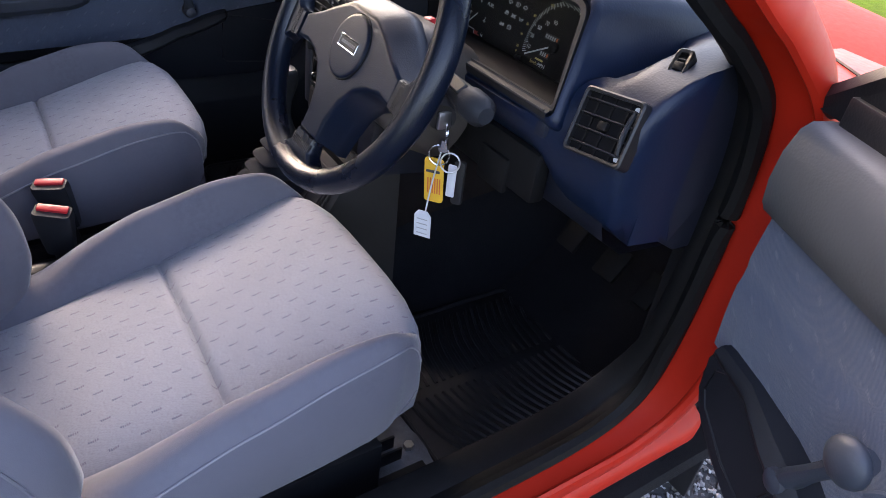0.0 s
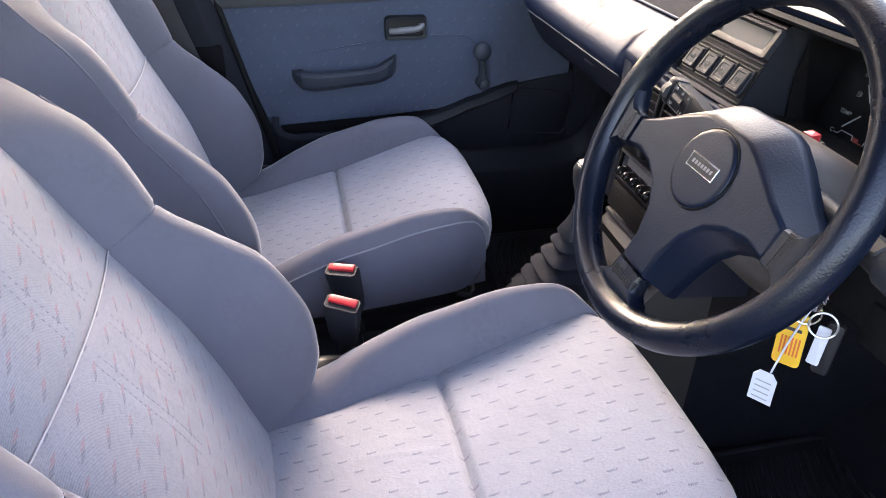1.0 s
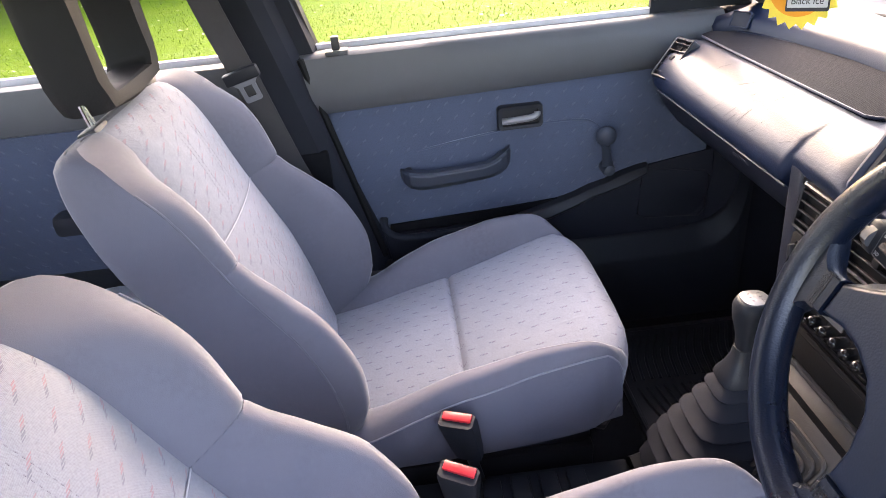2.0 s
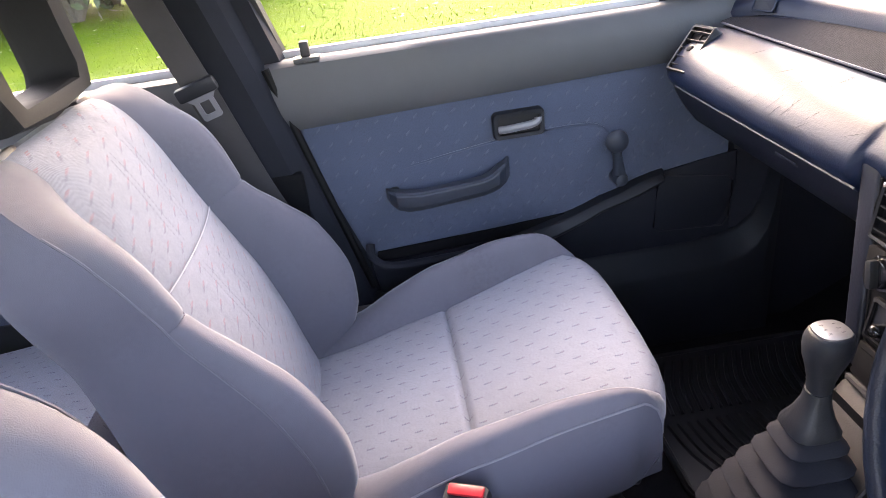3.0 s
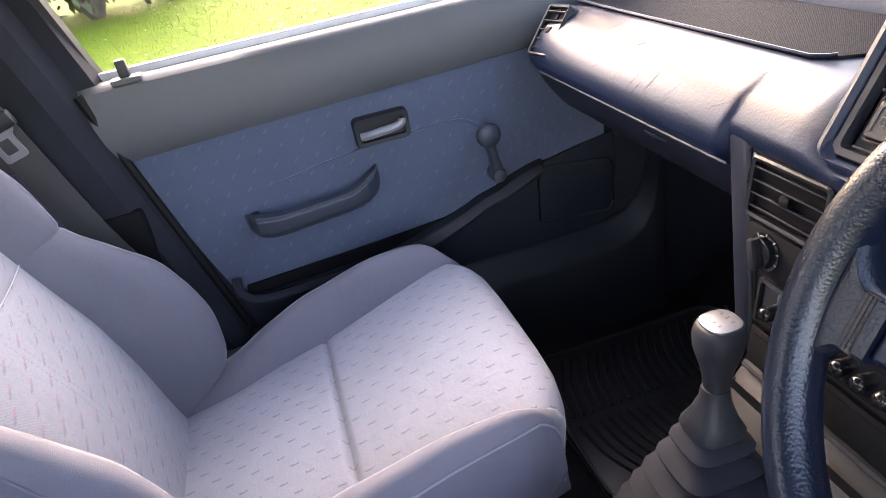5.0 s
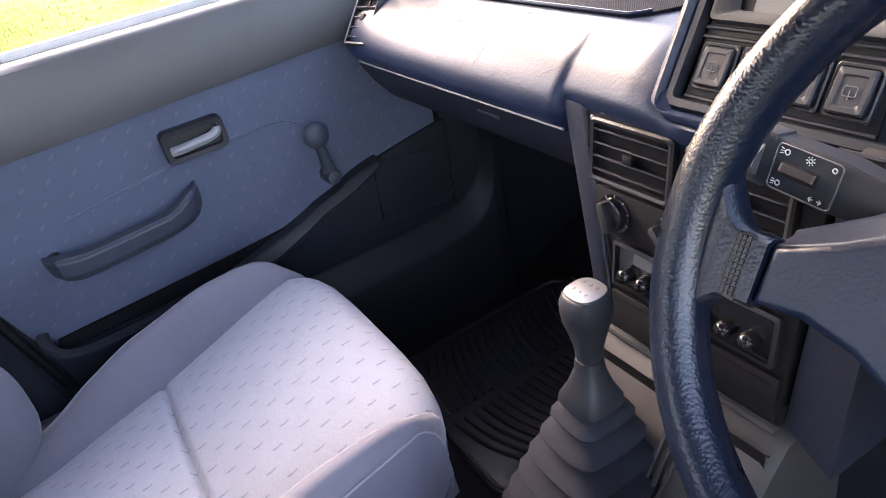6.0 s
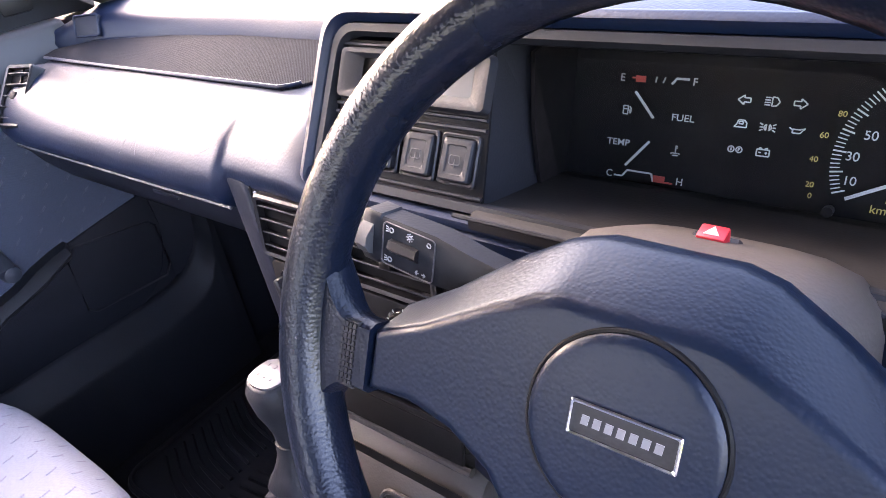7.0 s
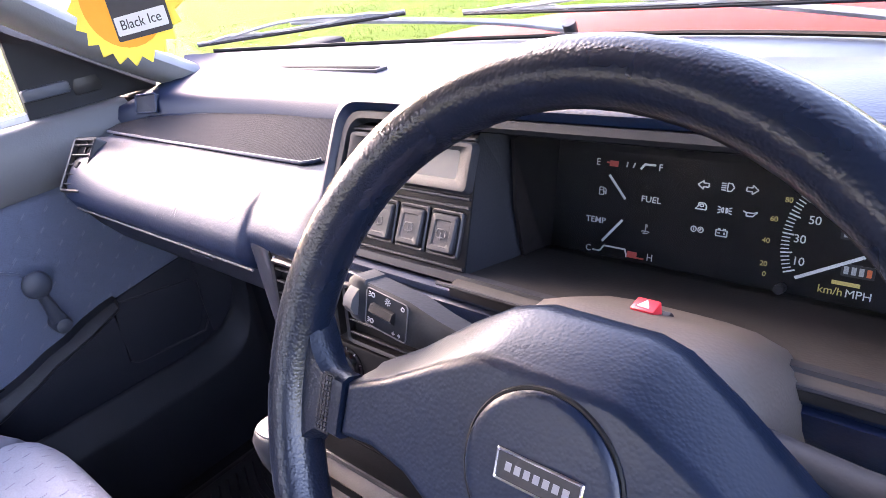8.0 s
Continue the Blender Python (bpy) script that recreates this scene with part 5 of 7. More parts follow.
# ---- floor mats ----
def mat_thing(x0, x1, y0, y1, label):
    root = thing("floor_mat", label, "floor mat", ((x0 + x1) / 2, (y0 + y1) / 2, FLOOR), group="rubber floor mats")
    part("sheet", prism_of(rounded(x0, x1, y0, y1, 0.04), 0.008, Matrix.Translation((0, 0, FLOOR + 0.010)), 0.002), M_RUBBER, root)
    bmr = bmesh.new()
    n = 21
    for side in (-1, 1):
        cx = (x0 + x1) / 2
        for i in range(n):
            y = y0 + 0.03 + (y1 - y0 - 0.06) * i / (n - 1)
            a, b = (cx + side * 0.012, cx + side * (x1 - x0) * 0.42)
            pts = [(a, y, FLOOR + 0.0105), ((a + b) / 2, y + 0.012, FLOOR + 0.0105), (b, y + 0.045, FLOOR + 0.0105)]
            tube(bmr, spline(pts, 4), 0.0042, 5)
    part("ribs", bmr, M_RUBBER, root, "raised rubber ribs")
    part("rim", tube_of([(p[0], p[1], FLOOR + 0.011) for p in rounded(x0 + 0.006, x1 - 0.006, y0 + 0.006, y1 - 0.006, 0.036)], 0.005, 6, True), M_RUBBER, root)


mat_thing(-0.59, -0.20, 0.02, 0.46, "black ribbed rubber mat on the passenger floor")
mat_thing(0.20, 0.60, 0.08, 0.50, "black ribbed rubber mat on the driver's floor")

# worn steel plate and runner beside the driver's seat
run = thing("seat_runner", "black seat slide rail bolted to a worn grey steel floor plate", "seat rail", (0.50, -0.02, FLOOR))
bm = bmesh.new()
loft(bm, [[Vector((x, y, FLOOR + 0.004 + z)) for x, z in ((0.425, 0.0), (0.430, 0.012), (0.470, 0.016), (0.485, 0.022), (0.520, 0.022), (0.535, 0.016), (0.585, 0.014), (0.590, 0.0))] for y in (-0.16, -0.05, 0.03, 0.070, 0.078)])
part("floor_plate", bm, M_FLOORSTEEL, run, "worn grey steel plate", sharp=30)
part("rail", boxes((0.486, 0.491, -0.36, 0.030, FLOOR + 0.018, FLOOR + 0.052, 0.001), (0.512, 0.517, -0.36, 0.030, FLOOR + 0.018, FLOOR + 0.052, 0.001), (0.486, 0.517, -0.36, 0.030, FLOOR + 0.016, FLOOR + 0.022, 0.001)), M_BLACK, run, "black channel rail")
part("bolt", tube_of([(0.502, 0.052, FLOOR + 0.022), (0.502, 0.052, FLOOR + 0.034)], [0.010, 0.009], 6), M_STEEL, run, "steel bolt head")

# pedals
for nm, x, w in (("clutch_pedal", 0.31, 0.05), ("brake_pedal", 0.42, 0.055), ("accelerator_pedal", 0.52, 0.04)):
    root = thing(nm, "black rubber-faced pedal in the driver's footwell", "pedal", (x, 0.5, 0.35), group="pedals")
    part("pad", box(bmesh.new(), -w / 2, w / 2, -0.035, 0.035, -0.006, 0.006, 0.003, 2, Matrix.Translation((x, 0.55, 0.36)) @ pose(0, 0, 0, 50)), M_SEAL, root)
    part("arm", tube_of(spline([(x, 0.56, 0.36), (x, 0.60, 0.44), (x, 0.62, 0.62)], 4), 0.007, 6), M_BLACK, root)


# ---- dashboard ----
DASH_A = [(0.24, 0.68), (0.175, 0.70), (0.132, 0.742), (0.120, 0.751), (0.115, 0.766), (0.121, 0.786), (0.140, 0.810), (0.168, 0.828), (0.195, 0.836), (0.210, 0.832), (0.334, 0.842), (0.339, 0.862), (0.352, 0.874), (0.43, 0.878), (0.70, 0.872), (0.74, 0.85)]
DASH_C = [(0.24, 0.68), (0.175, 0.70), (0.145, 0.742), (0.132, 0.755), (0.124, 0.770), (0.122, 0.784), (0.128, 0.786), (0.135, 0.782), (0.190, 0.768), (0.270, 0.765), (0.334, 0.842), (0.339, 0.862), (0.352, 0.874), (0.43, 0.878), (0.70, 0.872), (0.74, 0.85)]
DASH_B = [(0.24, 0.68), (0.175, 0.70), (0.145, 0.742), (0.130, 0.766), (0.1215, 0.781), (0.1245, 0.793), (0.140, 0.8115), (0.168, 0.829), (0.195, 0.836), (0.210, 0.832), (0.334, 0.842), (0.339, 0.862), (0.352, 0.874), (0.43, 0.878), (0.70, 0.872), (0.74, 0.85)]
DASH_R = [(0.26, 0.66), (0.19, 0.67), (0.156, 0.70), (0.146, 0.73), (0.142, 0.76), (0.146, 0.79), (0.158, 0.82), (0.178, 0.848), (0.200, 0.866), (0.225, 0.876), (0.27, 0.884), (0.30, 0.887), (0.385, 0.887), (0.43, 0.886), (0.70, 0.880), (0.74, 0.86)]


def blend(a, b, t):
    return [(p[0] + (q[0] - p[0]) * t, p[1] + (q[1] - p[1]) * t) for p, q in zip(a, b)]


def pull_back(a, dy, dz):
    return [(p[0] + dy * max(0, 1 - i / 11), p[1] - dz * (i / 8 if i < 8 else max(0, 1 - (i - 8) / 6))) for i, p in enumerate(a)]


def corner(a, yc):
    """The profile cut off upright at yc: the rounded corner in plan."""
    top = [q for q in a[7:] if q[0] >= yc]
    before = [q for q in a[7:] if q[0] < yc]
    zt = top[0][1] if not before else before[-1][1] + (top[0][1] - before[-1][1]) * (yc - before[-1][0]) / (top[0][0] - before[-1][0])
    out = []
    for i, (y, z) in enumerate(a):
        if y >= yc:
            out.append((y, z))
        else:
            out.append((yc, zt if i >= 7 else a[0][1] + (zt - 0.012 - a[0][1]) * i / 6.5))
    return out


stations = [(-0.668, pull_back(DASH_A, 0.10, 0.05)), (-0.655, pull_back(DASH_A, 0.075, 0.035)), (-0.635, pull_back(DASH_A, 0.04, 0.016)), (-0.61, pull_back(DASH_A, 0.010, 0.004)), (-0.58, pull_back(DASH_A, 0.002, 0.001)), (-0.55, DASH_A)]
stations += [(x, DASH_A) for x in np.linspace(-0.50, -0.125, 8)]
def over_stack(x, share):
    """The pad between the glovebox and the hood, turned slightly towards the passenger."""
    d = 0.005 * max(0.0, min(1.0, (-0.01 - x) / 0.09)) * min(1.0, share * 1.2)
    return (x, [(y + d, z) if i < 8 else (y, z) for i, (y, z) in enumerate(blend(DASH_A, DASH_B, share))])


stations += [over_stack(x, share) for x, share in ((-0.119, 0.06), (-0.1165, 0.25), (-0.114, 0.5), (-0.1115, 0.75), (-0.108, 0.94), (-0.104, 1.0), (-0.08, 1.0), (-0.06, 1.0), (-0.035, 1.0), (-0.01, 1.0))]
stations += [(0.012, blend(DASH_B, DASH_C, 0.5)), (0.025, DASH_C)]
stations += [(x, DASH_C) for x in np.linspace(0.05, 0.54, 8)]
stations += [(x, blend(DASH_C, DASH_R, low)[:8] + blend(DASH_C, DASH_R, up)[8:]) for x, low, up in ((0.565, 0.3, 0.15), (0.585, 0.8, 0.35), (0.600, 0.95, 0.55), (0.615, 1.0, 0.78), (0.628, 1.0, 0.94))]
stations += [(0.638, DASH_R), (0.65, DASH_R), (0.674, corner(DASH_R, 0.145)), (0.682, corner(DASH_R, 0.153)), (0.687, corner(DASH_R, 0.168)), (0.690, corner(DASH_R, 0.19)), (0.692, corner(DASH_R, 0.215)), (0.693, corner(DASH_R, 0.25))]
dash = thing("dashboard", "navy blue vinyl dashboard with vents and instrument hood", "dashboard", (0, 0.3, 0.8))
def riser(x, i):
    """How far the step behind the grille curves back towards the passenger's door."""
    return curve(x, [-0.67, -0.60, -0.45, -0.30], [0.085, 0.046, 0.014, 0.0]) if 10 <= i <= 12 and x < -0.3 else 0.0


rows = [[Vector((x, min(y, 0.67 - 0.24 * ((x - 0.02) / 0.66) ** 2 + (i - 14) * 0.02) if i > 12 else y - riser(x, i), z + (base_lift(x) * (0.35, 1.0, 1.0)[i - 13] if i > 12 else 0.0))) for i, (y, z) in enumerate(p)] for x, p in stations]
part("dash_pad", loft(bmesh.new(), rows), M_NAVY, dash, "navy blue grained vinyl", sharp=70)
# old scuffs pressed into the vinyl of the front face
rng = random.Random(11)


def face_pt(x, t):
    q = 4 + t * 4
    i = min(7, int(q))
    (ya, za), (yb, zb) = DASH_A[i], DASH_A[i + 1]
    return Vector((x, ya + (yb - ya) * (q - i) - 0.0002, za + (zb - za) * (q - i) + 0.0002))


for _ in range(20):
    x0, t0, lean, run = rng.gauss(-0.30, 0.10), rng.uniform(0.15, 0.75), rng.uniform(-0.006, 0.030), rng.uniform(0.06, 0.34)
    x0 = min(-0.15, max(-0.48, x0))
    part("scuff_mark", tube_of([face_pt(x0 + lean * k / 6, min(0.98, t0 + run * k / 6)) for k in range(7)], [0.00006] + [rng.uniform(0.00008, 0.00018)] * 5 + [0.00006], 5), M_NAVY, dash)
# end cap towards the driver's door
bm = bmesh.new()
bm.faces.new([bm.verts.new(q) for q in rows[-1]])
part("dash_end", bm, M_NAVYDARK, dash, "dark navy end panel")
part("side_panel", prism_of([(0.235, 0.72), (0.240, 0.665), (0.285, 0.638), (0.60, 0.62), (0.60, 0.80), (0.30, 0.84), (0.255, 0.80)], 0.03, Matrix(((0, 0, 1, 0.6905), (1, 0, 0, 0), (0, 1, 0, 0), (0, 0, 0, 1))), 0.004), M_NAVYDARK, dash, "dark navy side panel")
part("glovebox_trim", tube_of([(x, 0.1195, 0.7505) for x in np.linspace(-0.57, -0.105, 12)], 0.0016, 6), M_GREYTRIM, dash, "pale trim line")
part("glovebox", loft(bmesh.new(), [[Vector((x, y, z)) for y, z in ((0.134, 0.747), (0.142, 0.728), (0.158, 0.700), (0.185, 0.665), (0.22, 0.64), (0.30, 0.63))] for x in (-0.62, -0.5, -0.35, -0.2, -0.115)]), M_NAVYDARK, dash, "dark glovebox lid")
part("glovebox_catch", boxes((-0.30, -0.25, 0.1445, 0.156, 0.717, 0.722, 0.001)), M_NAVYDARK, dash)
# speaker grille in the top of the pad
gr = [(-0.59, 0.214), (-0.105, 0.213), (-0.090, 0.222), (-0.052, 0.262), (-0.030, 0.331), (-0.32, 0.330), (-0.45, 0.316), (-0.54, 0.296), (-0.60, 0.276), (-0.635, 0.244), (-0.625, 0.222)]
mg = basis((0, 0.210, 0.8335), (1, 0, 0), (0, 0.125, 0.010))
part("speaker_grille", prism_of([(a, b - 0.210) for a, b in gr], 0.004, mg @ Matrix.Translation((0, 0, 0.0018)), 0.001), M_GRILLE, dash, "perforated grey grille cloth")
part("grille_trim", tube_of([mg @ Vector((a, b - 0.210, 0.004)) for a, b in ((-0.60, 0.212), (-0.40, 0.210), (-0.104, 0.210), (-0.090, 0.218), (-0.085, 0.224))], 0.0022, 6), M_NAVY, dash)
# small blank and demister slot on the top
mtv = basis((-0.6045, 0.2860, 0.8605), (1, 0.42, 0), (-0.1, 0.36, 0.93))
plate = part("blanking_plate", prism_of(rounded(-0.021, 0.021, -0.015, 0.015, 0.003), 0.012, mtv, 0.001), M_NAVYDARK, dash, "dark blanking plate")
part("plate_rim", tube_of([mtv @ Vector((p[0], p[1], 0.0)) for p in rounded(-0.0205, 0.0205, -0.0145, 0.0145, 0.003)], 0.0018, 6, True), M_NAVY, plate, "raised navy rim")
part("demister_slot", boxes((-0.47, -0.20, 0.428, 0.450, 0.876, 0.8832, 0.001)), M_NAVYDARK, dash, "dark demister frame")
# Dark strip paints the shade down in the slot.
part("demister_slot", boxes((-0.462, -0.208, 0.433, 0.445, 0.876, 0.8842, 0.001)), M_RECESS_SHADE, dash, "dark strip for shade in the demister slot")


def vent(parent, m, w, h, slats=5, uprights=2, plastic=M_TRIM_DIM):
    """A face vent: frame, dark sheet for inner shade, slats, uprights and a thumb tab, in m's xy plane facing z."""
    o, i = rounded(-w / 2, w / 2, -h / 2, h / 2, 0.006), rounded(-w / 2 + 0.005, w / 2 - 0.005, -h / 2 + 0.005, h / 2 - 0.005, 0.003)
    fr = part("vent", loft(bmesh.new(), [[m @ Vector((p[0], p[1], z)) for p in L] for L, z in ((o, -0.012), (o, 0.007), (rounded(-w / 2 + 0.002, w / 2 - 0.002, -h / 2 + 0.002, h / 2 - 0.002, 0.005), 0.009), (i, 0.008), (i, -0.002))], True), M_BLACK, parent, "black vent frame")
    part("vent_shade", prism_of(i, 0.002, m @ Matrix.Translation((0, 0, 0.0012))), M_RECESS_SHADE, fr)
    for k in range(slats):
        y = -h / 2 + 0.005 + (h - 0.01) * (k + 0.5) / slats
        part("slat", box(bmesh.new(), -w / 2 + 0.005, w / 2 - 0.005, -0.0009, 0.0009, -0.0028, 0.0028, 0.0004, 1, m @ Matrix.Translation((0, y, 0.0048)) @ pose(0, 0, 0, -12)), M_TRIM, fr)
    for k in range(uprights):
        x = -w / 2 + w * (k + 1) / (uprights + 1)
        part("upright", box(bmesh.new(), x - 0.0012, x + 0.0012, -h / 2 + 0.005, h / 2 - 0.005, 0.001, 0.0035, 0, 1, m), plastic, fr)
    part("tab", box(bmesh.new(), -0.006, 0.006, -0.005, 0.005, 0.002, 0.010, 0.002, 2, m), plastic, fr)
    return fr


# passenger end vent, driver end vent
mv = basis((-0.570, 0.148, 0.806), (1, 0.12, 0.05), (0.0, 0.62, 0.75))
vent(dash, mv, 0.064, 0.086, 5, 1)
mv = basis((0.645, 0.148, 0.807), (1, 0.12, 0.10), (0, 0.40, 0.9))
dv = vent(dash, mv, 0.078, 0.074, 4, 3)
part("vent_wheel", tube_of([mv @ Vector((0.029, y, 0.004 + 0.006 * math.cos(y * 60))) for y in np.linspace(-0.025, 0.025, 7)], 0.003, 6), M_TRIM, dv)
for yy in (-0.027, 0.027):
    part("vent_dot", prism_of(rounded(0.027, 0.033, yy - 0.003, yy + 0.003, 0.0028), 0.001, mv @ Matrix.Translation((0, 0, 0.0052))), M_PRINT, dv, "white marker dot")
mv = basis((0.659, 0.2215, 0.8695), (1, 0.25, 0.1), (-0.1, 0.66, 0.70))
vent(dash, mv, 0.020, 0.044, 2, 1)

# instrument hood
FU, FV = Vector((1, 0, 0)), Vector((0, 0.47, 0.883)).normalized()
FN = FU.cross(FV)
FO = Vector((0, 0.139, 0.807))


def F(u, v, w=0.0):
    return FO + FU * u + FV * v + FN * w


def hood_loop(grow, n=6):
    """Rounded four-sided loop: upright at the centre, leaning inwards at the driver's end."""
    c = [(0.006 - grow, -0.014 - grow), (0.578 + grow, -0.014 - grow), (0.540 + grow, 0.115 + grow), (0.012 - grow, 0.115 + grow)]
    r = [0.010 + grow * 0.5, 0.010 + grow * 0.5, 0.022 + grow * 0.5, 0.022 + grow * 0.5]
    out = []
    for k in range(4):
        p, a, b = Vector(c[k]), Vector(c[k - 1]), Vector(c[(k + 1) % 4])
        da, db = (a - p).normalized(), (b - p).normalized()
        for i in range(n + 1):
            t = i / n
            q = p + da * r[k] * (1 - t) ** 2 + db * r[k] * t ** 2
            out.append((q.x, q.y))
    return out


def hood_back(q, back, grow, drop):
    p = F(q[0], q[1])
    top = max(0.0, min(1.0, (q[1] + 0.0) / 0.11))
    return Vector((p.x + (0.02 if q[0] > 0.3 else -0.02) * grow, p.y + back, p.z - drop * top - (0.022 if q[1] < 0 else 0.0)))


L0, L1, L2 = hood_loop(0.0), hood_loop(0.005), hood_loop(0.013)
lip_rows = [[F(a, b, -0.004) for a, b in L0], [F(a, b, 0.004) for a, b in L1], [F(a, b, 0.003) for a, b in hood_loop(0.0098)], [F(a, b, -0.006) for a, b in L2]]
part("hood_lip", loft(bmesh.new(), lip_rows, True), M_NAVY, dash, "navy rolled lip of the hood", sharp=60)
rows = [lip_rows[-1]]
rows += [[hood_back(q, 0.03, 0.2, 0.0) for q in L2], [hood_back(q, 0.10, 0.6, 0.003) for q in L2], [hood_back(q, 0.22, 1.2, 0.02) for q in L2], [hood_back(q, 0.34, 2.0, 0.06) for q in L2]]
part("instrument_hood", loft(bmesh.new(), rows, True), M_NAVY, dash, "navy blue grained vinyl hood", sharp=60)
bez = part("bezel", loft(bmesh.new(), [[F(a, b, -0.006) for a, b in L0], [F(a, b, 0.000) for a, b in hood_loop(-0.002)], [F(a, b, 0.000) for a, b in hood_loop(-0.008)], [F(a, b, -0.010) for a, b in hood_loop(-0.010)]], True), M_TRIM, dash, "charcoal plastic bezel", sharp=50)
# left module: clock and switches
MF = Matrix(((1, FV.x, FN.x, FO.x), (0, FV.y, FN.y, FO.y), (0, FV.z, FN.z, FO.z), (0, 0, 0, 1)))
part("module_plate", prism_of([(0.020, -0.006), (0.173, -0.006), (0.163, 0.102), (0.024, 0.102)], 0.013, MF @ Matrix.Translation((0, 0, -0.007)), 0.002), M_TRIM_DIM, bez)
for v in (-0.002, 0.045, 0.052, 0.098):
    part("trim_line", tube_of([MF @ Vector((0.022, v, -0.006)), MF @ Vector((0.172 - v * 0.09, v, -0.006))], 0.0016, 6), M_TRIM, bez)
clock = part("clock_frame", loft(bmesh.new(), [[MF @ Vector((p[0], p[1], z)) for p in L] for L, z in ((rounded(0.024, 0.168, 0.055, 0.096, 0.005), -0.006), (rounded(0.026, 0.166, 0.057, 0.094, 0.004), 0.001), (rounded(0.030, 0.162, 0.060, 0.091, 0.004), 0.001), (rounded(0.046, 0.150, 0.066, 0.088, 0.003), -0.0045))], True), M_TRIM, dash, "charcoal clock surround")
part("clock_lens", prism_of(rounded(0.058, 0.151, 0.0655, 0.0885, 0.002), 0.003, MF @ Matrix.Translation((0, 0, -0.0040))), M_CLOCK, clock, "pale grey blank clock display")
for k in range(4):
    x = 0.026 + k * 0.0355
    sw = part("rocker_switch", loft(bmesh.new(), [[MF @ Vector((p[0], p[1], z)) for p in rounded(x + g, x + 0.033 - g, 0.004 + g, 0.041 - g, 0.003)] for g, z in ((0, -0.008), (0, -0.004), (0.001, -0.003), (0.0025, -0.0035))], True), M_BLACK, dash, "charcoal rocker switch")
    part("key", loft(bmesh.new(), [[MF @ Vector((p[0], p[1], z + (0.024 - p[1]) * 0.07)) for p in rounded(x + 0.0035 + g, x + 0.0295 - g, 0.0075 + g, 0.0375 - g, 0.002)] for g, z in ((0, -0.006), (0, -0.001), (0.0012, 0.0004), (0.0045, 0.0004), (0.0052, -0.0004), (0.0060, -0.0004))], True, True), M_TRIM, sw, "charcoal rocker")
    part("key_mark", tube_of([MF @ Vector((p[0], p[1], 0.0006)) for p in rounded(x + 0.0120, x + 0.0210, 0.0190, 0.0255, 0.0015)], 0.0004, 5, True), M_FAINT, sw, "faint printed window symbol")
    part("key_mark", tube_of([MF @ Vector((x + 0.0165, 0.0170, 0.0006)), MF @ Vector((x + 0.0165, 0.0230, 0.0006))], 0.0004, 5), M_FAINT, sw, "faint printed symbol stroke")
# instrument recess
GV = Vector((0, 0.30, 0.954))
GO = Vector((0.0, 0.2525, 0.779))
MG = Matrix(((1, 0, 0, 0), (0, GV.y, -GV.z, GO.y), (0, GV.z, GV.y, GO.z), (0, 0, 0, 1)))
front = [(0.174, -0.010), (0.574, -0.010), (0.538, 0.104), (0.164, 0.104)]
back = [(0.178, -0.010), (0.560, -0.010), (0.560, 0.104), (0.178, 0.104)]
bm = loft(bmesh.new(), [[F(a, b, -0.008) for a, b in front], [MG @ Vector((a, b, 0.0)) for a, b in back]], True)
part("instrument_recess", bm, M_TRIM, dash, "charcoal recess walls", smooth=False)
part("recess_mask", prism_of([(0.213, 0.768), (0.262, 0.768), (0.290, 0.890), (0.216, 0.884), (0.209, 0.83)], 0.003, Matrix(((0, 0, 1, 0.1795), (1, 0, 0, 0), (0, 1, 0, 0), (0, 0, 0, 1)))), M_DIAL, dash, "black inner wall of the recess")
part("dial_face", prism_of([(0.170, -0.012), (0.562, -0.012), (0.556, 0.100), (0.170, 0.104)], 0.004, MG @ Matrix.Translation((0, 0, -0.001))), M_DIAL, dash, "black instrument face")
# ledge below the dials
part("ledge", loft(bmesh.new(), [[Vector((x, y, z)) for x in (0.173, 0.3, 0.45, 0.575)] for y, z in ((0.268, 0.772), (0.252, 0.776), (0.20, 0.786), (0.15, 0.797), (0.130, 0.800), (0.124, 0.797), (0.124, 0.790))]), M_LEDGE_SHADED, dash, "brown-grey plastic ledge, darkened for shade under the hood")
part("ledge_line", tube_of([(x, 0.125, 0.798) for x in (0.16, 0.3, 0.57)], 0.0018, 6), M_TRIM, dash)
part("under_strip", boxes((0.155, 0.575, 0.128, 0.18, 0.762, 0.786, 0.006)), M_NAVYDARK, dash, "navy strip")

# driver's knee panel with pocket and switch
knee = part("knee_panel", loft(bmesh.new(), [[Vector((x, y, z)) for y, z in ((0.16, 0.765), (0.158, 0.74), (0.165, 0.70), (0.18, 0.66), (0.22, 0.63), (0.32, 0.62))] for x in np.linspace(0.155, 0.66, 8)]), M_NAVYDARK, dash, "dark plastic knee panel")
# Near-black blocks stand in for the shaded recess in the knee panel.
part("stowage_pocket", boxes((0.385, 0.565, 0.140, 0.165, 0.665, 0.735, 0.006)), M_SEAL, knee, "near-black block for the shaded stowage pocket")
part("choke_plate", boxes((0.455, 0.515, 0.135, 0.145, 0.655, 0.705, 0.004)), M_SEAL, knee)

# ---- centre stack ----
stack = thing("centre_stack", "charcoal centre stack with vents, heater knobs and cubby", "centre console", (0.03, 0.12, 0.6))
SV = Vector((0, 0.12, 1)).normalized()
SO = Vector((0, 0.109, 0.595))
MS = Matrix(((1, 0, 0, SO.x), (0, SV.y, -SV.z, SO.y), (0, SV.z, SV.y, SO.z), (0, 0, 0, 1)))
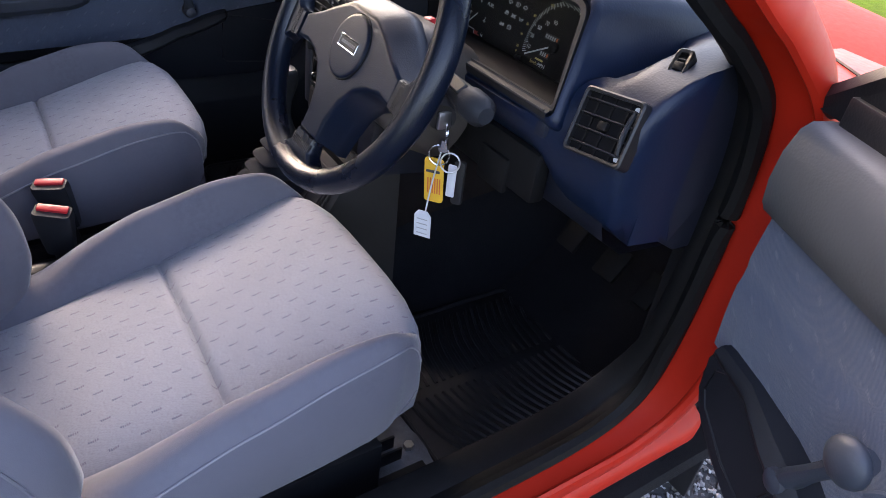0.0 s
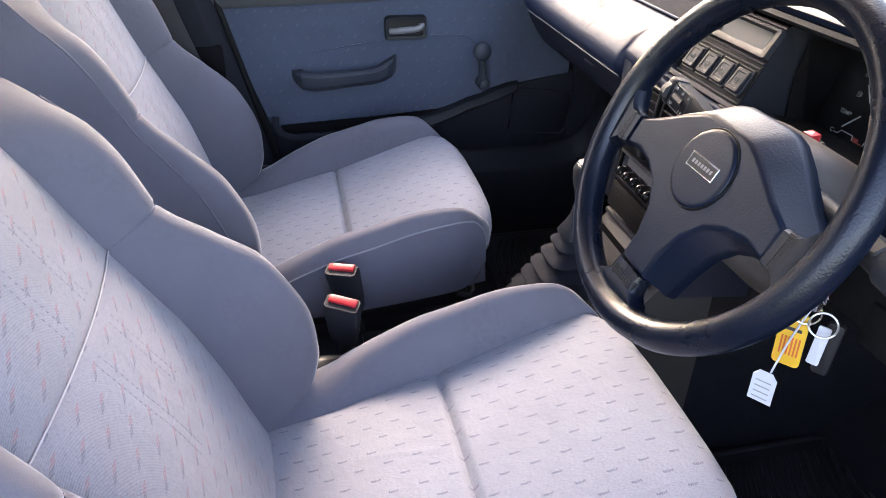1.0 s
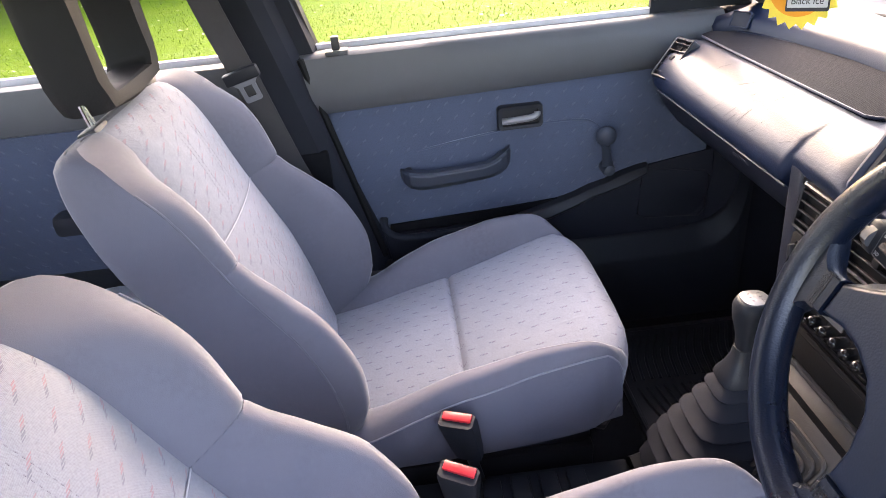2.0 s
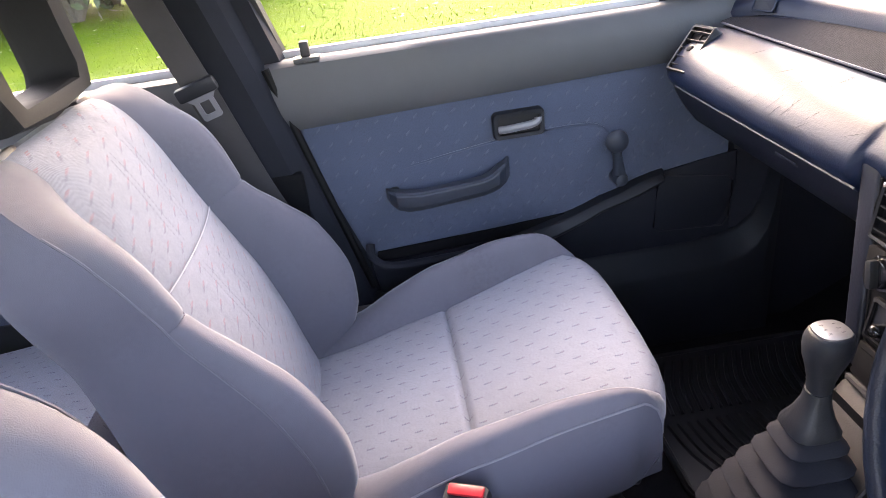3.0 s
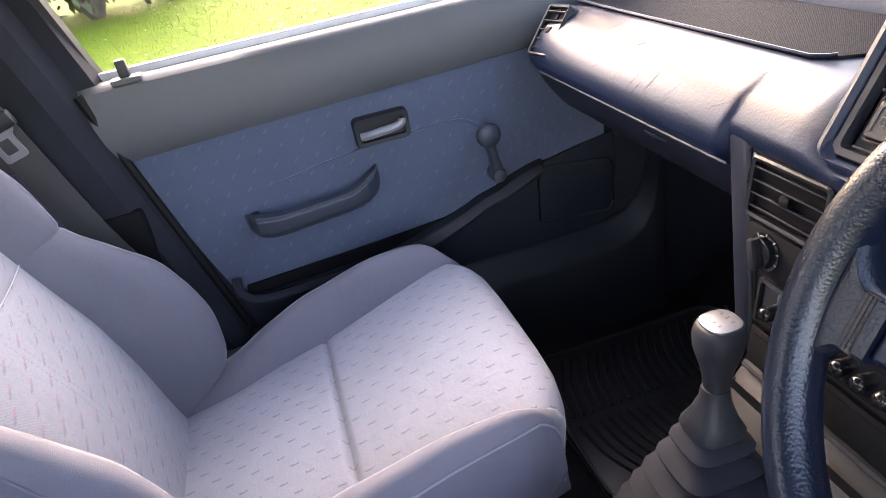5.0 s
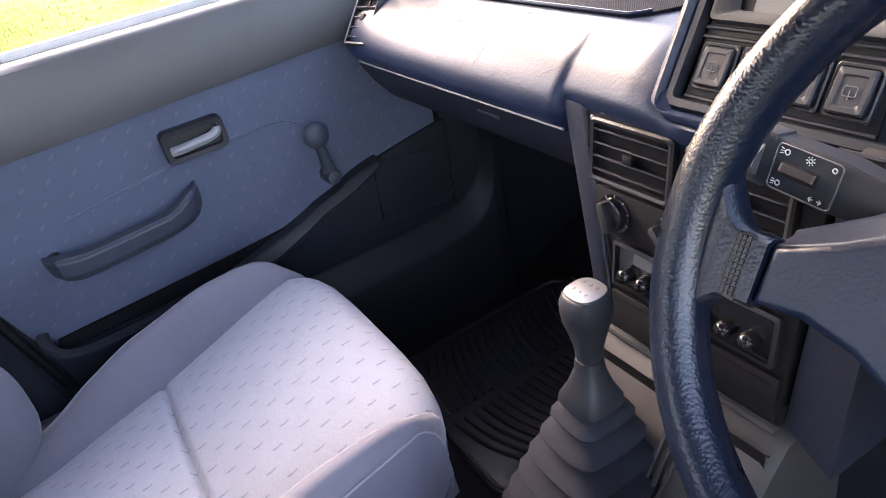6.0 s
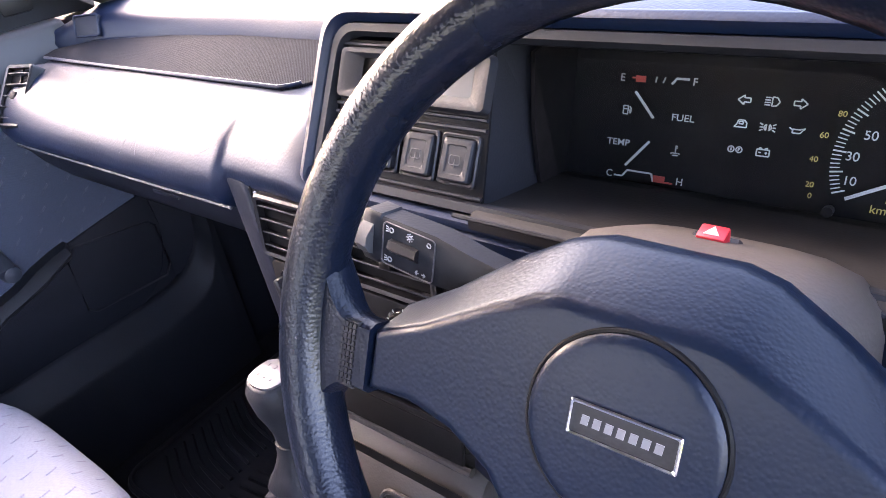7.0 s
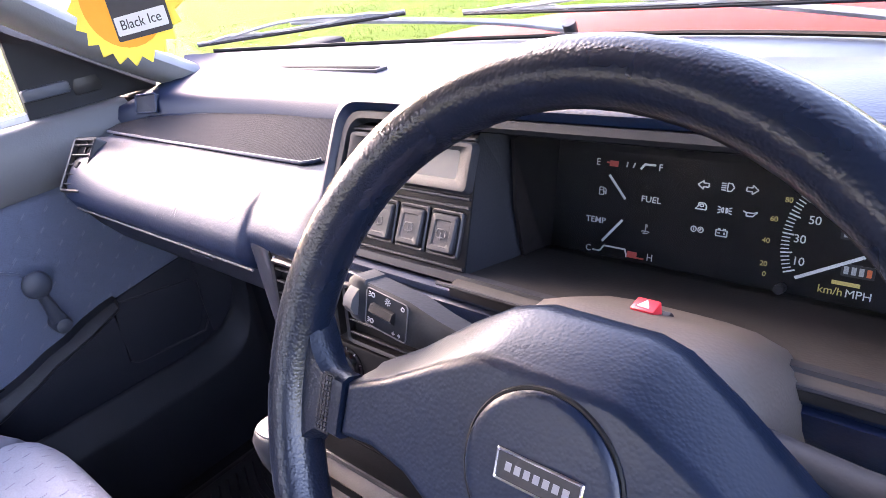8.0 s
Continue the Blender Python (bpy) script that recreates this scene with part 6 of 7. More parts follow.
part("body", prism_of([(-0.030, -0.03), (0.150, -0.03), (0.158, 0.176), (0.150, 0.186), (-0.076, 0.186), (-0.084, 0.178)], 0.16, MS, 0.004), M_TRIM_DIM, stack, "charcoal plastic body")
part("side_cheek", prism_of([(-0.058, -0.035), (-0.032, -0.035), (-0.084, 0.19), (-0.116, 0.19)], 0.16, MS @ Matrix.Translation((0, 0, 0.004)), 0.008, 3), M_NAVYDARK, stack, "navy vinyl edge")
part("side_cheek", prism_of([(0.154, -0.045), (0.20, -0.07), (0.20, 0.10), (0.160, 0.178)], 0.12, MS @ Matrix.Translation((0, 0, -0.004)), 0.004), M_NAVYDARK, stack, "dark navy edge")
part("panel_edge", tube_of([MS @ Vector((a, b, 0.001)) for a, b in ((-0.033, 0.0), (-0.060, 0.10), (-0.080, 0.178), (-0.075, 0.183), (0.148, 0.183))], 0.0014, 6), M_TRIM_DIM, stack)
vent(stack, MS @ Matrix.Translation((-0.019, 0.147, 0.0008)), 0.098, 0.062, 4, 0)
vent(stack, MS @ Matrix.Translation((0.090, 0.147, 0.0008)), 0.098, 0.062, 4, 0)
for x, yy in ((-0.0735, 0.1735), (-0.0685, 0.1215)):
    part("vent_dot", prism_of(rounded(x - 0.0022, x + 0.0022, yy - 0.0022, yy + 0.0022, 0.002), 0.001, MS @ Matrix.Translation((0, 0, 0.001))), M_PRINT, stack, "white marker dot")
part("wheel_slot", prism_of([(-0.0735, 0.130), (-0.0695, 0.130), (-0.0735, 0.166), (-0.0775, 0.166)], 0.001, MS @ Matrix.Translation((0, 0, 0.0008))), M_RECESS_SHADE, stack)
part("vent_wheel", tube_of([MS @ Vector((-0.0755 + 0.0007 * k, 0.164 - 0.0053 * k, 0.004 * math.sin(k / 6 * 3.14))) for k in range(7)], 0.0016, 6), M_TRIM_DIM, stack)
part("heater_panel", prism_of([(-0.066, 0.106), (-0.0625, 0.070), (-0.058, 0.064), (0.140, 0.064), (0.144, 0.070), (0.146, 0.106), (0.140, 0.110), (-0.060, 0.110)], 0.006, MS @ Matrix.Translation((0, 0, 0.004)), 0.002), M_TRIM_DIM, stack, "charcoal heater control plate")
for k, x in enumerate((-0.036, 0.032, 0.100)):
    kb = part("heater_knob", loft(bmesh.new(), [[MS @ Vector((x + r * math.cos(a), 0.087 + r * math.sin(a), z)) for a in np.linspace(0, 6.283, 25)[:-1]] for r, z in ((0.0195, 0.003), (0.0195, 0.0055), (0.0165, 0.0060), (0.0150, 0.012), (0.013, 0.013))], True, True), M_GLOSS, stack, "round black heater knob")
    part("pointer", box(bmesh.new(), -0.0045, 0.0045, -0.0155, 0.0155, 0.010, 0.0225, 0.003, 2, MS @ Matrix.Translation((x, 0.087, 0)) @ pose(0, 0, 0, 0, 0, 20 + 25 * k)), M_BLACK, kb)
    for j in range(7):
        a = radians(200 - 37 * j)
        part("scale_mark", prism_of(rounded(-0.0006, 0.0006, -0.0015, 0.0015, 0.0004), 0.0005, MS @ Matrix.Translation((x + 0.0182 * math.cos(a), 0.087 + 0.0182 * math.sin(a), 0.0062)) @ pose(0, 0, 0, 0, 0, math.degrees(a) - 90)), M_PRINTDIM, kb)
o_, i_ = rounded(-0.036, 0.142, 0.010, 0.060, 0.003), rounded(-0.032, 0.138, 0.014, 0.056, 0.002)
radio = part("radio", loft(bmesh.new(), [[MS @ Vector((p[0], p[1], z)) for p in L] for L, z in ((o_, -0.002), (o_, 0.005), (i_, 0.006), (i_, 0.0015))], True), M_BLACK, stack, "black radio frame")
part("radio_face", prism_of(i_, 0.002, MS @ Matrix.Translation((0, 0, 0.0025))), M_GLOSS, radio, "glossy black radio face")
part("radio_display", prism_of(rounded(-0.010, 0.075, 0.042, 0.054, 0.002), 0.001, MS @ Matrix.Translation((0, 0, 0.0040))), M_GREYTRIM, radio, "grey display window")
for k in range(7):
    x = -0.016 + 0.0225 * k
    part("radio_knob", loft(bmesh.new(), [[MS @ Vector((x + r * math.cos(a), 0.028 + r * math.sin(a), z)) for a in np.linspace(0, 6.283, 15)[:-1]] for r, z in ((0.0075, 0.002), (0.0080, 0.008), (0.0072, 0.012), (0.0050, 0.0145), (0.002, 0.0155))], True, True), M_GLOSS, radio, "glossy black knob")
part("cubby_lip", boxes((-0.036, 0.150, -0.040, 0.004, 0.0, 0.005, 0.003), m=MS), M_TRIM_DIM, stack, "charcoal blank panel")
part("panel_groove", boxes((-0.030, 0.144, -0.004, -0.0025, 0.0046, 0.0055), m=MS), M_RECESS_SHADE, stack)
part("cubby", loft(bmesh.new(), [[Vector((x, y, z)) for x in (-0.055, 0.15)] for y, z in ((0.112, 0.575), (0.16, 0.568), (0.17, 0.52), (0.10, 0.512), (0.095, 0.520), (0.095, 0.50))]), M_TRIM_DIM, stack, "open cubby shelf")

# lower console with grooved tray, running down to the gear lever
lower = thing("lower_console", "brown-grey grooved console tray behind the gear lever", "console", (0.03, 0.1, 0.4))
bm = loft(bmesh.new(), [[Vector((x, y, z)) for x, z in ((-0.075, FLOOR + 0.03), (-0.060, h - 0.010), (-0.050, h), (0.145, h), (0.158, h - 0.010), (0.172, FLOOR + 0.03))] for y, h in ((0.20, 0.55), (0.115, 0.53), (0.09, 0.50), (0.03, 0.40), (0.0, 0.365), (-0.09, 0.335))])
part("shell", bm, M_CONSOLE, lower, "brown-grey plastic shell")
ms = basis((0.100, 0.050, 0.4385), (1, 0, 0), (0, 0.06, 0.098))
for k, (hw, hh) in enumerate(((0.044, 0.062), (0.034, 0.050), (0.024, 0.038))):
    part("groove_rib", tube_of([ms @ Vector((p[0], p[1], 0.001)) for p in rounded(-hw, hw, -hh, hh, 0.014)], 0.0030, 6, True), M_CONSOLE, lower)
part("shelf_edge", tube_of([(-0.05, 0.112, 0.535), (0.148, 0.112, 0.535)], 0.005, 8), M_CONSOLE, lower)

# ---- gear lever ----
gear = thing("gear_lever", "charcoal gear lever with silver shift plate and ribbed boot", "gear lever", (0.0, 0.02, 0.34))


def squircle(c, r, n=20, p=3.2, sx=1.0, sy=1.0):
    out = []
    for k in range(n):
        a = 2 * math.pi * k / n
        ca, sa = math.cos(a), math.sin(a)
        q = (abs(ca) ** p + abs(sa) ** p) ** (-1 / p)
        out.append(Vector((c[0] + r * sx * q * ca, c[1] + r * sy * q * sa, c[2])))
    return out


kn = [((0.002, 0.036, 0.552), 0.0125), ((0.002, 0.037, 0.572), 0.0118), ((0.001, 0.038, 0.588), 0.0132), ((0.0005, 0.0385, 0.602), 0.0165), ((0.0, 0.039, 0.615), 0.0205), ((0.0, 0.040, 0.628), 0.0228), ((0.0, 0.040, 0.638), 0.0228), ((0.0, 0.041, 0.646), 0.0205), ((0.0, 0.041, 0.648), 0.0185)]
part("knob", loft(bmesh.new(), [squircle(c, r, 20, 2.6) for c, r in kn], True, True), M_TRIM, gear, "charcoal plastic knob", sharp=60)
plate = part("shift_plate", loft(bmesh.new(), [squircle((0, 0.041, z), r, 20, 2.8) for z, r in ((0.646, 0.018), (0.650, 0.0175), (0.651, 0.014))], True, True), M_PLATE, gear, "silver shift pattern plate")
for tx, ty, s in ((-0.008, 0.007, "1"), (0.0, 0.007, "3"), (0.008, 0.007, "5"), (-0.008, -0.007, "2"), (0.0, -0.007, "4"), (0.008, -0.007, "R")):
    lettering("shift_mark", s, 0.006, Matrix.Translation((tx, 0.041 + ty, 0.6513)), M_INK, plate)
part("sleeve", loft(bmesh.new(), [squircle(c, r, 20, q) for c, r, q in (((0.002, 0.036, 0.574), 0.0130, 2.4), ((0.003, 0.035, 0.560), 0.0145, 2.6), ((0.004, 0.033, 0.544), 0.0195, 3.2), ((0.004, 0.032, 0.527), 0.0275, 4), ((0.004, 0.032, 0.523), 0.0270, 4), ((0.004, 0.032, 0.520), 0.020, 4))], True, True), M_TRIM, gear, "charcoal rubber sleeve")
bt = [((0.004, 0.032, 0.528), 0.018)]
for k, rw in enumerate((0.036, 0.046, 0.057, 0.067, 0.077, 0.086)):
    zz, c = 0.507 - 0.0235 * k, (0.004 + 0.002 * k, 0.032 - 0.004 * k)
    bt += [((*c, zz + 0.011), rw * 0.56), ((*c, zz + 0.0015), rw * 0.98), ((*c, zz), rw), ((*c, zz - 0.002), rw * 0.985), ((*c, zz - 0.0055), rw * 0.55)]
bt += [((0.014, 0.010, 0.350), 0.092)]
part("boot", loft(bmesh.new(), [squircle(c, r, 28, 4.5, 0.92, 1.0) for c, r in bt], True, True), M_DOORLOW, gear, "charcoal ribbed rubber boot", sharp=35)

# ---- steering column and wheel ----
TW = radians(26)
WC = Vector((0.334, 0.0, 0.8085))
WV, WN = Vector((0, math.sin(TW), math.cos(TW))), Vector((0, -math.cos(TW), math.sin(TW)))
MW = Matrix(((1, WV.x, WN.x, WC.x), (0, WV.y, WN.y, WC.y), (0, WV.z, WN.z, WC.z), (0, 0, 0, 1)))
col = thing("steering_column", "brown-grey plastic steering column shroud with stalks", "steering column", (0.337, 0.1, 0.78))
rows = []
for d, hw, top, bot in ((-0.036, 0.050, 0.044, -0.06), (-0.046, 0.066, 0.057, -0.07), (-0.085, 0.080, 0.068, -0.085), (-0.14, 0.082, 0.066, -0.10), (-0.17, 0.078, 0.054, -0.10)):
    ring = []
    for k in range(36):
        g = 2 * math.pi * k / 36
        ca, sa = math.cos(g), math.sin(g)
        e = 5.0 if sa > 0 else 3.0
        q = (abs(ca) ** e + abs(sa) ** e) ** (-1 / e)
        ring.append(MW @ Vector((0.003 + hw * q * ca, (top if sa > 0 else -bot) * q * sa - 0.006 * abs(q * ca) ** 3 * (sa > 0), d)))
    rows.append(ring)
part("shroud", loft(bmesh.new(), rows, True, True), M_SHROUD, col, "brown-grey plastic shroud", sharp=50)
part("shroud_split", tube_of([MW @ Vector((-0.002, 0.0605, d)) for d in (-0.038, -0.06, -0.10)], 0.0012, 5), M_BLACK, col)
mh = basis((0.337, 0.112, 0.830), (1, 0, 0), (0, 1, 0.1))
hz = part("hazard_switch", box(bmesh.new(), -0.0072, 0.0072, -0.0058, 0.0058, -0.010, 0.0045, 0.0015, 2, mh), M_BUCKLERED, col, "red hazard switch")
part("hazard_triangle", prism_of([(-0.0038, -0.0034), (0.0038, -0.0034), (0, 0.0034)], 0.0006, mh @ Matrix.Translation((0, 0, 0.0050))), M_PRINT, hz, "white triangle")
part("hazard_base", box(bmesh.new(), -0.0125, 0.0125, -0.009, 0.009, -0.010, -0.0035, 0.0015, 1, mh), M_TRIM, col)
# lamp stalk towards the centre, wiper stalk towards the door
ml = basis((0.176, 0.063, 0.814), (1, -0.05, -0.10), (0, 0.25, 1))
st = part("lamp_stalk", loft(bmesh.new(), [[ml @ Vector((x, h * a, d * b)) for a, b in ((-1, -1), (1, -1), (1, 0.8), (0.8, 1), (-0.8, 1), (-1, 0.8))] for x, h, d in ((-0.036, 0.012, 0.008), (-0.030, 0.0165, 0.010), (-0.018, 0.0165, 0.010), (-0.017, 0.015, 0.0095), (0.024, 0.0155, 0.0095), (0.05, 0.012, 0.009), (0.10, 0.009, 0.009))], True, True), M_TRIM, col, "charcoal lamp stalk")
part("thumb_wheel", tube_of([ml @ Vector((x, 0, 0.009)) for x in np.linspace(-0.008, 0.014, 12)], [0.0045, 0.005] * 6, 6), M_BLACK, st, "ribbed thumb wheel")


def stalk_ring(a, b, r):
    part("stalk_mark", tube_of([ml @ Vector((a + r * math.cos(g * math.pi / 5), b + r * math.sin(g * math.pi / 5), 0.0102)) for g in range(10)], 0.00045, 5, True), M_PRINTDIM, st, "white printed ring")


def stalk_line(x0, y0, x1, y1):
    part("stalk_mark", tube_of([ml @ Vector((x0, y0, 0.0102)), ml @ Vector((x1, y1, 0.0102))], 0.0004, 5), M_PRINTDIM, st, "white printed stroke")


stalk_ring(0.0215, 0.0095, 0.0013)
stalk_ring(0.0070, 0.0095, 0.0011)
for g in range(8):
    ca, sa = math.cos(g * math.pi / 4), math.sin(g * math.pi / 4)
    stalk_line(0.0070 + 0.0019 * ca, 0.0095 + 0.0019 * sa, 0.0070 + 0.0027 * ca, 0.0095 + 0.0027 * sa)
for b in (0.0095, -0.0095):
    stalk_ring(-0.0075, b, 0.0015)
    for k in (-0.0012, 0.0, 0.0012):
        stalk_line(-0.0098, b + k, -0.0118, b + k * 1.4)
for s in (-1, 1):
    stalk_line(0.0168 + s * 0.0012, -0.0105, 0.0168 + s * 0.0036, -0.0105)
    stalk_line(0.0168 + s * 0.0024, -0.0092, 0.0168 + s * 0.0038, -0.0105)
    stalk_line(0.0168 + s * 0.0024, -0.0118, 0.0168 + s * 0.0038, -0.0105)
part("stalk_border", tube_of([ml @ Vector((p[0], p[1], 0.0100)) for p in rounded(-0.014, 0.026, -0.0135, 0.0135, 0.003)], 0.0005, 5, True), M_FAINT, st, "pale printed border")
part("stalk_collar", tube_of([ml @ Vector((-0.031, 0, 0)), ml @ Vector((-0.022, 0, 0))], 0.0175, 12, flat=0.7), M_GREYTRIM, st)
mr = basis((0.475, 0.060, 0.800), (1, -0.10, -0.05), (0, 0.1, 1))
st = part("wiper_stalk", tube_of([mr @ Vector((x, 0, 0)) for x in (-0.07, -0.02, 0.02, 0.045, 0.047, 0.075, 0.085)], [0.010, 0.011, 0.014, 0.015, 0.018, 0.018, 0.010], 14), M_TRIM, col, "charcoal wiper stalk")
part("stalk_panel", box(bmesh.new(), -0.01, 0.04, -0.008, 0.008, 0.010, 0.016, 0.002, 1, mr @ pose(0, 0, 0, -50)), M_BLACK, st)
part("ignition_lock", tube_of([(0.420, 0.085, 0.745), (0.446, 0.075, 0.742)], 0.018, 14), M_BLACK, col, "black ignition lock")

wheel = thing("steering_wheel", "navy grained three-spoke steering wheel", "steering wheel", WC)
RIM, RT = 0.1815, 0.0182
rows = []
for k in range(72):
    a = 2 * math.pi * k / 72
    c = Vector((RIM * math.cos(a), RIM * math.sin(a), 0))
    rad = c.normalized()
    th = [2 * math.pi * j / 14 for j in range(14)]
    rows.append([MW @ (c + rad * RT * math.cos(t) * 0.92 + Vector((0, 0, RT * math.sin(t)))) for t in th])
rows.append(rows[0])
bm = loft(bmesh.new(), rows, True)
part("rim", bm, M_LEATHER, wheel, "navy grained vinyl rim")
bo = [(-0.137, 0.000), (-0.105, 0.018), (-0.070, 0.043), (-0.045, 0.058), (-0.030, 0.062), (0.030, 0.062), (0.045, 0.058), (0.070, 0.043), (0.105, 0.018), (0.137, 0.000), (0.137, -0.040), (0.105, -0.0405), (0.080, -0.045), (0.058, -0.056), (0.042, -0.075), (0.032, -0.105), (0.027, -0.138), (-0.027, -0.138), (-0.032, -0.105), (-0.042, -0.075), (-0.058, -0.056), (-0.080, -0.045), (-0.105, -0.0405), (-0.137, -0.040)]


def inset(pts, d):
    out = []
    for i, p in enumerate(pts):
        a, b = Vector(pts[i - 1]), Vector(pts[(i + 1) % len(pts)])
        t = (b - a).normalized()
        out.append((p[0] + t.y * d, p[1] - t.x * d))
    return out


def front_of(pts, d, drop):
    return [(p[0], p[1] * drop if p[1] > 0 else p[1]) for p in inset(pts, d)]


rows = [[MW @ Vector((a, b, z)) for a, b in L] for L, z in ((inset(bo, -0.004), -0.050), (inset(bo, -0.004), -0.036), (inset(bo, -0.002), -0.031), (front_of(bo, 0.000, 0.985), -0.027), (front_of(bo, 0.0065, 0.80), -0.0015), (front_of(bo, 0.0078, 0.775), 0.0012), (front_of(bo, 0.0095, 0.757), 0.0026), (front_of(bo, 0.0115, 0.745), 0.0033), (front_of(bo, 0.0125, 0.740), 0.0034), (front_of(bo, 0.0135, 0.735), 0.0034))]
part("boss", loft(bmesh.new(), rows, True, True), M_BOSS, wheel, "navy grained padded boss", sharp=50)
# spokes running into the rim and ribbed pads
for (u0, v0), (u1, v1), hw in (((-0.132, -0.020), (-0.178, -0.020), 0.0195), ((0.132, -0.020), (0.178, -0.020), 0.0195), ((0, -0.133), (0, -0.180), 0.026)):
    d = (Vector((u1, v1)) - Vector((u0, v0))).normalized()
    s = Vector((-d.y, d.x))
    rows = []
    for t, wd, th in ((0.0, 1.0, 0.009), (0.30, 1.0, 0.010), (0.42, 1.12, 0.0105), (0.52, 1.36, 0.011), (0.62, 1.72, 0.0115), (0.72, 2.2, 0.011), (0.82, 2.75, 0.010), (0.95, 3.3, 0.007)):
        c = Vector((u0, v0)).lerp(Vector((u1, v1)), t)
        rows.append([MW @ Vector((c.x + s.x * hw * wd * a, c.y + s.y * hw * wd * a, b * th - 0.004)) for a, b in ((-1, -0.6), (-0.85, -1.2), (0.85, -1.2), (1, -0.6), (1, 0.5), (0.85, 1), (-0.85, 1), (-1, 0.5))])
    part("spoke", loft(bmesh.new(), rows, True, True), M_LEATHER, wheel, "navy vinyl spoke")
    bm = bmesh.new()
    mm = MW @ Matrix(((d.x, s.x, 0, u0 + d.x * 0.008), (d.y, s.y, 0, v0 + d.y * 0.008), (0, 0, 1, 0), (0, 0, 0, 1)))
    box(bm, -0.001, 0.0118, -hw * 0.96, hw * 0.96, -0.004, 0.0054, 0.0004, 1, mm)
    pad = part("grip_pad", bm, M_BLACK, wheel, "black studded spoke pad")
    stud = bmesh.new()
    for k in range(4):
        for j in range(11):
            v = -hw * 0.9 + j * hw * 1.8 / 11
            box(stud, 0.0004 + 0.0027 * k, 0.0022 + 0.0027 * k, v, v + 0.0022, 0.004, 0.0066, 0, 1, mm)
    ob = part("studs", stud, M_BLACK, pad, smooth=False)
    tagged(ob, kind="stuff")
# centre disc with badge
cx, cy = 0.006, -0.006
rows = [[MW @ Vector((cx + r * math.cos(a), cy + r * math.sin(a), z)) for a in np.linspace(0, 6.2832, 49)[:-1]] for r, z in ((0.0415, 0.001), (0.0415, 0.0055), (0.0402, 0.0068), (0.038, 0.0073), (0.036, 0.0074), (0.001, 0.0076))]
part("centre_disc", loft(bmesh.new(), rows, True), M_BOSS, wheel, "navy round horn cap")
part("disc_groove", tube_of([MW @ Vector((cx + 0.0425 * math.cos(a), cy + 0.0425 * math.sin(a), 0.0036)) for a in np.linspace(0, 6.2832, 49)[:-1]], 0.0013, 6, True), M_SEAL, wheel)
MB = MW @ Matrix.Translation((cx + 0.002, cy + 0.002, 0.0074))
bd = part("badge", loft(bmesh.new(), [[MB @ Vector((p[0], p[1], z)) for p in rounded(-0.0235 + g, 0.0235 - g, -0.0080 + g, 0.0080 - g, 0.001)] for g, z in ((0, 0), (0, 0.0015), (0.0006, 0.002), (0.0015, 0.0018), (0.0016, 0.0008))], True), M_CHROME, wheel, "silver-framed black badge")
part("badge_plate", prism_of(rounded(-0.022, 0.022, -0.0066, 0.0066, 0.0005), 0.001, MB @ Matrix.Translation((0, 0, 0.001))), M_BLACK, bd)
for k in range(7):
    part("badge_bar", prism_of([(-0.0178 + 0.0052 * k, -0.0021), (-0.0146 + 0.0052 * k, -0.0021), (-0.0142 + 0.0052 * k, 0.0021), (-0.0174 + 0.0052 * k, 0.0021)], 0.0004, MB @ Matrix.Translation((0, 0, 0.0014))), M_DULLSILVER, bd)

# keys
keys = thing("key_ring", "car keys with yellow and white tags hanging from the ignition", "keys", (0.446, 0.085, 0.735))
part("ignition_key", boxes((0.445, 0.452, 0.066, 0.086, 0.728, 0.752, 0.003)), M_STEEL, keys, "steel key")


def ring_of(c, r, t, ax):
    ax = Vector(ax).normalized()
    u = ax.orthogonal().normalized()
    w = ax.cross(u)
    return tube_of([Vector(c) + u * r * math.cos(a) + w * r * math.sin(a) for a in np.linspace(0, 6.2832, 25)[:-1]], t, 6, True)


part("split_ring", ring_of((0.449, 0.083, 0.722), 0.015, 0.0014, (0.6, 0.8, 0.1)), M_CHROME, keys, "chrome split ring")
part("swivel_clip", tube_of([(0.444, 0.084, 0.710), (0.442, 0.085, 0.694)], [0.005, 0.007], 8), M_CHROME, keys, "chrome swivel clip")
part("split_ring", ring_of((0.435, 0.085, 0.683), 0.014, 0.0012, (0.7, -0.7, 0.1)), M_CHROME, keys, "chrome split ring")
part("split_ring", ring_of((0.455, 0.090, 0.680), 0.013, 0.0012, (0.7, -0.7, 0.3)), M_STEEL, keys, "steel split ring")
mk = basis((0.428, 0.086, 0.640), (0.80, 0.58, 0.08), (0.05, 0.0, 1))
tg = part("yellow_tag", prism_of(rounded(-0.014, 0.014, -0.034, 0.034, 0.005), 0.0025, mk, 0.0008), M_YELLOW, keys, "yellow plastic tag with dark print")
for k in range(6):
    part("tag_bar", prism_of(rounded(-0.009 + 0.0035 * k, -0.0072 + 0.0035 * k, -0.02, 0.004, 0.0004), 0.0003, mk @ Matrix.Translation((0, 0, 0.0004))), M_ORANGEINK, tg)
part("tag_bar", prism_of(rounded(-0.011, 0.009, 0.012, 0.016, 0.001), 0.0003, mk @ Matrix.Translation((0, 0, 0.0004))), M_INK, tg)
mk2 = basis((0.452, 0.098, 0.648), (0.80, 0.58, 0.0), (0.1, 0.0, 1))
part("card_tag", prism_of(rounded(-0.006, 0.006, -0.024, 0.026, 0.002), 0.002, mk2, 0.0006), M_WHITE, keys, "pale printed card tag")
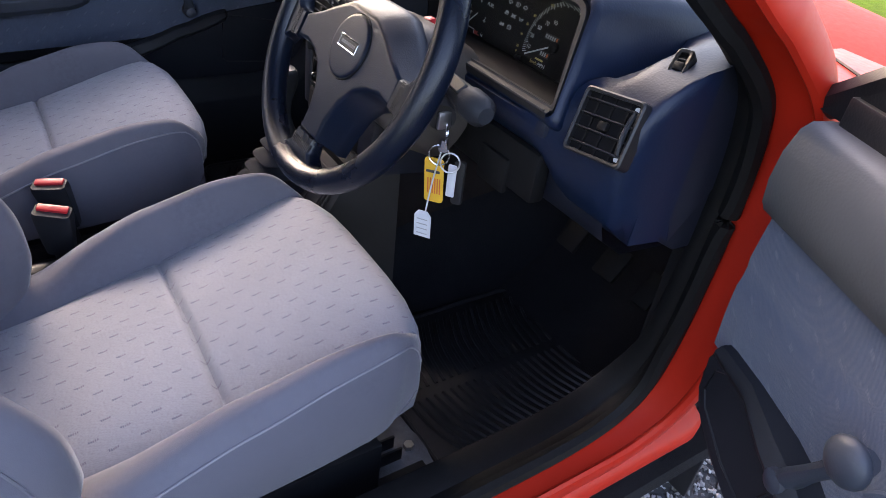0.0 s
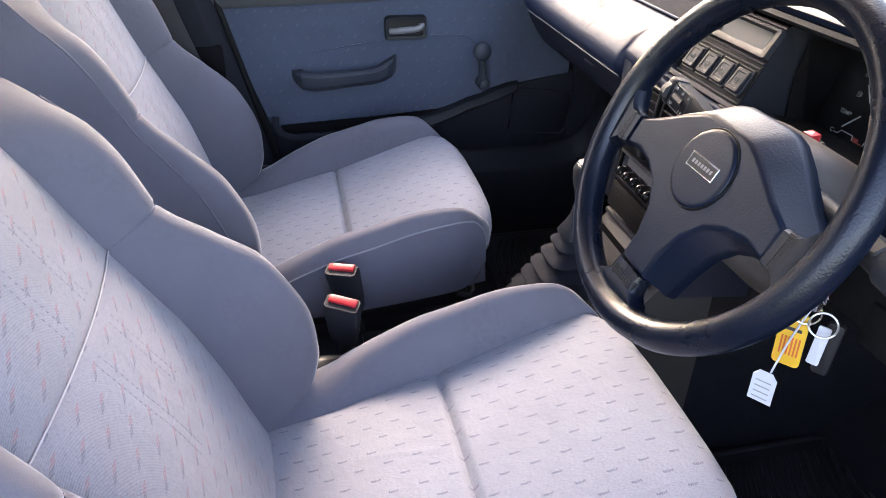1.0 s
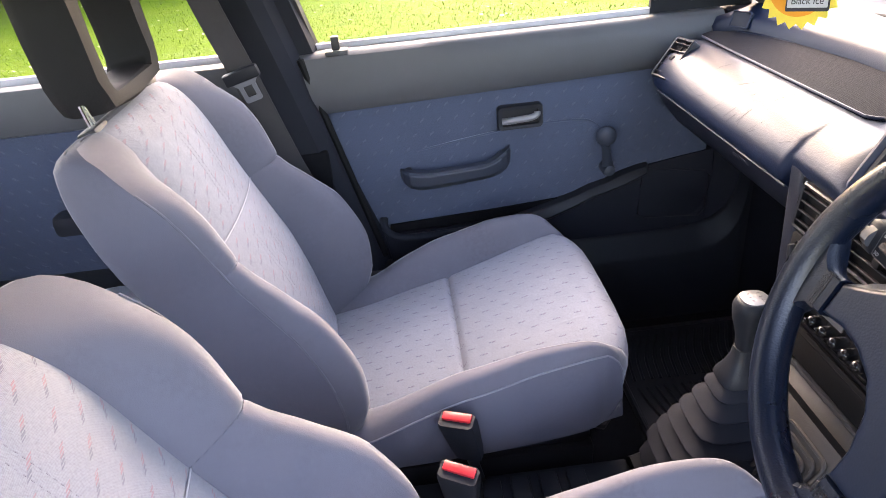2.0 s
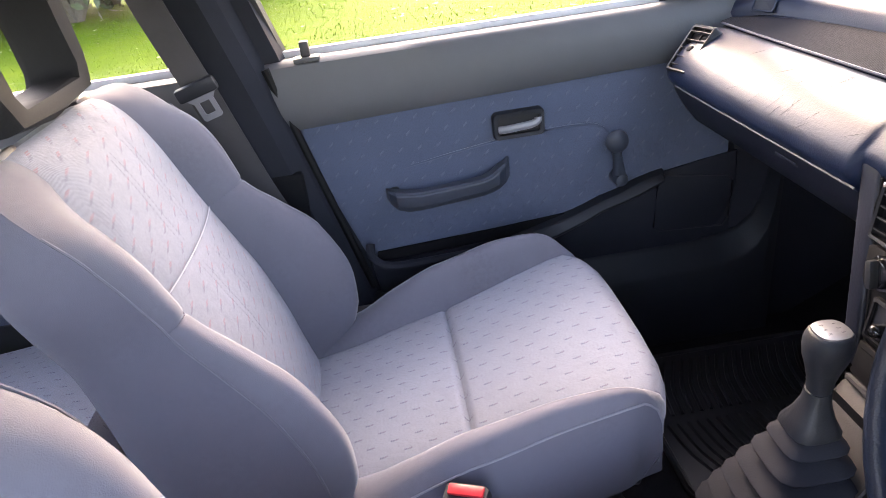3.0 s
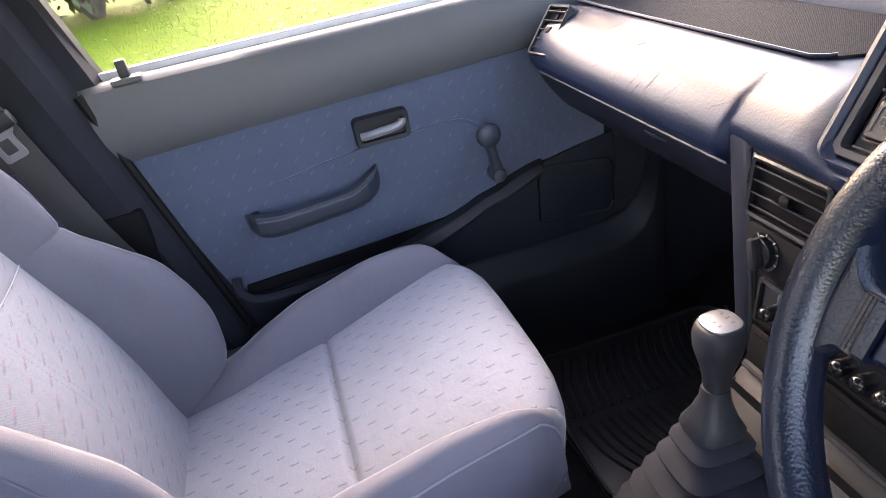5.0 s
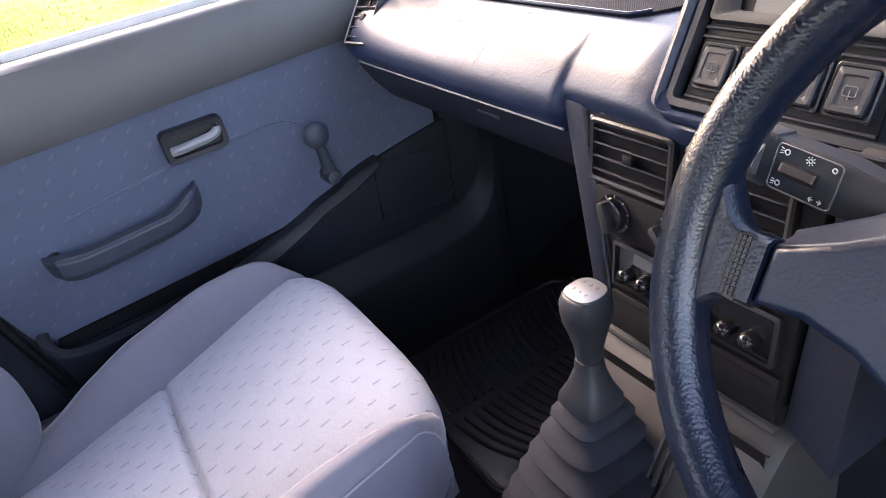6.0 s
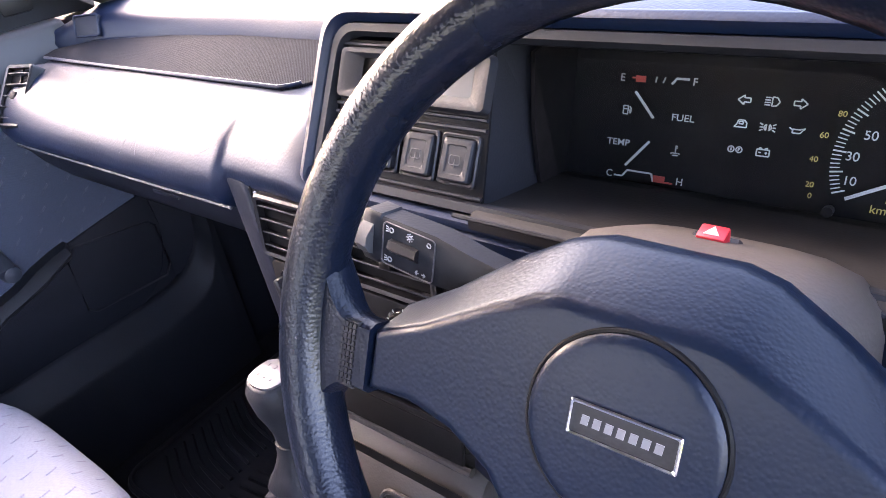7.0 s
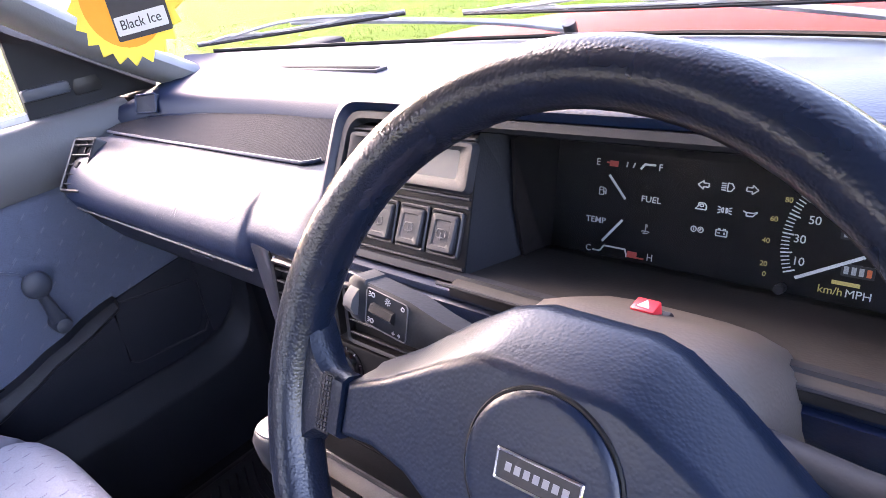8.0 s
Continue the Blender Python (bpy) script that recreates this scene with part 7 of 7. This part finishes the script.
part("black_fob", prism_of(rounded(-0.008, 0.008, -0.038, 0.030, 0.004), 0.006, mk2 @ Matrix.Translation((0.008, 0, -0.006)), 0.002), M_BLACK, keys, "black plastic fob")
part("tag_string", tube_of(spline([(0.440, 0.084, 0.690), (0.430, 0.083, 0.64), (0.424, 0.082, 0.590)], 4), 0.0012, 5), M_WHITE, keys, "white string")
mk3 = basis((0.421, 0.081, 0.566), (0.82, 0.55, 0.05), (0.06, 0.0, 1))
wt = part("white_tag", prism_of([(-0.013, -0.022), (0.013, -0.022), (0.013, 0.014), (0.007, 0.022), (-0.007, 0.022), (-0.013, 0.014)], 0.001, mk3), M_WHITE, keys, "white paper tag with blue handwriting")
for k in range(4):
    part("tag_line", prism_of(rounded(-0.009, 0.008, -0.017 + 0.008 * k, -0.0155 + 0.008 * k, 0.0005), 0.0003, mk3 @ Matrix.Translation((0, 0, 0.0004))), M_PRINTDIM, wt)

# air freshener hanging from the mirror
fresh = thing("air_freshener", "sun-shaped yellow and orange card air freshener hanging by a string", "air freshener", (0.0, 0.035, 1.05))
mf = basis((0.002, 0.032, 1.031), (0.84, 0.50, 0.09), (-0.17, 0.05, 1)) @ Matrix.Scale(0.88, 4)
star = []
for k in range(44):
    r = 0.045 if k % 2 else 0.052
    a = 2 * math.pi * k / 44
    star.append((r * math.cos(a), r * math.sin(a)))
part("sun_card", prism_of(star, 0.002, mf), M_SUNYELLOW, fresh, "pale yellow scalloped card")
part("sun_disc", prism_of([(0.038 * math.cos(a), 0.038 * math.sin(a)) for a in np.linspace(0, 6.2832, 33)[:-1]], 0.0006, mf @ Matrix.Translation((0, 0, 0.0008))), M_SUNORANGE, fresh, "orange printed disc")
part("label_panel", prism_of(rounded(-0.014, 0.036, -0.032, 0.012, 0.002), 0.0006, mf @ Matrix.Translation((0, 0, 0.0014))), M_INK, fresh, "black printed panel")
part("label_plate", prism_of(rounded(-0.012, 0.034, -0.028, -0.014, 0.001), 0.0006, mf @ Matrix.Translation((0, 0, 0.0020))), M_WHITE, fresh)
lettering("label_text", "Black Ice", 0.0105, mf @ Matrix.Translation((0.011, -0.021, 0.0023)), M_INK, fresh)
part("string", tube_of([mf @ Vector((0, 0.05, 0)), (0.0, 0.035, 1.17)], 0.0008, 5), M_WHITE, fresh)
mir = thing("rear_view_mirror", "black rear-view mirror on the windscreen", "mirror", (0.0, 0.04, 1.19))
part("housing", boxes((-0.11, 0.11, 0.03, 0.055, 1.165, 1.225, 0.012)), M_BLACK, mir)
part("glass", boxes((-0.104, 0.104, 0.0285, 0.031, 1.171, 1.219, 0.001)), M_CHROME, mir)
part("stem", tube_of([(0, 0.05, 1.2), (0, 0.062, 1.245)], 0.008, 8), M_BLACK, mir)
# passenger wing mirror
wm = thing("wing_mirror", "black door mirror outside the passenger window", "mirror", (-0.82, 0.25, 0.93))
part("housing", boxes((-0.93, -0.78, 0.22, 0.29, 0.89, 0.995, 0.025)), M_BLACK, wm)
part("glass", boxes((-0.92, -0.79, 0.215, 0.222, 0.90, 0.985, 0.002)), M_CHROME, wm)
part("foot", boxes((-0.79, -0.70, 0.22, 0.27, 0.885, 0.92, 0.008)), M_BLACK, wm)


# ---- instruments ----
def dial(u, v, w=0.0012):
    return MG @ Matrix.Translation((u, v, w))


inst = thing("instrument_cluster", "black instrument panel with fuel, temperature and speed dials", "instrument panel", (0.31, 0.25, 0.82))
part("dial_plate", prism_of([(0.185, -0.012), (0.56, -0.012), (0.56, 0.10), (0.185, 0.10)], 0.002, MG @ Matrix.Translation((0, 0, 0.0008))), M_DIAL, inst, "black printed dial plate")


def stroke(name, pts, width, mat, w=0.0012):
    bm = bmesh.new()
    for a, b in zip(pts[:-1], pts[1:]):
        a, b = Vector(a), Vector(b)
        d = (b - a).normalized()
        s = Vector((-d.y, d.x)) * width / 2
        prism(bm, [tuple(a - s), tuple(b - s), tuple(b + s), tuple(a + s)], 0.0004, MG @ Matrix.Translation((0, 0, w)))
    return part(name, bm, mat, inst, smooth=False)


for body, u, v, s in (("E", 0.2189, 0.0733, 0.0075), ("F", 0.2721, 0.0735, 0.0075), ("FUEL", 0.2672, 0.0482, 0.0068), ("TEMP", 0.2214, 0.0257, 0.0068), ("C", 0.2172, 0.0012, 0.0075), ("H", 0.2715, 0.0024, 0.0075),
                      ("10", 0.3768, 0.0205, 0.0080), ("30", 0.3755, 0.0358, 0.0080), ("50", 0.3828, 0.0497, 0.0080), ("70", 0.3938, 0.0592, 0.0080), ("90", 0.4085, 0.0643, 0.0080), ("MPH", 0.4150, 0.0049, 0.0078)):
    lettering("dial_text", body, s, dial(u, v), M_PRINT, inst, wide=1.12 if len(body) > 3 else 1.0, bold=0.0 if body == "MPH" else 0.00003)
for body, u, v in (("0", 0.3565, 0.0075), ("20", 0.3551, 0.0148), ("40", 0.3544, 0.0314), ("60", 0.3575, 0.0471), ("80", 0.3651, 0.0613), ("120", 0.389, 0.083)):
    lettering("dial_text", body, 0.0052, dial(u, v), M_PRINTYEL, inst)
lettering("dial_text", "km/h", 0.0075, dial(0.3985, 0.0049), M_PRINTYEL, inst)
# fuel and temperature scales and needles
stroke("fuel_mark", [(0.2262, 0.0738), (0.2290, 0.0738)], 0.0012, M_REDINK)
stroke("fuel_mark", [(0.2290, 0.0732), (0.2365, 0.0732)], 0.0045, M_REDINK)
stroke("fuel_mark", [(0.2440, 0.0715), (0.2445, 0.0755)], 0.0010, M_PRINTDIM)
stroke("fuel_mark", [(0.2495, 0.0715), (0.2508, 0.0755)], 0.0010, M_PRINTDIM)
stroke("fuel_mark", [(0.2560, 0.0712), (0.2590, 0.0752), (0.2680, 0.0752)], 0.0016, M_PRINT)
stroke("fuel_needle", [(0.2307, 0.0641), (0.2464, 0.0464)], 0.0018, M_PRINT, 0.003)
stroke("temp_needle", [(0.2459, 0.0292), (0.2298, 0.0094)], 0.0018, M_PRINT, 0.003)
stroke("temp_mark", [(0.2210, 0.0005), (0.2275, 0.0005), (0.2312, 0.0055), (0.2500, 0.0055), (0.2520, -0.0005)], 0.0012, M_PRINT)
stroke("temp_mark", [(0.2520, 0.0022), (0.2605, 0.0022)], 0.0050, M_REDINK)
stroke("temp_mark", [(0.2605, 0.0004), (0.2665, 0.0004)], 0.0012, M_REDINK)


def icon(u, v, lines, k=1.0, mat=None):
    bm = bmesh.new()
    for ln in lines:
        for a, b in zip(ln[:-1], ln[1:]):
            a, b = Vector((u + a[0] * k, v + a[1] * k)), Vector((u + b[0] * k, v + b[1] * k))
            d = (b - a).normalized()
            s = Vector((-d.y, d.x)) * 0.0004
            prism(bm, [tuple(a - s), tuple(b - s), tuple(b + s), tuple(a + s)], 0.0004, MG @ Matrix.Translation((0, 0, 0.0012)))
    part("warning_symbol", bm, mat or M_PRINT, inst, smooth=False)


mm_ = 0.001
arrow = [(-4, 0), (0, 3.2), (0, 1.4), (4, 1.4), (4, -1.4), (0, -1.4), (0, -3.2), (-4, 0)]
icon(0.3061, 0.0648, [arrow], mm_)
icon(0.3407, 0.0653, [[(-a, b) for a, b in arrow]], mm_)
icon(0.3235, 0.0652, [[(0, -3), (0, 3), (3, 2.6), (4.6, 0), (3, -2.6), (0, -3)]] + [[(-1, y), (-4.5, y)] for y in (-2.4, -0.8, 0.8, 2.4)], mm_)
icon(0.3062, 0.0486, [[(-4, -2), (4, -2), (4, 1), (2.5, 2.8), (-1.5, 2.8), (-2.2, 0), (-4, -2)], [(-0.8, 0.2), (1.8, 0.2), (1.8, 1.8), (-0.8, 1.8), (-0.8, 0.2)]], mm_)
icon(0.3236, 0.0482, [[(-1, -2), (-1, 2), (-2.2, 0.8), (-2.2, -0.8), (-1, -2)], [(1, -2), (1, 2), (2.2, 0.8), (2.2, -0.8), (1, -2)], [(-3, 1.5), (-5, 2.5)], [(-3, 0), (-5, 0)], [(-3, -1.5), (-5, -2.5)], [(3, 1.5), (5, 2.5)], [(3, 0), (5, 0)], [(3, -1.5), (5, -2.5)]], mm_)
icon(0.3413, 0.0483, [[(-2.5, -1.8), (2, -1.8), (4.8, 1.6), (2, 0.6), (-2.5, 0.6), (-2.5, -1.8)], [(-2.5, 0.2), (-4.8, 1.6)]], mm_)
circ_ = [(2 * math.cos(a), 2 * math.sin(a)) for a in np.linspace(0, 6.2832, 13)]
icon(0.3030, 0.0313, [circ_, [(0, 1), (0, -1)]], mm_)
icon(0.3082, 0.0313, [circ_, [(-0.4, -1), (-0.4, 1), (0.6, 0.6), (-0.4, 0)]], mm_)
icon(0.3235, 0.0316, [[(-4, -2.6), (4, -2.6), (4, 1.8), (-4, 1.8), (-4, -2.6)], [(-2.6, 1.8), (-2.6, 2.8), (-1.2, 2.8), (-1.2, 1.8)], [(2.6, 1.8), (2.6, 2.8), (1.2, 2.8), (1.2, 1.8)], [(-2.8, -0.4), (-1.2, -0.4)], [(1.2, -0.4), (2.8, -0.4)], [(2, -1.2), (2, 0.4)]], mm_)
icon(0.2249, 0.0502, [[(-2.6, -3), (1, -3), (1, 3), (-2.6, 3), (-2.6, -3)], [(-2, 0.8), (0.4, 0.8)], [(1, 0), (2.4, 0), (2.4, -2), (3.2, -2), (3.2, 1.4), (2, 2.6)]], mm_, M_PRINTDIM)
icon(0.2654, 0.0252, [[(0, -2), (0, 3.4)], [(0, 3), (1.4, 3)], [(0, 1.6), (1.4, 1.6)], [(-3.4, -2.6), (-1.6, -2), (0, -2.6), (1.6, -2), (3.4, -2.6)], [(-2, -3.8), (2, -3.8)]], mm_, M_PRINTDIM)
# speedometer
SC_ = (0.4255, 0.0345)
RO_ = 0.0625
bm = bmesh.new()
for k in range(61):
    a = radians(202 - k * 2.6)
    long = k % 5 == 0
    r0, r1 = RO_ - (0.0085 if long else 0.0065), RO_ - 0.001
    ca, sa = math.cos(a), math.sin(a)
    w = 0.0010 if long else 0.0007
    pts = [(SC_[0] + r * ca - t * sa, SC_[1] + r * sa + t * ca) for r, t in ((r0, -w / 2), (r1, -w / 2), (r1, w / 2), (r0, w / 2))]
    prism(bm, pts[::-1], 0.0003, MG @ Matrix.Translation((0, 0, 0.0012)))
tagged(part("speed_scale", bm, M_PRINT, inst, "white speed scale marks", smooth=False), kind="stuff")
stroke("speed_needle", [(0.3767, 0.0094), (0.4220, 0.0350)], 0.0022, M_PRINT, 0.0035)
part("needle_hub", loft(bmesh.new(), [[MG @ Vector((SC_[0] + r * math.cos(a), SC_[1] + r * math.sin(a), z)) for a in np.linspace(0, 6.2832, 17)[:-1]] for r, z in ((0.008, 0.001), (0.008, 0.005), (0.006, 0.006))], True, True), M_DIAL, inst)
for u, v, n, last in ((0.4135, 0.0445, 6, 0), (0.4124, 0.0205, 4, 0)):
    wd = part("counter_window", prism_of(rounded(u - n * 0.0024, u + n * 0.0024, v - 0.0042, v + 0.0042, 0.0008), 0.0004, MG @ Matrix.Translation((0, 0, 0.0013))), M_BLACK, inst)
    for k in range(n):
        part("counter_digit", prism_of(rounded(u - n * 0.0022 + k * 0.0044 + 0.0008, u - n * 0.0022 + k * 0.0044 + 0.0036, v - 0.0026, v + 0.0026, 0.0004), 0.0003, MG @ Matrix.Translation((0, 0, 0.0017))), M_ORANGEINK if k == n - 1 else M_PRINTDIM, wd)
stroke("small_print", [(0.3985, 0.0112), (0.4150, 0.0112)], 0.0026, M_PRINTYEL)
part("trip_knob", tube_of([MG @ Vector((0.3692, 0.0002, 0.0)), MG @ Vector((0.3692, 0.0002, 0.010))], 0.0035, 10), M_BLACK, inst, "black trip knob")
bm = bmesh.new()
prism(bm, [(0.176, 0.0), (0.56, 0.0), (0.55, 0.112), (0.176, 0.112)], 0.0015, basis((0, 0.240, 0.774), (1, 0, 0), (0, -0.028, 0.109)))
part("dial_lens", bm, M_GLASS, inst, "clear plastic lens", smooth=False)
